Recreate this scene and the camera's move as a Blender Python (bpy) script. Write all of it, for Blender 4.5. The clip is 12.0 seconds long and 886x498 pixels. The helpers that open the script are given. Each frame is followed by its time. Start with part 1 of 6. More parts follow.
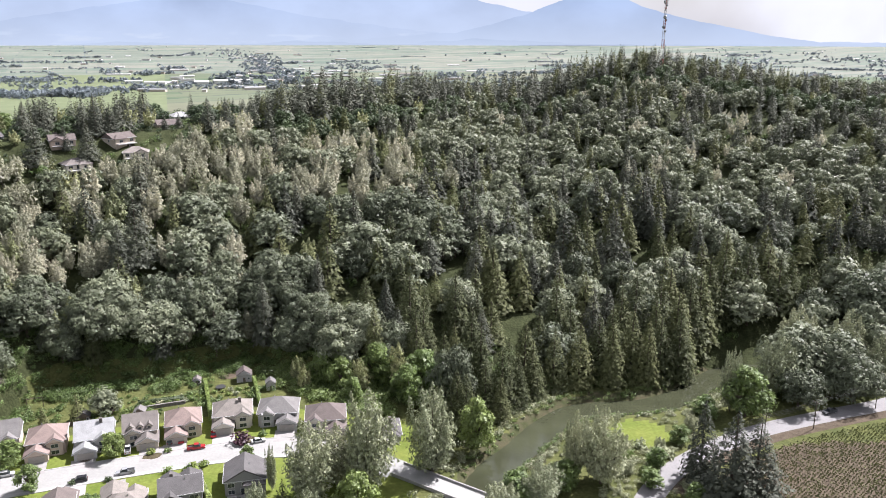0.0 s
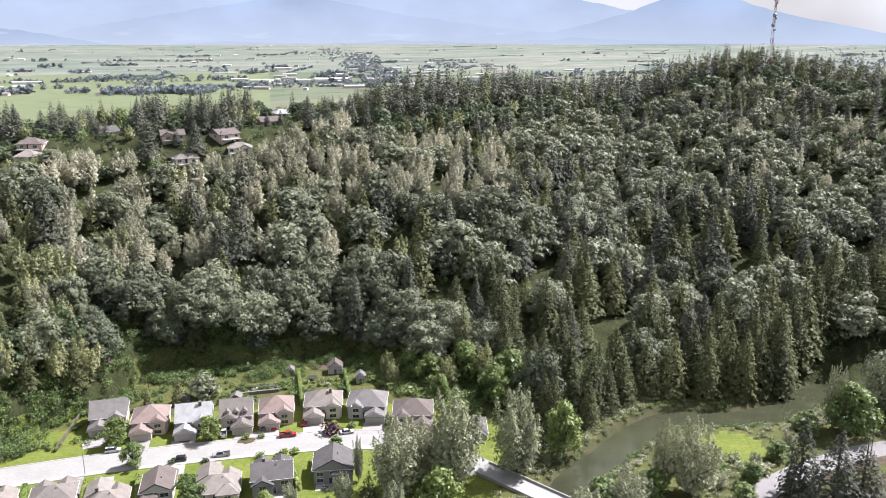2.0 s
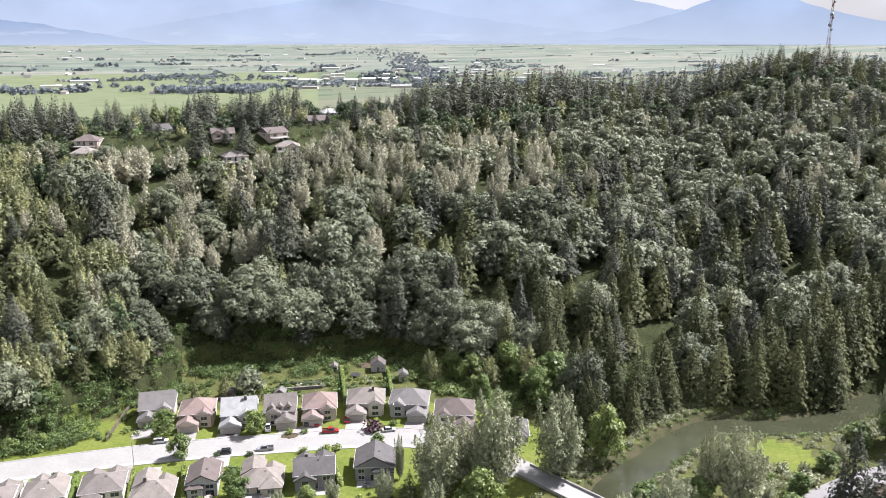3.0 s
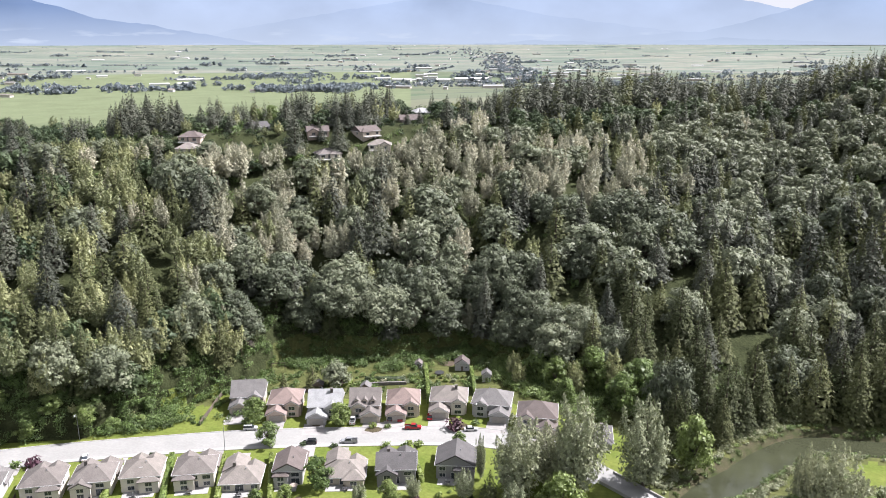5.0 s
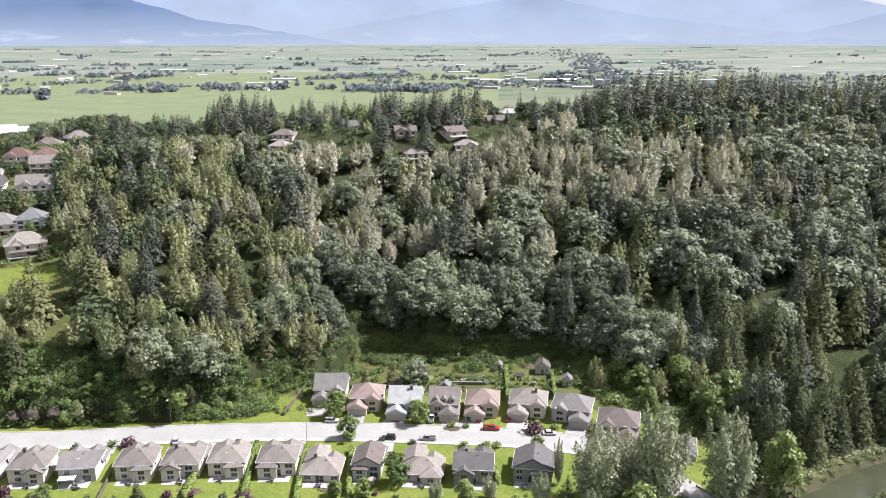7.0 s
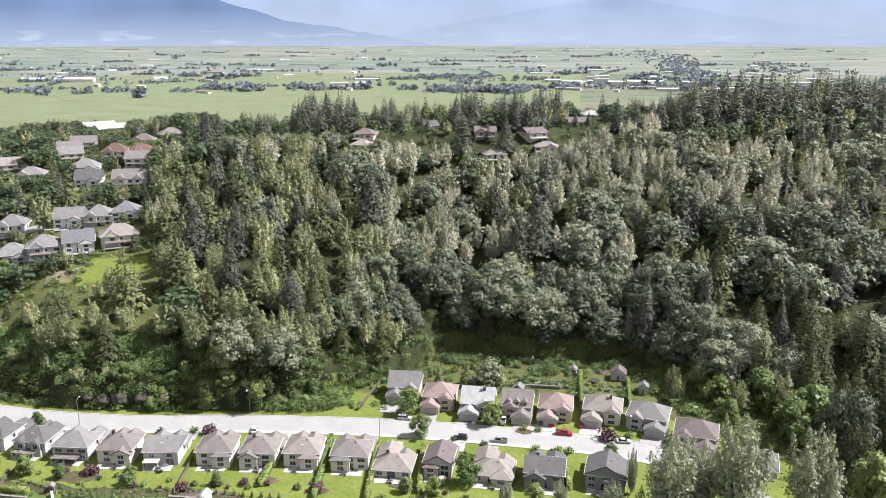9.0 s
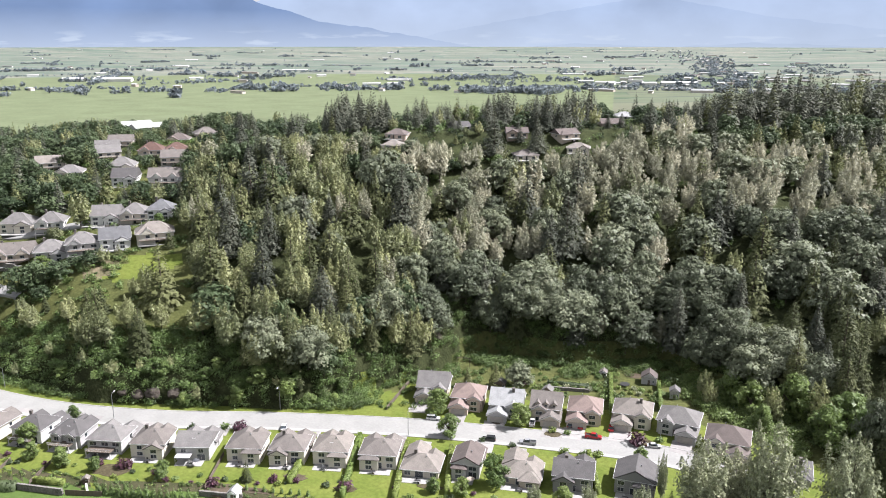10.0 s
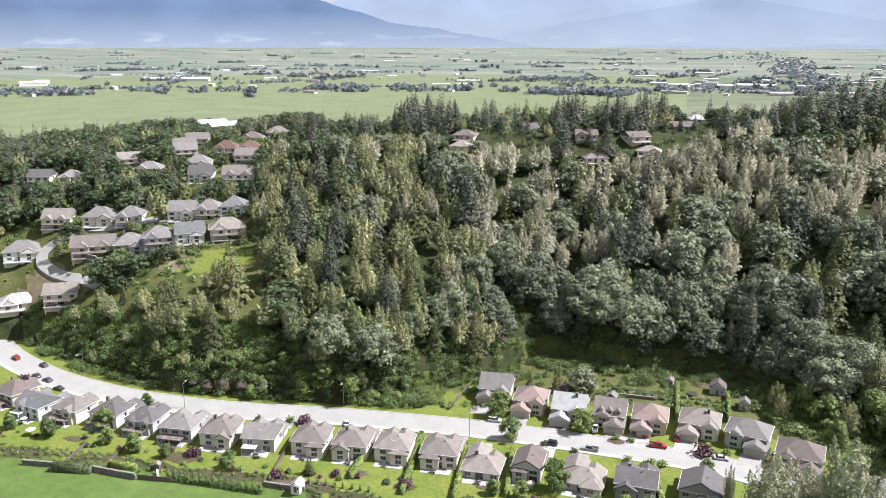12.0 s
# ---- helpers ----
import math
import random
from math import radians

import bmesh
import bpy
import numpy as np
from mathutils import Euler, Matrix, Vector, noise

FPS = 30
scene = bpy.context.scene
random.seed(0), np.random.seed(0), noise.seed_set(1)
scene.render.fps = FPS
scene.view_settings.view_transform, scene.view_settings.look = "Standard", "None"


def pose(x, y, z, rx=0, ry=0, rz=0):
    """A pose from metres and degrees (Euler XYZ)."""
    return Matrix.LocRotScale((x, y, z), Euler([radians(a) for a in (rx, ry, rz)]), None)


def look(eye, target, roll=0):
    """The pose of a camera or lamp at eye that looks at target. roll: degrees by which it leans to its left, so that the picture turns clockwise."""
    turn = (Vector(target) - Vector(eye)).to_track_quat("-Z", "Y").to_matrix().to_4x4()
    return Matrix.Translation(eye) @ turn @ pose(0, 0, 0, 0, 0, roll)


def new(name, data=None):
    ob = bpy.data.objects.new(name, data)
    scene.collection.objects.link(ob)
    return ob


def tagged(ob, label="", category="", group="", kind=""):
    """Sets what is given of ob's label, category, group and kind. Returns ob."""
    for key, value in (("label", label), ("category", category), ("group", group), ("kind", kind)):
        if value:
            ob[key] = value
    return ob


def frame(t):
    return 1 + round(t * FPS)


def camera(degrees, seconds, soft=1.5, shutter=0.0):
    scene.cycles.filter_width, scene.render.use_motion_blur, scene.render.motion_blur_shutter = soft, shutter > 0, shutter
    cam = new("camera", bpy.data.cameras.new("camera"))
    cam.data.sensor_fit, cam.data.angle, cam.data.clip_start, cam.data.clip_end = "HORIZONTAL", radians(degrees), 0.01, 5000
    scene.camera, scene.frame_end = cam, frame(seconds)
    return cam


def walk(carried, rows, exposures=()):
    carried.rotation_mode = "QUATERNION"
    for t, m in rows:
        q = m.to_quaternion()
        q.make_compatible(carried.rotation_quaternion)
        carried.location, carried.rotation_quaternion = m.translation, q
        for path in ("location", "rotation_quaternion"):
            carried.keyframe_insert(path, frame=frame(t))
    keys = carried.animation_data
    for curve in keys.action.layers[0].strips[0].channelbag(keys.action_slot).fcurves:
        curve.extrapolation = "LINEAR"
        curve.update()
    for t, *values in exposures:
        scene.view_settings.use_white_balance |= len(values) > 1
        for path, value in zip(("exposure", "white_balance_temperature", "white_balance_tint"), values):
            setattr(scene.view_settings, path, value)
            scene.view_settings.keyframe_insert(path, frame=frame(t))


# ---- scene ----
# ---- camera: a drone that hovers and turns to its left ----
EYE = 128.0
cam = camera(59.05, 12.0, soft=0.95)
ROWS = [
    (0.0, -0.00, -15.05, 0.08),
    (0.5, 1.73, -15.07, 0.08),
    (1.0, 3.46, -15.09, 0.02),
    (1.5, 5.20, -15.09, 0.01),
    (2.0, 6.92, -15.11, -0.01),
    (2.5, 8.57, -15.10, -0.01),
    (3.0, 10.27, -15.11, -0.00),
    (5.0, 16.88, -15.10, -0.05),
    (5.5, 18.51, -15.09, -0.04),
    (6.0, 20.04, -15.08, -0.00),
    (6.5, 21.61, -15.06, -0.02),
    (7.0, 23.20, -15.06, -0.04),
    (9.0, 29.01, -15.00, 0.00),
    (9.5, 30.15, -14.98, 0.04),
    (10.0, 31.31, -14.95, 0.02),
    (10.5, 32.49, -14.93, 0.05),
    (11.0, 33.66, -14.92, 0.04),
    (11.5, 34.99, -14.90, 0.04),
    (12.0, 36.27, -14.88, 0.08),
]
walk(cam, [(t, look((0, 0, EYE), Vector((0, 0, EYE)) + Vector((-math.sin(radians(yaw)) * math.cos(radians(pitch)), math.cos(radians(yaw)) * math.cos(radians(pitch)), math.sin(radians(pitch)))), roll)) for t, yaw, pitch, roll in ROWS], [(0.0, 1.67, 6130, 18), (12.0, 1.55, 6130, 15)])

# ---- world, sun, exposure ----
SUN_BEARING, SUN_HEIGHT = -54.0, 51.0        # degrees to the left of +y (minus: right), degrees above the horizon
world = bpy.data.worlds.new("world")
scene.world = world
world.use_nodes = True
wn = world.node_tree.nodes
sky = wn.new("ShaderNodeTexSky")
sky.sky_type, sky.sun_disc = "NISHITA", False
sky.sun_elevation, sky.sun_rotation = radians(SUN_HEIGHT), radians(-SUN_BEARING)
sky.air_density, sky.dust_density = 1.3, 3.0
wl = world.node_tree.links
# broken bright cloud over the whole sky
wc, wnoise, wramp, wmix = wn.new("ShaderNodeTexCoord"), wn.new("ShaderNodeTexNoise"), wn.new("ShaderNodeMapRange"), wn.new("ShaderNodeMix")
wnoise.inputs["Scale"].default_value, wnoise.inputs["Detail"].default_value = 2.6, 6
wramp.inputs[1].default_value, wramp.inputs[2].default_value, wramp.inputs[3].default_value, wramp.inputs[4].default_value = 0.35, 0.6, 0.45, 0.95
wmix.data_type = "RGBA"
wmix.inputs[7].default_value = (10.6, 10.9, 11.3, 1)
wl.new(wc.outputs["Generated"], wnoise.inputs["Vector"])
wl.new(wnoise.outputs[0], wramp.inputs[0])
wl.new(wramp.outputs[0], wmix.inputs[0])
wl.new(sky.outputs[0], wmix.inputs[6])
wn["Background"].inputs[1].default_value = 0.030
wl.new(wmix.outputs[2], wn["Background"].inputs[0])
sun = new("sun", bpy.data.lights.new("sun", "SUN"))
sun.data.energy, sun.data.angle, sun.data.color = 5.0, radians(0.6), (1.0, 0.97, 0.94)
sb, sh = radians(SUN_BEARING), radians(SUN_HEIGHT)
sun.matrix_world = look(Vector((-math.sin(sb) * math.cos(sh), math.cos(sb) * math.cos(sh), math.sin(sh))) * 300, (0, 0, 0))

# ---- the lie of the land ----
# bearing (degrees to the left of +y), foot radius, crest radius, crest height, back radius, steepness
RIDGE = [(-60, 330, 600, 70, 760, 0.9), (-35, 330, 600, 84, 780, 0.9), (-26, 330, 600, 92, 790, 0.9), (-18, 308, 620, 101, 800, 0.9), (-15, 300, 620, 107, 800, 0.9), (-11.5, 292, 610, 102, 800, 0.9), (-7, 282, 600, 81, 790, 0.9),
         (0, 270, 560, 87, 760, 0.85), (8, 280, 500, 84, 740, 0.75), (15, 312, 460, 82, 700, 0.75), (22, 300, 430, 80, 640, 0.7), (28, 308, 430, 80, 620, 0.7),
         (34, 280, 425, 79, 620, 0.65), (44, 262, 440, 74, 640, 0.55), (52, 278, 500, 66, 680, 0.5), (57, 290, 500, 62, 700, 0.5), (62, 325, 500, 56, 720, 0.6),
         (66, 372, 520, 52, 740, 0.7), (80, 440, 600, 45, 760, 0.8), (110, 520, 640, 40, 800, 0.9)]


def smooth(s):
    s = min(1.0, max(0.0, s))
    return s * s * (3 - 2 * s)


def ridge_at(b):
    if b <= RIDGE[0][0]:
        return RIDGE[0][1:]
    for p, q in zip(RIDGE, RIDGE[1:]):
        if b <= q[0]:
            k = (b - p[0]) / (q[0] - p[0])
            return tuple(u + (v - u) * k for u, v in zip(p[1:], q[1:]))
    return RIDGE[-1][1:]


def hill(x, y):
    b = math.degrees(math.atan2(-x, y))
    r = math.hypot(x, y)
    side = smooth((b + 75) / 25) * smooth((120 - b) / 25)
    rf, rt, zp, rb, e = ridge_at(b)
    s = min(1.0, max(0.0, (r - rf) / (rt - rf)))
    z = zp * side * (s ** e) * (1 - smooth((r - rb) / 260))
    far = max(0.0, (r - 2200) / 2550)
    return z + 88 * far ** 1.5

CREEK = [(-2, 150), (4, 180), (13.5, 212), (25, 229), (36, 245), (48, 256.5), (61, 259.5), (74, 261), (89, 269), (104, 283), (120, 296), (145, 312)]
STREET = [(-460, 190), (-420, 170), (-378, 152), (-338, 141), (-304, 138.5), (-277, 141), (-248, 148), (-215, 161.5), (-179, 181.5), (-140, 200.5), (-119, 209), (-92, 218.5), (-68, 226), (-48, 229), (-30, 224), (-14, 214.5), (10, 198), (40, 177), (90, 140)]
LANE = [(30, 140), (46, 172), (60, 200), (76, 219), (104, 238), (136, 251), (161, 260), (230, 288), (330, 320)]


def glide(pts, step):
    """A smooth line through the plan points, in even steps."""
    out = []
    for i in range(len(pts) - 1):
        a, b, c, d = (Vector((*pts[min(max(j, 0), len(pts) - 1)], 0)) for j in (i - 1, i, i + 1, i + 2))
        n = max(2, int((c - b).length / step))
        for k in range(n):
            u = k / n
            out.append(0.5 * (2 * b + (c - a) * u + (2 * a - 5 * b + 4 * c - d) * u * u + (3 * b - a - 3 * c + d) * u ** 3))
    out.append(Vector((*pts[-1], 0)))
    return out


CREEK_LINE, STREET_LINE, LANE_LINE = glide(CREEK, 4), glide(STREET, 3), glide(LANE, 3)
LINES = {k: np.array([(p.x, p.y) for p in v]) for k, v in (("creek", CREEK_LINE), ("street", STREET_LINE), ("lane", LANE_LINE))}


def off(line, x, y):
    """Distance in plan from a line."""
    q = LINES[line] - (x, y)
    return math.sqrt((q * q).sum(1).min())


FIELD_EDGE = [(-420, 60), (-290, 84), (-251, 99), (-215, 117), (-196, 124), (-162, 140), (-120, 152), (-80, 160), (-40, 165)]


def south_of_lots(x, y):
    """How far a place lies out in the field, south of the back gardens (minus: inside them)."""
    xs = [p[0] for p in FIELD_EDGE]
    return float(np.interp(x, xs, [p[1] for p in FIELD_EDGE])) - y


def land(x, y):
    """Height of the ground."""
    r = math.hypot(x, y)
    z = hill(x, y)
    if r < 420:
        if -20 < x < 180 and 130 < y < 330:
            z -= 3.6 * (1 - smooth((off("creek", x, y) - 2) / 7.5))
        if x < -30:
            z -= 1.6 * smooth(south_of_lots(x, y) / 6)
        z += 0.25 * noise.noise((x * 0.05, y * 0.05, 3)) * smooth((r - 300) / 40) * smooth((off("street", x, y) - 8) / 10)
    return z


def place(x, y, z=0.0, turn=0.0):
    return pose(x, y, land(x, y) + z, 0, 0, turn)


# ---- materials ----
def mat(name, colour, rough=0.8, vary=0.25, scale=1.0, fine=0.0, bump=0.0, metal=0.0, own=0.0, spec=0.35, second=None, island=0.0, leaf=0.0, gaps=0.0, tuft=2.8):
    """A surface with stains at one scale, grain at a finer one, and its own tint for each object or island; gaps: see-through gaps between leaves."""
    m = bpy.data.materials.new(name)
    m.use_nodes = True
    nt = m.node_tree
    n, ln = nt.nodes, nt.links
    b = n["Principled BSDF"]
    b.inputs["Roughness"].default_value, b.inputs["Metallic"].default_value, b.inputs["Specular IOR Level"].default_value = rough, metal, spec
    co = n.new("ShaderNodeTexCoord")
    n1 = n.new("ShaderNodeTexNoise")
    n1.inputs["Scale"].default_value, n1.inputs["Detail"].default_value = 1.0 / scale, 5
    ln.new(co.outputs["Object"], n1.inputs["Vector"])
    ramp = n.new("ShaderNodeMapRange")
    ramp.inputs[1].default_value, ramp.inputs[2].default_value = 0.3, 0.7
    ln.new(n1.outputs[0], ramp.inputs[0])
    mix = n.new("ShaderNodeMix")
    mix.data_type = "RGBA"
    c2 = second or tuple(c * (1 - vary) for c in colour)
    c1 = colour if second else tuple(min(1, c * (1 + vary)) for c in colour)
    mix.inputs[6].default_value, mix.inputs[7].default_value = (*c2, 1), (*c1, 1)
    ln.new(ramp.outputs[0], mix.inputs[0])
    out = mix.outputs[2]
    value = None
    if own or island or fine:
        total = n.new("ShaderNodeMath")
        total.operation, total.inputs[0].default_value = "ADD", 1.0
        total.inputs[1].default_value = 0.0
        for amount, kind in ((own, "o"), (island, "i"), (fine, "f")):
            if not amount:
                continue
            mr = n.new("ShaderNodeMapRange")
            mr.inputs[3].default_value, mr.inputs[4].default_value = -amount, amount
            if kind == "f":
                mr.inputs[1].default_value, mr.inputs[2].default_value = 0.3, 0.7
            if kind == "o":
                ln.new(n.new("ShaderNodeObjectInfo").outputs["Random"], mr.inputs[0])
            elif kind == "i":
                ln.new(n.new("ShaderNodeNewGeometry").outputs["Random Per Island"], mr.inputs[0])
            else:
                n2 = n.new("ShaderNodeTexNoise")
                n2.inputs["Scale"].default_value, n2.inputs["Detail"].default_value = (2.6 if leaf else 9.0 / scale), 2
                ln.new(co.outputs["Object"], n2.inputs["Vector"])
                ln.new(n2.outputs[0], mr.inputs[0])
            add = n.new("ShaderNodeMath")
            ln.new(total.outputs[0], add.inputs[0])
            ln.new(mr.outputs[0], add.inputs[1])
            total = add
        hsv = n.new("ShaderNodeHueSaturation")
        ln.new(total.outputs[0], hsv.inputs["Value"])
        if own and leaf:
            hue = n.new("ShaderNodeMapRange")
            hue.inputs[3].default_value, hue.inputs[4].default_value = 0.506, 0.480
            ln.new(n.new("ShaderNodeObjectInfo").outputs["Random"], hue.inputs[0])
            ln.new(hue.outputs[0], hsv.inputs["Hue"])
        ln.new(out, hsv.inputs["Color"])
        out = hsv.outputs[0]
    ln.new(out, b.inputs["Base Color"])
    if bump:
        bp = n.new("ShaderNodeBump")
        bp.inputs["Strength"].default_value, bp.inputs["Distance"].default_value = bump, 0.35 if leaf else scale * 0.1
        n3 = n.new("ShaderNodeTexNoise")
        n3.inputs["Scale"].default_value = 3.2 if leaf else 6.0 / scale
        ln.new(co.outputs["Object"], n3.inputs["Vector"])
        ln.new(n3.outputs[0], bp.inputs["Height"])
        ln.new(bp.outputs[0], b.inputs["Normal"])
    if leaf:
        tr = n.new("ShaderNodeBsdfTranslucent")
        ln.new(out, tr.inputs[0])
        ms = n.new("ShaderNodeMixShader")
        ms.inputs[0].default_value = leaf
        ln.new(b.outputs[0], ms.inputs[1])
        ln.new(tr.outputs[0], ms.inputs[2])
        skin = ms.outputs[0]
        if gaps:
            n4, over, clear, mg = n.new("ShaderNodeTexNoise"), n.new("ShaderNodeMath"), n.new("ShaderNodeBsdfTransparent"), n.new("ShaderNodeMixShader")
            n4.inputs["Scale"].default_value, n4.inputs["Detail"].default_value = tuft, 1.5
            over.operation, over.inputs[1].default_value = "GREATER_THAN", gaps
            ln.new(co.outputs["Object"], n4.inputs["Vector"])
            ln.new(n4.outputs[0], over.inputs[0])
            ln.new(over.outputs[0], mg.inputs[0])
            ln.new(clear.outputs[0], mg.inputs[1])
            ln.new(skin, mg.inputs[2])
            skin = mg.outputs[0]
        ln.new(skin, n["Material Output"].inputs[0])
    return m


M = {}
M["maple"] = mat("maple_leaves", (0.112, 0.129, 0.080), 0.5, 0.3, 3.0, spec=0.17, own=0.34, island=0.22, fine=0.5, bump=0.3, leaf=0.12, gaps=0.44, tuft=3.0)
M["linden"] = mat("linden_leaves", (0.052, 0.076, 0.036), 0.5, 0.3, 3.0, spec=0.16, own=0.32, island=0.2, fine=0.45, bump=0.3, leaf=0.2, gaps=0.44, tuft=3.0)
M["alder"] = mat("alder_leaves", (0.315, 0.313, 0.218), 0.5, 0.25, 3.0, spec=0.2, own=0.24, island=0.14, fine=0.4, bump=0.25, leaf=0.36, gaps=0.42, tuft=3.4)
M["fir"] = mat("fir_needles", (0.063, 0.070, 0.050), 0.6, 0.3, 3.0, spec=0.12, own=0.28, island=0.1, fine=0.3, bump=0.25, leaf=0.12, gaps=0.40, tuft=4.0)
M["cedar"] = mat("cedar_foliage", (0.072, 0.083, 0.035), 0.6, 0.3, 3.0, spec=0.12, own=0.36, island=0.1, fine=0.3, bump=0.25, leaf=0.16, gaps=0.40, tuft=4.0)
M["cottonwood"] = mat("cottonwood_leaves", (0.230, 0.250, 0.150), 0.45, 0.25, 2.0, spec=0.25, own=0.15, island=0.24, fine=0.4, bump=0.35, leaf=0.28, gaps=0.42)
M["bright"] = mat("bright_leaves", (0.112, 0.162, 0.046), 0.5, 0.3, 2.0, own=0.25, island=0.22, fine=0.4, bump=0.35, leaf=0.28, gaps=0.44)
M["brush"] = mat("brush_leaves", (0.086, 0.128, 0.036), 0.5, 0.4, 6.0, island=0.3, fine=0.5, bump=0.35, leaf=0.25, gaps=0.42)
M["hedge"] = mat("hedge_leaves", (0.120, 0.165, 0.036), 0.6, 0.25, 1.0, island=0.35, own=0.1, leaf=0.2)
M["darkhedge"] = mat("dark_hedge_leaves", (0.042, 0.062, 0.024), 0.6, 0.25, 1.0, island=0.35, own=0.15, leaf=0.15)
M["plum"] = mat("purple_leaves", (0.065, 0.027, 0.038), 0.55, 0.3, 1.0, island=0.35, own=0.2, leaf=0.2)
M["bark"] = mat("bark", (0.070, 0.055, 0.043), 0.9, 0.3, 0.6, bump=0.4)
# trees on the plain: distance haze painted into the leaf colour as pale blue-grey
M["hazed_wood"] = mat("hazed_far_woods", (0.170, 0.196, 0.206), 0.6, 0.3, 30.0, island=0.3, leaf=0.4, spec=0.1)
M["forest_floor"] = mat("forest_floor", (0.028, 0.033, 0.014), 0.95, 0.4, 6.0, fine=0.3, bump=0.5, spec=0.06)
M["grass"] = mat("rough_grass", (0.076, 0.080, 0.028), 0.9, 0.3, 9.0, fine=0.25, bump=0.3, second=(0.046, 0.054, 0.019), spec=0.06)
M["lawn"] = mat("lawn", (0.112, 0.128, 0.030), 0.9, 0.2, 11.0, fine=0.15, bump=0.2, second=(0.074, 0.100, 0.019), spec=0.06)
M["pasture"] = mat("pasture", (0.062, 0.094, 0.025), 0.9, 0.15, 30.0, fine=0.12, bump=0.2, spec=0.06)
# pasture beyond the hill, its green paled to paint in the haze
M["hazed_pasture"] = mat("hazed_pasture", (0.102, 0.119, 0.066), 0.95, 0.12, 60.0, fine=0.08, spec=0.06)
M["birch"] = mat("birch_leaves", (0.190, 0.210, 0.096), 0.5, 0.28, 2.5, own=0.3, island=0.2, fine=0.4, bump=0.35, leaf=0.30, gaps=0.42)
M["dry"] = mat("dry_bank", (0.060, 0.052, 0.032), 0.95, 0.3, 3.0, fine=0.3, bump=0.4, second=(0.030, 0.038, 0.014), spec=0.06)
M["soil"] = mat("soil", (0.067, 0.053, 0.038), 0.95, 0.25, 2.0, fine=0.2, bump=0.3, spec=0.06)
M["mulch"] = mat("garden_mulch", (0.058, 0.049, 0.029), 0.95, 0.3, 1.0, fine=0.3, bump=0.3, spec=0.06)
M["rock"] = mat("rock", (0.050, 0.041, 0.032), 0.9, 0.35, 1.5, fine=0.2, bump=0.6)
M["asphalt"] = mat("sunlit_worn_asphalt", (0.198, 0.195, 0.182), 0.85, 0.08, 8.0, fine=0.06, bump=0.1)
M["lane"] = mat("lane_asphalt", (0.151, 0.145, 0.142), 0.85, 0.1, 6.0, fine=0.08, bump=0.1)
M["concrete"] = mat("concrete", (0.244, 0.238, 0.226), 0.85, 0.1, 3.0, fine=0.06, bump=0.1, own=0.06)
M["drive"] = mat("driveway_concrete", (0.209, 0.197, 0.186), 0.85, 0.14, 3.0, fine=0.06, bump=0.1, own=0.12)
M["stonewall"] = mat("retaining_stone", (0.139, 0.128, 0.116), 0.9, 0.35, 0.7, fine=0.2, bump=0.6)
M["water"] = mat("creek_water", (0.034, 0.037, 0.021), 0.08, 0.2, 12.0, spec=0.3, bump=0.04)
M["bare_slope"] = mat("bare_tan_earth", (0.150, 0.122, 0.082), 0.95, 0.25, 4.0, fine=0.25, bump=0.4, second=(0.085, 0.080, 0.042), spec=0.06)
M["timber"] = mat("weathered_timber", (0.095, 0.075, 0.058), 0.85, 0.25, 0.5, bump=0.2, own=0.15)
M["white"] = mat("white_paint", (0.429, 0.423, 0.412), 0.6, 0.06, 2.0, fine=0.04)
M["metal"] = mat("galvanised_metal", (0.244, 0.249, 0.255), 0.45, 0.1, 1.0, metal=0.7)
M["red_metal"] = mat("red_mast_paint", (0.244, 0.075, 0.052), 0.6, 0.1, 2.0)
M["black"] = mat("black_rubber", (0.02, 0.02, 0.02), 0.7, 0.1, 1.0)
M["glass"] = mat("window_glass", (0.03, 0.036, 0.042), 0.06, 0.15, 1.0, spec=0.6, own=0.3)
M["garage"] = mat("garage_door_paint", (0.302, 0.278, 0.249), 0.6, 0.08, 1.0)
for key, colour in dict(pink=(0.157, 0.119, 0.104), tan=(0.145, 0.129, 0.113), taupe=(0.113, 0.100, 0.090), brown=(0.087, 0.071, 0.064), grey=(0.120, 0.113, 0.107), dark=(0.066, 0.062, 0.060), pale=(0.215, 0.216, 0.212), blue=(0.096, 0.096, 0.098), redroof=(0.088, 0.052, 0.042)).items():
    M["roof_" + key] = mat("shingles_" + key, colour, 0.9, 0.14, 2.2, fine=0.16, bump=0.35, own=0.08)
for key, colour in dict(cream=(0.470, 0.431, 0.369), white=(0.532, 0.525, 0.501), grey=(0.313, 0.305, 0.297), beige=(0.369, 0.321, 0.266), slate=(0.173, 0.169, 0.169), peach=(0.408, 0.329, 0.274)).items():
    M["wall_" + key] = mat("siding_" + key, colour, 0.8, 0.06, 3.0, fine=0.05)
for key, colour in dict(car_red=(0.261, 0.012, 0.014), car_black=(0.012, 0.012, 0.014), car_white=(0.435, 0.435, 0.429), car_silver=(0.244, 0.249, 0.255), car_grey=(0.070, 0.072, 0.075)).items():
    M[key] = mat("paint_" + key[4:], colour, 0.25, 0.03, 1.0, spec=0.6, metal=0.2)


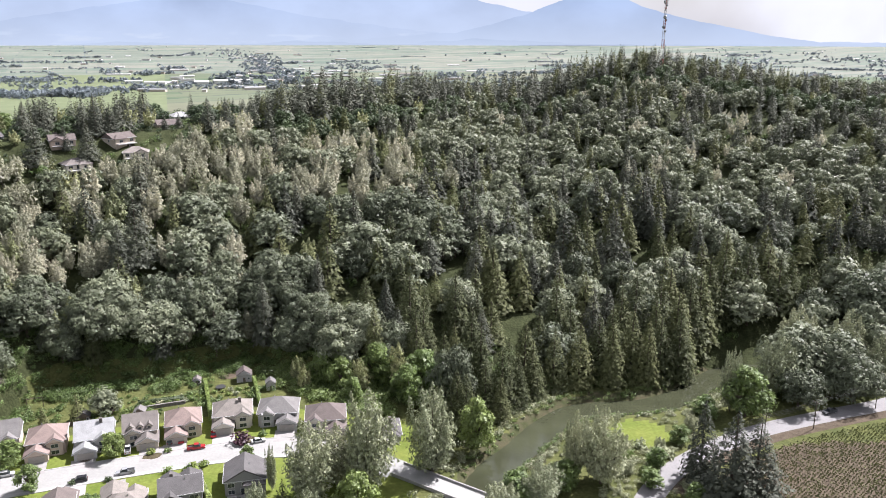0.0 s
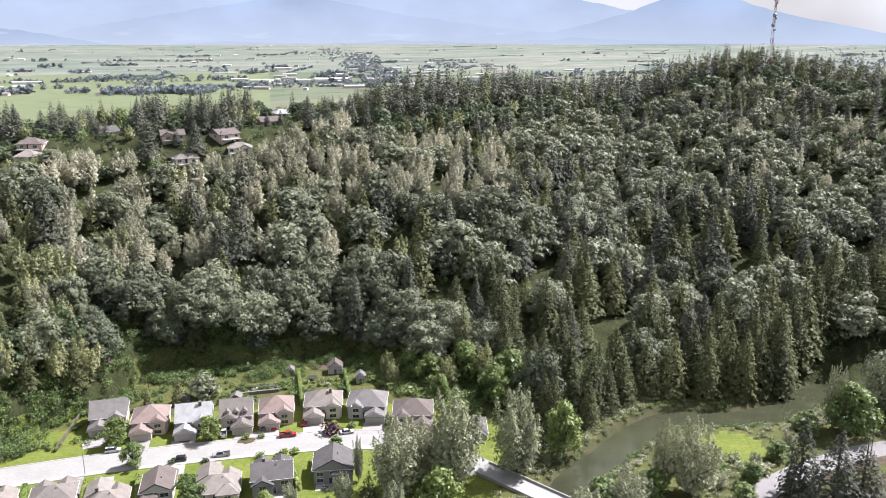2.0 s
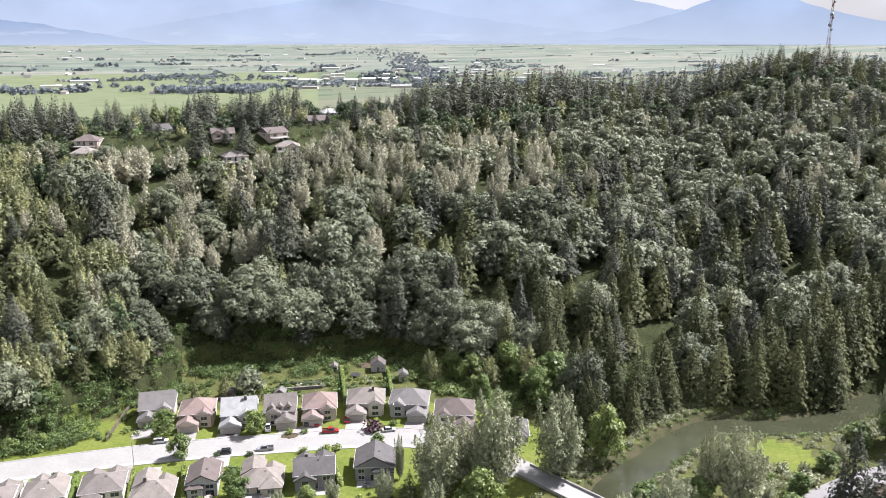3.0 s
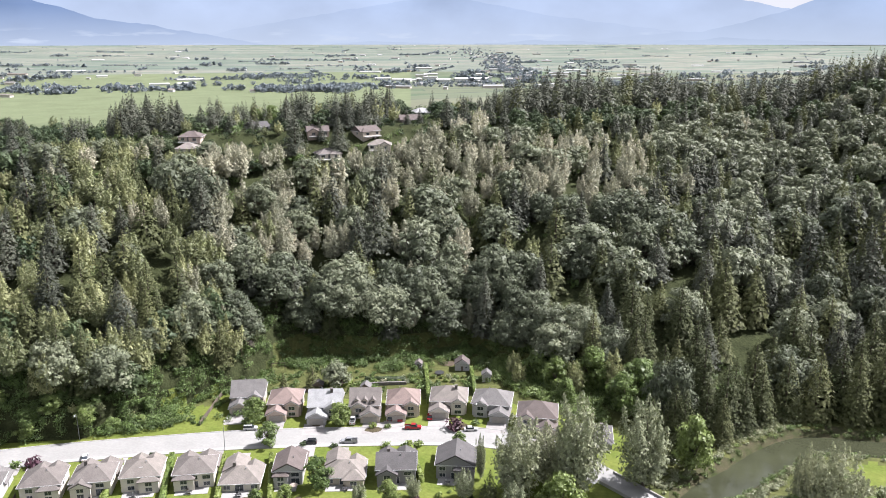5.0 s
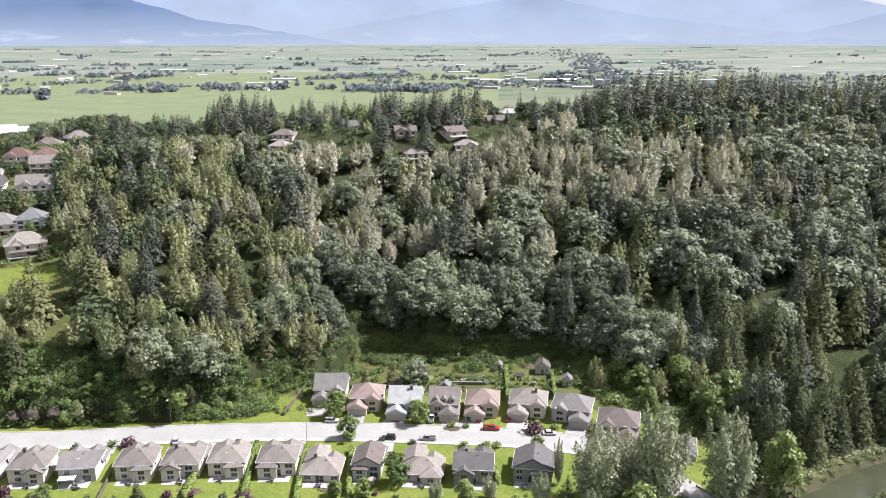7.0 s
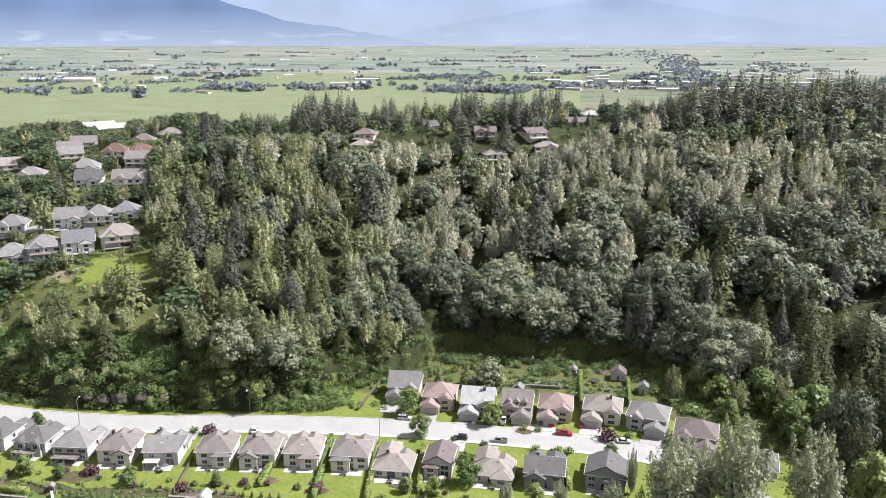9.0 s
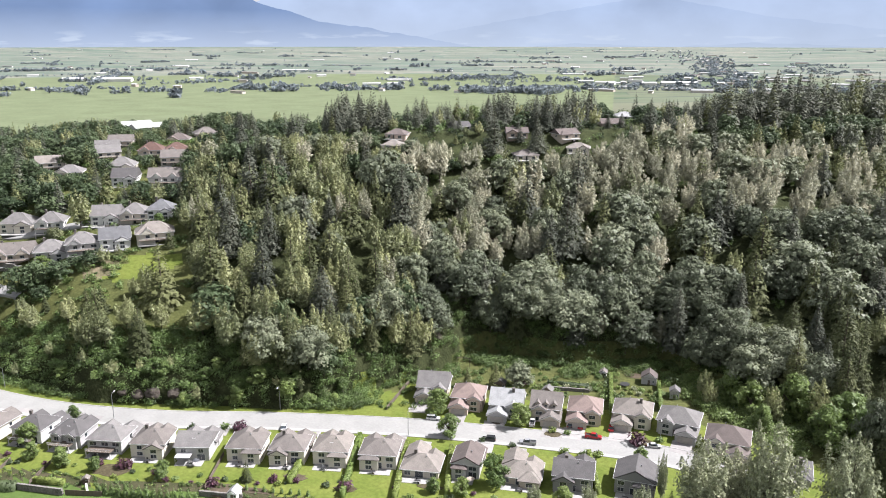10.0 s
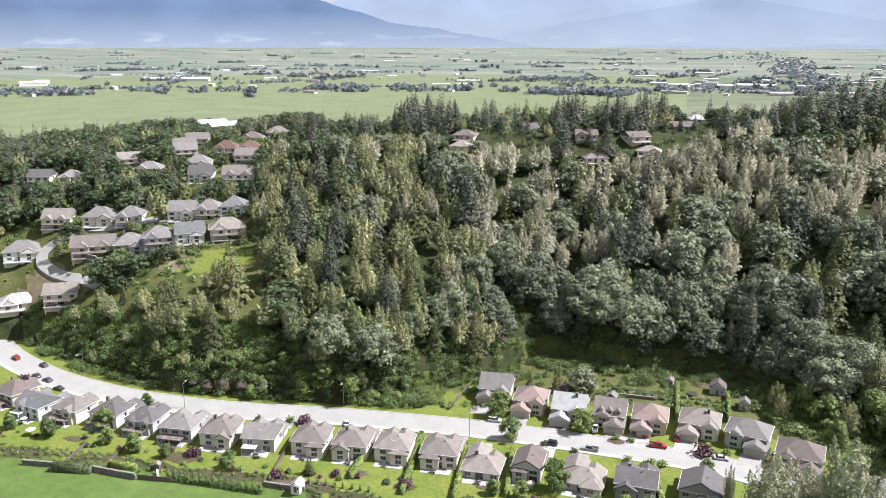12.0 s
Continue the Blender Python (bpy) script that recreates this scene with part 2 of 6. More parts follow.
def farmland(name, sizes, cols, ditch):
    """Wide flat fields in strips, with tracks and ditches between them."""
    m = mat(name, (0.12, 0.15, 0.07), 0.95, 0.2, 90.0, fine=0.06, spec=0.1)
    n, ln = m.node_tree.nodes, m.node_tree.links
    co = n.new("ShaderNodeTexCoord")
    mp = n.new("ShaderNodeMapping")
    mp.inputs["Rotation"].default_value = (0, 0, radians(-24))
    ln.new(co.outputs["Object"], mp.inputs[0])
    last = None
    for (size, wide), pair in zip(sizes, cols):
        br = n.new("ShaderNodeTexBrick")
        br.inputs["Scale"].default_value = 1.0
        br.inputs["Brick Width"].default_value, br.inputs["Row Height"].default_value = size * wide, size
        br.inputs["Mortar Size"].default_value = size * 0.03
        br.inputs["Color1"].default_value, br.inputs["Color2"].default_value = (*pair[0], 1), (*pair[1], 1)
        br.inputs["Mortar"].default_value = (*ditch, 1)
        ln.new(mp.outputs[0], br.inputs["Vector"])
        if last:
            mx = n.new("ShaderNodeMix")
            mx.data_type = "RGBA"
            mx.inputs[0].default_value = 0.5
            ln.new(last, mx.inputs[6])
            ln.new(br.outputs[0], mx.inputs[7])
            last = mx.outputs[2]
        else:
            last = br.outputs[0]
    ns = n.new("ShaderNodeTexNoise")
    ns.inputs["Scale"].default_value, ns.inputs["Detail"].default_value = 0.012, 6
    ln.new(mp.outputs[0], ns.inputs["Vector"])
    mr = n.new("ShaderNodeMapRange")
    mr.inputs[3].default_value, mr.inputs[4].default_value = 0.7, 1.3
    ln.new(ns.outputs[0], mr.inputs[0])
    hs = n.new("ShaderNodeHueSaturation")
    ln.new(mr.outputs[0], hs.inputs["Value"])
    ln.new(last, hs.inputs["Color"])
    ln.new(hs.outputs[0], n["Principled BSDF"].inputs["Base Color"])
    return m


M["farmland"] = farmland("farmland", ((230, 3.4), (90, 4.5)), (((0.056, 0.090, 0.044), (0.124, 0.130, 0.086)), ((0.052, 0.078, 0.048), (0.120, 0.108, 0.080))), (0.034, 0.046, 0.042))
# the farmland again, paler and bluer: distance haze put into its colours
M["hazed_fields"] = farmland("hazed_fields", ((110, 5.0), (42, 6.0)), (((0.072, 0.106, 0.074), (0.150, 0.158, 0.122)), ((0.064, 0.088, 0.074), (0.160, 0.148, 0.124))), (0.052, 0.067, 0.074))



# ---- helpers for meshes ----
def mesh_of(name, bm, *mats):
    me = bpy.data.meshes.new(name)
    bm.to_mesh(me)
    bm.free()
    for m in mats:
        me.materials.append(m)
    return me


def part(name, bm, material, parent, label="", at=None):
    """One mesh object under a thing or a part."""
    me = bm if isinstance(bm, bpy.types.Mesh) else mesh_of(name, bm, material)
    ob = new(name, me)
    ob.parent = parent
    if at is not None:
        ob.matrix_basis = at
    if label:
        ob["label"] = label
    return ob


def thing(name, m, label, category, group="", kind=""):
    ob = new(name)
    ob.empty_display_size = 0.5
    ob.matrix_basis = m
    return tagged(ob, label, category, group, kind)


def box(bm, x0, x1, y0, y1, z0, z1):
    v = [bm.verts.new(p) for p in ((x0, y0, z0), (x1, y0, z0), (x1, y1, z0), (x0, y1, z0), (x0, y0, z1), (x1, y0, z1), (x1, y1, z1), (x0, y1, z1))]
    for f in ((3, 2, 1, 0), (4, 5, 6, 7), (0, 1, 5, 4), (1, 2, 6, 5), (2, 3, 7, 6), (3, 0, 4, 7)):
        bm.faces.new([v[i] for i in f])
    return v


def boxes(*args):
    bm = bmesh.new()
    for a in args:
        box(bm, *a)
    return bm


def tube(bm, pts, radii, sides=6):
    """A tapered limb along points."""
    rings = []
    for i, p in enumerate(pts):
        p = Vector(p)
        d = (Vector(pts[min(i + 1, len(pts) - 1)]) - Vector(pts[max(i - 1, 0)])).normalized()
        a = d.orthogonal().normalized()
        b = d.cross(a)
        rings.append([bm.verts.new(p + radii[i] * (math.cos(2 * math.pi * k / sides) * a + math.sin(2 * math.pi * k / sides) * b)) for k in range(sides)])
    for r, s in zip(rings, rings[1:]):
        for k in range(sides):
            bm.faces.new((r[k], r[(k + 1) % sides], s[(k + 1) % sides], s[k]))
    bm.faces.new(rings[-1])
    return bm


def raw_mesh(name, verts, faces, *mats, index=None):
    """A mesh straight from arrays of places and faces."""
    me = bpy.data.meshes.new(name)
    me.vertices.add(len(verts))
    me.vertices.foreach_set("co", np.asarray(verts, np.float32).ravel())
    q = np.asarray(faces, np.int32)
    me.loops.add(q.size)
    me.loops.foreach_set("vertex_index", q.ravel())
    me.polygons.add(len(q))
    me.polygons.foreach_set("loop_start", np.arange(0, q.size, q.shape[1], dtype=np.int32))
    if index is not None:
        me.polygons.foreach_set("material_index", np.asarray(index, np.int32))
    for m in mats:
        me.materials.append(m)
    me.update(calc_edges=True)
    return me


def cards(centres, normals, sizes, rng, droop=0.25, long=1.0):
    """Leaf sprays: one uneven, three-cornered blade at each centre."""
    n = len(centres)
    nrm = normals / (np.linalg.norm(normals, axis=1, keepdims=True) + 1e-9)
    ref = rng.normal(size=(n, 3))
    a = np.cross(nrm, ref)
    a /= np.linalg.norm(a, axis=1, keepdims=True) + 1e-9
    b = np.cross(nrm, a)
    s = sizes[:, None] * 1.25
    j = rng.uniform(0.6, 1.35, (3, n, 1))
    c0 = centres + a * s * j[0] * long
    c1 = centres - a * s * 0.55 * j[1] * long + b * s * 0.85 * j[1] - nrm * s * droop
    c2 = centres - a * s * 0.55 * j[2] * long - b * s * 0.85 * j[2] - nrm * s * droop
    return np.stack([c0, c1, c2], 1).reshape(-1, 3), np.arange(3 * n).reshape(-1, 3)


# ---- trees ----
def lobes_cloud(rng, centres, radii, per, size, up=0.35, squash=0.9):
    """Leaf sprays over the outer skin of rounded lobes."""
    cs, ns, ss = [], [], []
    for c, r in zip(centres, radii):
        d = rng.normal(size=(per, 3))
        d[:, 2] = np.where(rng.random(per) < 0.35, np.abs(d[:, 2]), d[:, 2])
        d /= np.linalg.norm(d, axis=1, keepdims=True)
        k = r * (1.15 - 0.75 * rng.random((per, 1)) ** 1.6)
        cs.append(np.asarray(c) + d * k * (1, 1, squash))
        ns.append(d + rng.normal(size=(per, 3)) * 0.45 + (0, 0, up))
        ss.append(size * rng.uniform(0.6, 1.25, per))
    return np.concatenate(cs), np.concatenate(ns), np.concatenate(ss)


def broadleaf(seed, h, w, lobes, per, size, base=0.22, top=0.9, upright=0.0, up=0.35, puff=1.0, squash=0.9):
    """Crown of a broadleaf tree: lobes on a rounded, uneven body; returns vertices, faces and limb ends."""
    rng = np.random.default_rng(seed)
    cs, rs = [], []
    for i in range(lobes):
        u = (i + 0.5) / lobes
        zc = base + (top - base) * u ** 0.85
        prof = math.sin(math.pi * min(0.97, (0.16 + 0.8 * u) ** (0.8 + upright))) ** 0.7
        ang = i * 2.39996 + rng.uniform(-0.5, 0.5)
        rad = 0.5 * w * prof * rng.uniform(0.3, 0.9) * (0.35 if u > 0.9 else 1)
        cs.append((rad * math.cos(ang), rad * math.sin(ang), (zc + rng.uniform(-0.09, 0.07) * (u < 0.9)) * h))
        rs.append(0.5 * w * rng.uniform(0.26, 0.40) * (0.75 + 0.35 * prof) * (13 / lobes) ** 0.2 * puff * rng.uniform(0.8, 1.25))
    c, n, s = lobes_cloud(rng, cs, rs, per, size, up, squash)
    v, q = cards(c, n, s, rng)
    return v, q, cs


def dome(seed, h, w, lobes, per, size, low=0.10, fill=0.2):
    """Crown of a big maple: flat-topped leaf shelves set over a dome, with dark gaps under them."""
    rng = np.random.default_rng(seed)
    cs, ns, ss, ends = [], [], [], []
    lean = rng.uniform(-0.08, 0.08, 2) * w
    for i in range(lobes):
        u = (i + 0.5) / lobes
        el = math.asin(0.99 * u ** 0.8)
        ang = i * 2.39996 + rng.uniform(-0.6, 0.6)
        k = rng.uniform(0.80, 1.06)
        c = np.array((0.41 * w * math.cos(el) * math.cos(ang) * k + lean[0] * u, 0.41 * w * math.cos(el) * math.sin(ang) * k + lean[1] * u, h * (low + 0.06 + (0.80 - low) * math.sin(el) * k)))
        r = w * rng.uniform(0.12, 0.19)
        d = rng.normal(size=(per, 3))
        d[:, 2] = np.abs(d[:, 2]) * 0.9 - 0.18
        d /= np.linalg.norm(d, axis=1, keepdims=True)
        q = r * (1.12 - 0.6 * rng.random((per, 1)) ** 2)
        cs.append(c + d * q * (1, 1, 0.82))
        ns.append(d + rng.normal(size=(per, 3)) * 0.24 + (0, 0, 0.3))
        ss.append(size * rng.uniform(0.55, 1.25, per))
        ends.append(tuple(c))
    m = int(lobes * per * fill)
    d = rng.normal(size=(m, 3))
    d /= np.linalg.norm(d, axis=1, keepdims=True)
    cs.append(d * (0.30 * w, 0.30 * w, 0.27 * h) + (0, 0, h * 0.42))
    ns.append(d + rng.normal(size=(m, 3)) * 0.4)
    ss.append(size * 1.7 * rng.uniform(0.7, 1.2, m))
    v, q = cards(np.concatenate(cs), np.concatenate(ns), np.concatenate(ss), rng, droop=0.2, long=1.1)
    return v, q, ends


def plume(seed, h, w, leaders, per, size, low=0.12):
    """Crown of an alder or birch: several upright, feathery leaders of short rising sprays."""
    rng = np.random.default_rng(seed)
    cs, ns, ss, ends = [], [], [], []
    for i in range(leaders):
        ang = i * 2.39996 + rng.uniform(-0.4, 0.4)
        off = 0.5 * w * (0.05 if i == 0 else rng.uniform(0.3, 0.85))
        top = h * (0.99 if i == 0 else rng.uniform(0.66, 0.97) - 0.16 * off / w)
        foot = h * (low + rng.uniform(0, 0.15))
        u = rng.random(per) ** 0.85
        rad = w * (0.27 if i == 0 else 0.22) * (1 - u) ** 0.7 * (0.5 + 0.8 * np.minimum(1, u * 3)) * rng.uniform(0.8, 1.2)
        a = rng.uniform(0, 6.283, per)
        # sprays gather in tufts round the leader
        tuft = 0.86 + 0.26 * np.sin(u * (19 + 3 * rng.random()) + 2 * a + i)
        k = (1.15 - 0.7 * rng.random(per) ** 2) * tuft
        lean = rng.uniform(-0.06, 0.06, 2) * w
        cs.append(np.stack([off * math.cos(ang) * (0.55 + 0.5 * u) + lean[0] * u + rad * k * np.cos(a), off * math.sin(ang) * (0.55 + 0.5 * u) + lean[1] * u + rad * k * np.sin(a), foot + (top - foot) * u + 0.25 * rad * k], 1))
        ns.append(np.stack([np.cos(a), np.sin(a), np.full(per, 0.55)], 1) + rng.normal(size=(per, 3)) * 0.3)
        ss.append(size * rng.uniform(0.55, 1.25, per) * (1 - 0.5 * u))
        ends.append((off * math.cos(ang) * 0.8, off * math.sin(ang) * 0.8, foot + (top - foot) * 0.5))
    v, q = cards(np.concatenate(cs), np.concatenate(ns), np.concatenate(ss), rng, droop=0.25, long=1.3)
    return v, q, ends


def conifer(seed, h, w, tiers, n, size, droop=0.35, base=0.06, power=0.85, ragged=0.25):
    """Crown of a fir or cedar: drooping layered boughs of many small sprays along a spire."""
    rng = np.random.default_rng(seed)
    u = 1 - rng.random(n) ** 0.56
    ang = rng.uniform(0, 6.283, n)
    layer = (u * tiers + 0.35 * np.sin(ang * 2 + seed)) % 1.0
    bough = 1 + ragged * np.sin(ang * 7 + np.floor(u * tiers) * 2.1 + seed) * (1 - u)
    r = 0.5 * w * (1 - u) ** power * np.minimum(1, 0.72 + 3.0 * u) * (0.74 + 0.30 * (1 - layer)) * bough
    r *= (1.06 - 0.5 * rng.random(n) ** 2.2) * (1 + 0.12 * math.sin(seed) * np.cos(ang - seed))
    d = np.stack([np.cos(ang), np.sin(ang), np.zeros(n)], 1)
    c = d * r[:, None]
    c[:, 2] = h * (base + (0.975 - base) * u) - droop * r * 0.5 + rng.normal(size=n) * 0.15
    nr = d * 0.7 + rng.normal(size=(n, 3)) * 0.22 + (0, 0, 0.7)
    s = size * (0.40 + 0.60 * (1 - u)) * rng.uniform(0.65, 1.25, n)
    tip = np.array([(0, 0, h * (0.955 + 0.008 * k)) for k in range(5)])
    tn = np.array([(math.cos(k * 2.4), math.sin(k * 2.4), 0.25) for k in range(5)])
    v, q = cards(np.concatenate([c, tip]), np.concatenate([nr, tn]), np.concatenate([s, np.full(5, 0.3 * size)]), rng, droop=0.3, long=1.3)
    return v, q


def trunk_mesh(h, r, ends=(), top=0.7):
    """A tapered trunk; its limbs grow out of its own skin."""
    bm = bmesh.new()
    tube(bm, [(0, 0, -1.5), (0, 0, h * 0.12), (0.1, 0.05, h * top * 0.35), (0.1, -0.05, h * top * 0.6), (0, 0.1, h * top)], [r * 1.25, r, r * 0.8, r * 0.6, r * 0.2], 7)
    for e in ends:
        e = Vector(e)
        sides = [f for f in bm.faces if len(f.verts) == 4 and h * 0.06 < f.calc_center_median().z < h * top * 0.85 and abs(f.normal.z) < 0.5 and f.calc_center_median().xy.length < r * 1.4]
        if not sides:
            break
        f = max(sides, key=lambda s: s.normal.dot(Vector((e.x, e.y, 0)).normalized()) - 0.12 * abs(s.calc_center_median().z - e.z * 0.6))
        c, first = f.calc_center_median(), list(f.verts)
        bm.faces.remove(f)
        for at, k in ((c.lerp(e, 0.5) - Vector((0, 0, 0.3)), 0.35), (c.lerp(e, 0.92), 0.1)):
            ring = [bm.verts.new(at + (v.co - c) * k) for v in first] if k > 0.2 else [bm.verts.new(at + (v.co - mid) * 0.3) for v in first]
            for i in range(4):
                bm.faces.new((first[i], first[(i + 1) % 4], ring[(i + 1) % 4], ring[i]))
            first, mid = ring, at
        bm.faces.new(first)
        bm.normal_update()
    return mesh_of("trunk", bm, M["bark"])


KINDS = {
    "maple": ("bigleaf_maple", "broad bigleaf maple with dense grey-green domed crown", "maple tree", 21.0),
    "alder": ("red_alder", "upright pale grey-green alder with light crown", "alder tree", 21.0),
    "fir": ("douglas_fir", "tall dark green fir with pointed ragged spire", "fir tree", 32.0),
    "cedar": ("western_red_cedar", "dense yellow-green cedar with drooping conical crown", "cedar tree", 28.0),
    "cottonwood": ("black_cottonwood", "tall cottonwood with silvery fluttering leaves", "cottonwood tree", 26.0),
    "linden": ("linden", "dense dark green broadleaf tree with domed crown", "linden tree", 21.0),
    "birch": ("white_birch", "airy yellow-green birch with light upright crown", "birch tree", 21.0),
    "bright": ("young_maple", "young bright green broadleaf tree with loose crown", "broadleaf tree", 13.0),
}
VARIANTS, FINE = {}, {}
for k in range(6):
    for store, more, small in ((VARIANTS, 1.0, 1.0), (FINE, 1.9, 0.72)):
        v, q, e = dome(10 + k, 21, 20.0 + 1.2 * (k % 3), 22 + 2 * k, int(60 * more), 0.76 * small)
        store.setdefault("maple", []).append((raw_mesh("crown", v, q, M["maple"]), trunk_mesh(21, 0.45, e[::5])))
        v, q, e = plume(30 + k, 21, 12.5 + 0.7 * (k % 4), 8 + k % 3, int(160 * more), 0.68 * small)
        store.setdefault("alder", []).append((raw_mesh("crown", v, q, M["alder"]), trunk_mesh(21, 0.28, e[::2])))
        store.setdefault("birch", []).append((raw_mesh("crown", v, q, M["birch"]), store["alder"][-1][1]))
        v, q = conifer(50 + k, 32, 14.0 + 0.8 * k, 17, int(820 * more ** 1.5), 0.95 * small ** 1.35, ragged=0.3, power=0.8)
        store.setdefault("fir", []).append((raw_mesh("crown", v, q, M["fir"]), trunk_mesh(32, 0.5, top=0.93)))
        v, q = conifer(70 + k, 28, 13.5 + 0.8 * k, 15, int(820 * more ** 1.5), 0.95 * small ** 1.35, droop=0.5, base=0.03, power=0.72, ragged=0.22)
        store.setdefault("cedar", []).append((raw_mesh("crown", v, q, M["cedar"]), trunk_mesh(28, 0.5, top=0.93)))
for k in range(4):
    v, q, e = dome(130 + k, 21, 20.0, 24, 22, 1.0)
    VARIANTS.setdefault("linden", []).append((raw_mesh("crown", v, q, M["linden"]), trunk_mesh(21, 0.45, e[::8])))
for k in range(3):
    v, q, e = plume(90 + k, 26, 15.5, 17, 430, 0.47, low=0.03)
    VARIANTS.setdefault("cottonwood", []).append((raw_mesh("crown", v, q, M["cottonwood"]), trunk_mesh(26, 0.4, e[::3])))
    v, q, e = broadleaf(95 + k, 13, 11, 20, 130, 0.46, base=0.12, top=0.9)
    VARIANTS.setdefault("bright", []).append((raw_mesh("crown", v, q, M["bright"]), trunk_mesh(13, 0.22, e[::3])))


def tree(kind, x, y, h, wide=1.0, pick=0, label="", fine=False):
    """One tree of a kind, h metres high, on the ground at x, y."""
    name, text, cat, h0 = KINDS[kind]
    s = h / h0
    kept = FINE[kind] if fine and kind in FINE else VARIANTS[kind]
    crown, trunk = kept[pick % len(kept)]
    ob = thing(name, place(x, y, 0, (x * 37 + y * 91) % 360) @ Matrix.Diagonal((s * wide, s * wide, s, 1)), label or text, cat, "" if label else "trees on the hillside")
    part("trunk", trunk, None, ob)
    part("crown", crown, None, ob)
    return ob


# ---- ground: one sheet from the hover point out to the far valley side ----
GRASSY = [(-275, 207, 11), (-268, 214, 7), (-279, 199, 6), (-152, 222, 12), (-142, 244, 7), (-160, 214, 10), (-98, 264, 13), (-80, 272, 13), (-118, 254, 9), (-143, 258, 8), (-290, 176, 14), (-330, 158, 14),
          (-345, 178, 20), (-365, 190, 20), (-345, 280, 20), (-380, 300, 22), (-330, 235, 26), (-310, 215, 22), (-355, 215, 24), (-400, 215, 24), (-430, 225, 20), (-330, 268, 22)]


def ground_kind(x, y):
    b, r = math.degrees(math.atan2(-x, y)), math.hypot(x, y)
    rf, rt, zp, rb, e = ridge_at(b)
    if (x + 352) ** 2 + (y - 167) ** 2 < 130 + 60 * noise.noise((x * 0.2, y * 0.2, 2)) or (x + 290) ** 2 + (y - 196) ** 2 < 60 or (x + 161) ** 2 + (y - 252) ** 2 < 26:
        return 9
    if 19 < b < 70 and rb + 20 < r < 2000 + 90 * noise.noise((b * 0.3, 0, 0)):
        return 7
    # from here out the fields take the colours with haze painted in
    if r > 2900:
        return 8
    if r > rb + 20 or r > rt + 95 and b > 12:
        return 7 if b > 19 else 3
    if r > rf - (6 if 8 < b < 34 else 0) and -72 < b < 115:
        for i, (gx, gy, gr) in enumerate(GRASSY):
            if (x - gx) ** 2 + (y - gy) ** 2 < gr * gr * (0.8 + 0.5 * noise.noise((x * 0.1, y * 0.1, 0))):
                return 2 if i < 3 or i in (3, 5, 6, 7) else 1
        return 1 if b > 50 and rf + 14 < r < 480 or 9 < b < 30 and r < rf + 5 else 0
    if x < -40 and -2.5 < south_of_lots(x, y) + 1.5 * noise.noise((x * 0.15, y * 0.15, 4)) < 2:
        return 5
    if x < -8 and south_of_lots(x, y) > 2:
        return 4
    if x < -8:
        return 2 if off("street", x, y) < 27 or south_of_lots(x, y) < 2 and y < np.interp(x, LINES["street"][:, 0], LINES["street"][:, 1]) else 1
    d = off("creek", x, y)
    if (x - 67) ** 2 + (y - 238) ** 2 < 95 or (x + 6) ** 2 + (y - 224) ** 2 < 90:
        return 2
    if d < 9 + 2.5 * noise.noise((x * 0.08, y * 0.08, 1)):
        return 5
    if x > 84 and y < 232 and off("lane", x, y) > 11:
        return 6
    return 1


bearings = [*np.arange(-180, -48, 6.0), *np.arange(-48, 84, 0.6), *np.arange(84, 180, 6.0)]
radii = [0.5, 15, 40, 70, 100, 125, *np.arange(140, 300, 2.5), 300, 300.6, 301.5, 303, *np.arange(305, 440, 2.6), *np.arange(440, 700, 8), *np.geomspace(700, 4790, 46)]
gv = []
for ring in radii:
    for b in bearings:
        # rings bend so that one of them runs along the foot of the hill
        r = ring * (1 + (ridge_at(b)[0] / 300.0 - 1) * smooth((ring - 120) / 80) * smooth((760 - ring) / 300) * smooth((b + 75) / 25) * smooth((120 - b) / 25))
        x, y = -r * math.sin(radians(b)), r * math.cos(radians(b))
        gv.append((x, y, land(x, y)))
nb = len(bearings)
gq, gi = [], []
for i in range(len(radii) - 1):
    for j in range(nb):
        k = (j + 1) % nb
        gq.append((i * nb + j, (i + 1) * nb + j, (i + 1) * nb + k, i * nb + k))
        p, q = gv[gq[-1][0]], gv[gq[-1][2]]
        gi.append(ground_kind((p[0] + q[0]) / 2, (p[1] + q[1]) / 2))
gq = [tuple(reversed(f)) for f in gq]
ground = new("ground", raw_mesh("ground", gv, gq, M["forest_floor"], M["grass"], M["lawn"], M["farmland"], M["pasture"], M["dry"], M["soil"], M["hazed_pasture"], M["hazed_fields"], M["bare_slope"], index=gi))
for p in ground.data.polygons:
    p.use_smooth = True
tagged(ground, "valley ground of lawns, pasture, forest floor and haze-tinted far fields", "ground", kind="structure")


def ribbon(line, left, right, lift, keep=lambda x, y: True, thick=0.0):
    """A strip along a plan line, from left to right of it (metres), lift above the ground."""
    bm = bmesh.new()
    prev = None
    for i, p in enumerate(line):
        d = (line[min(i + 1, len(line) - 1)] - line[max(i - 1, 0)]).normalized()
        nrm = Vector((-d.y, d.x, 0))
        if not keep(p.x, p.y):
            prev = None
            continue
        row = []
        for o in (left, right):
            q = p + nrm * o
            row.append(bm.verts.new((q.x, q.y, lift)))
        if thick:
            row += [bm.verts.new(v.co - Vector((0, 0, thick))) for v in row]
        if prev:
            bm.faces.new((prev[1], row[1], row[0], prev[0]))
            if thick:
                bm.faces.new((prev[0], row[0], row[2], prev[2]))
                bm.faces.new((row[1], prev[1], prev[3], row[3]))
        prev = row
    return bm


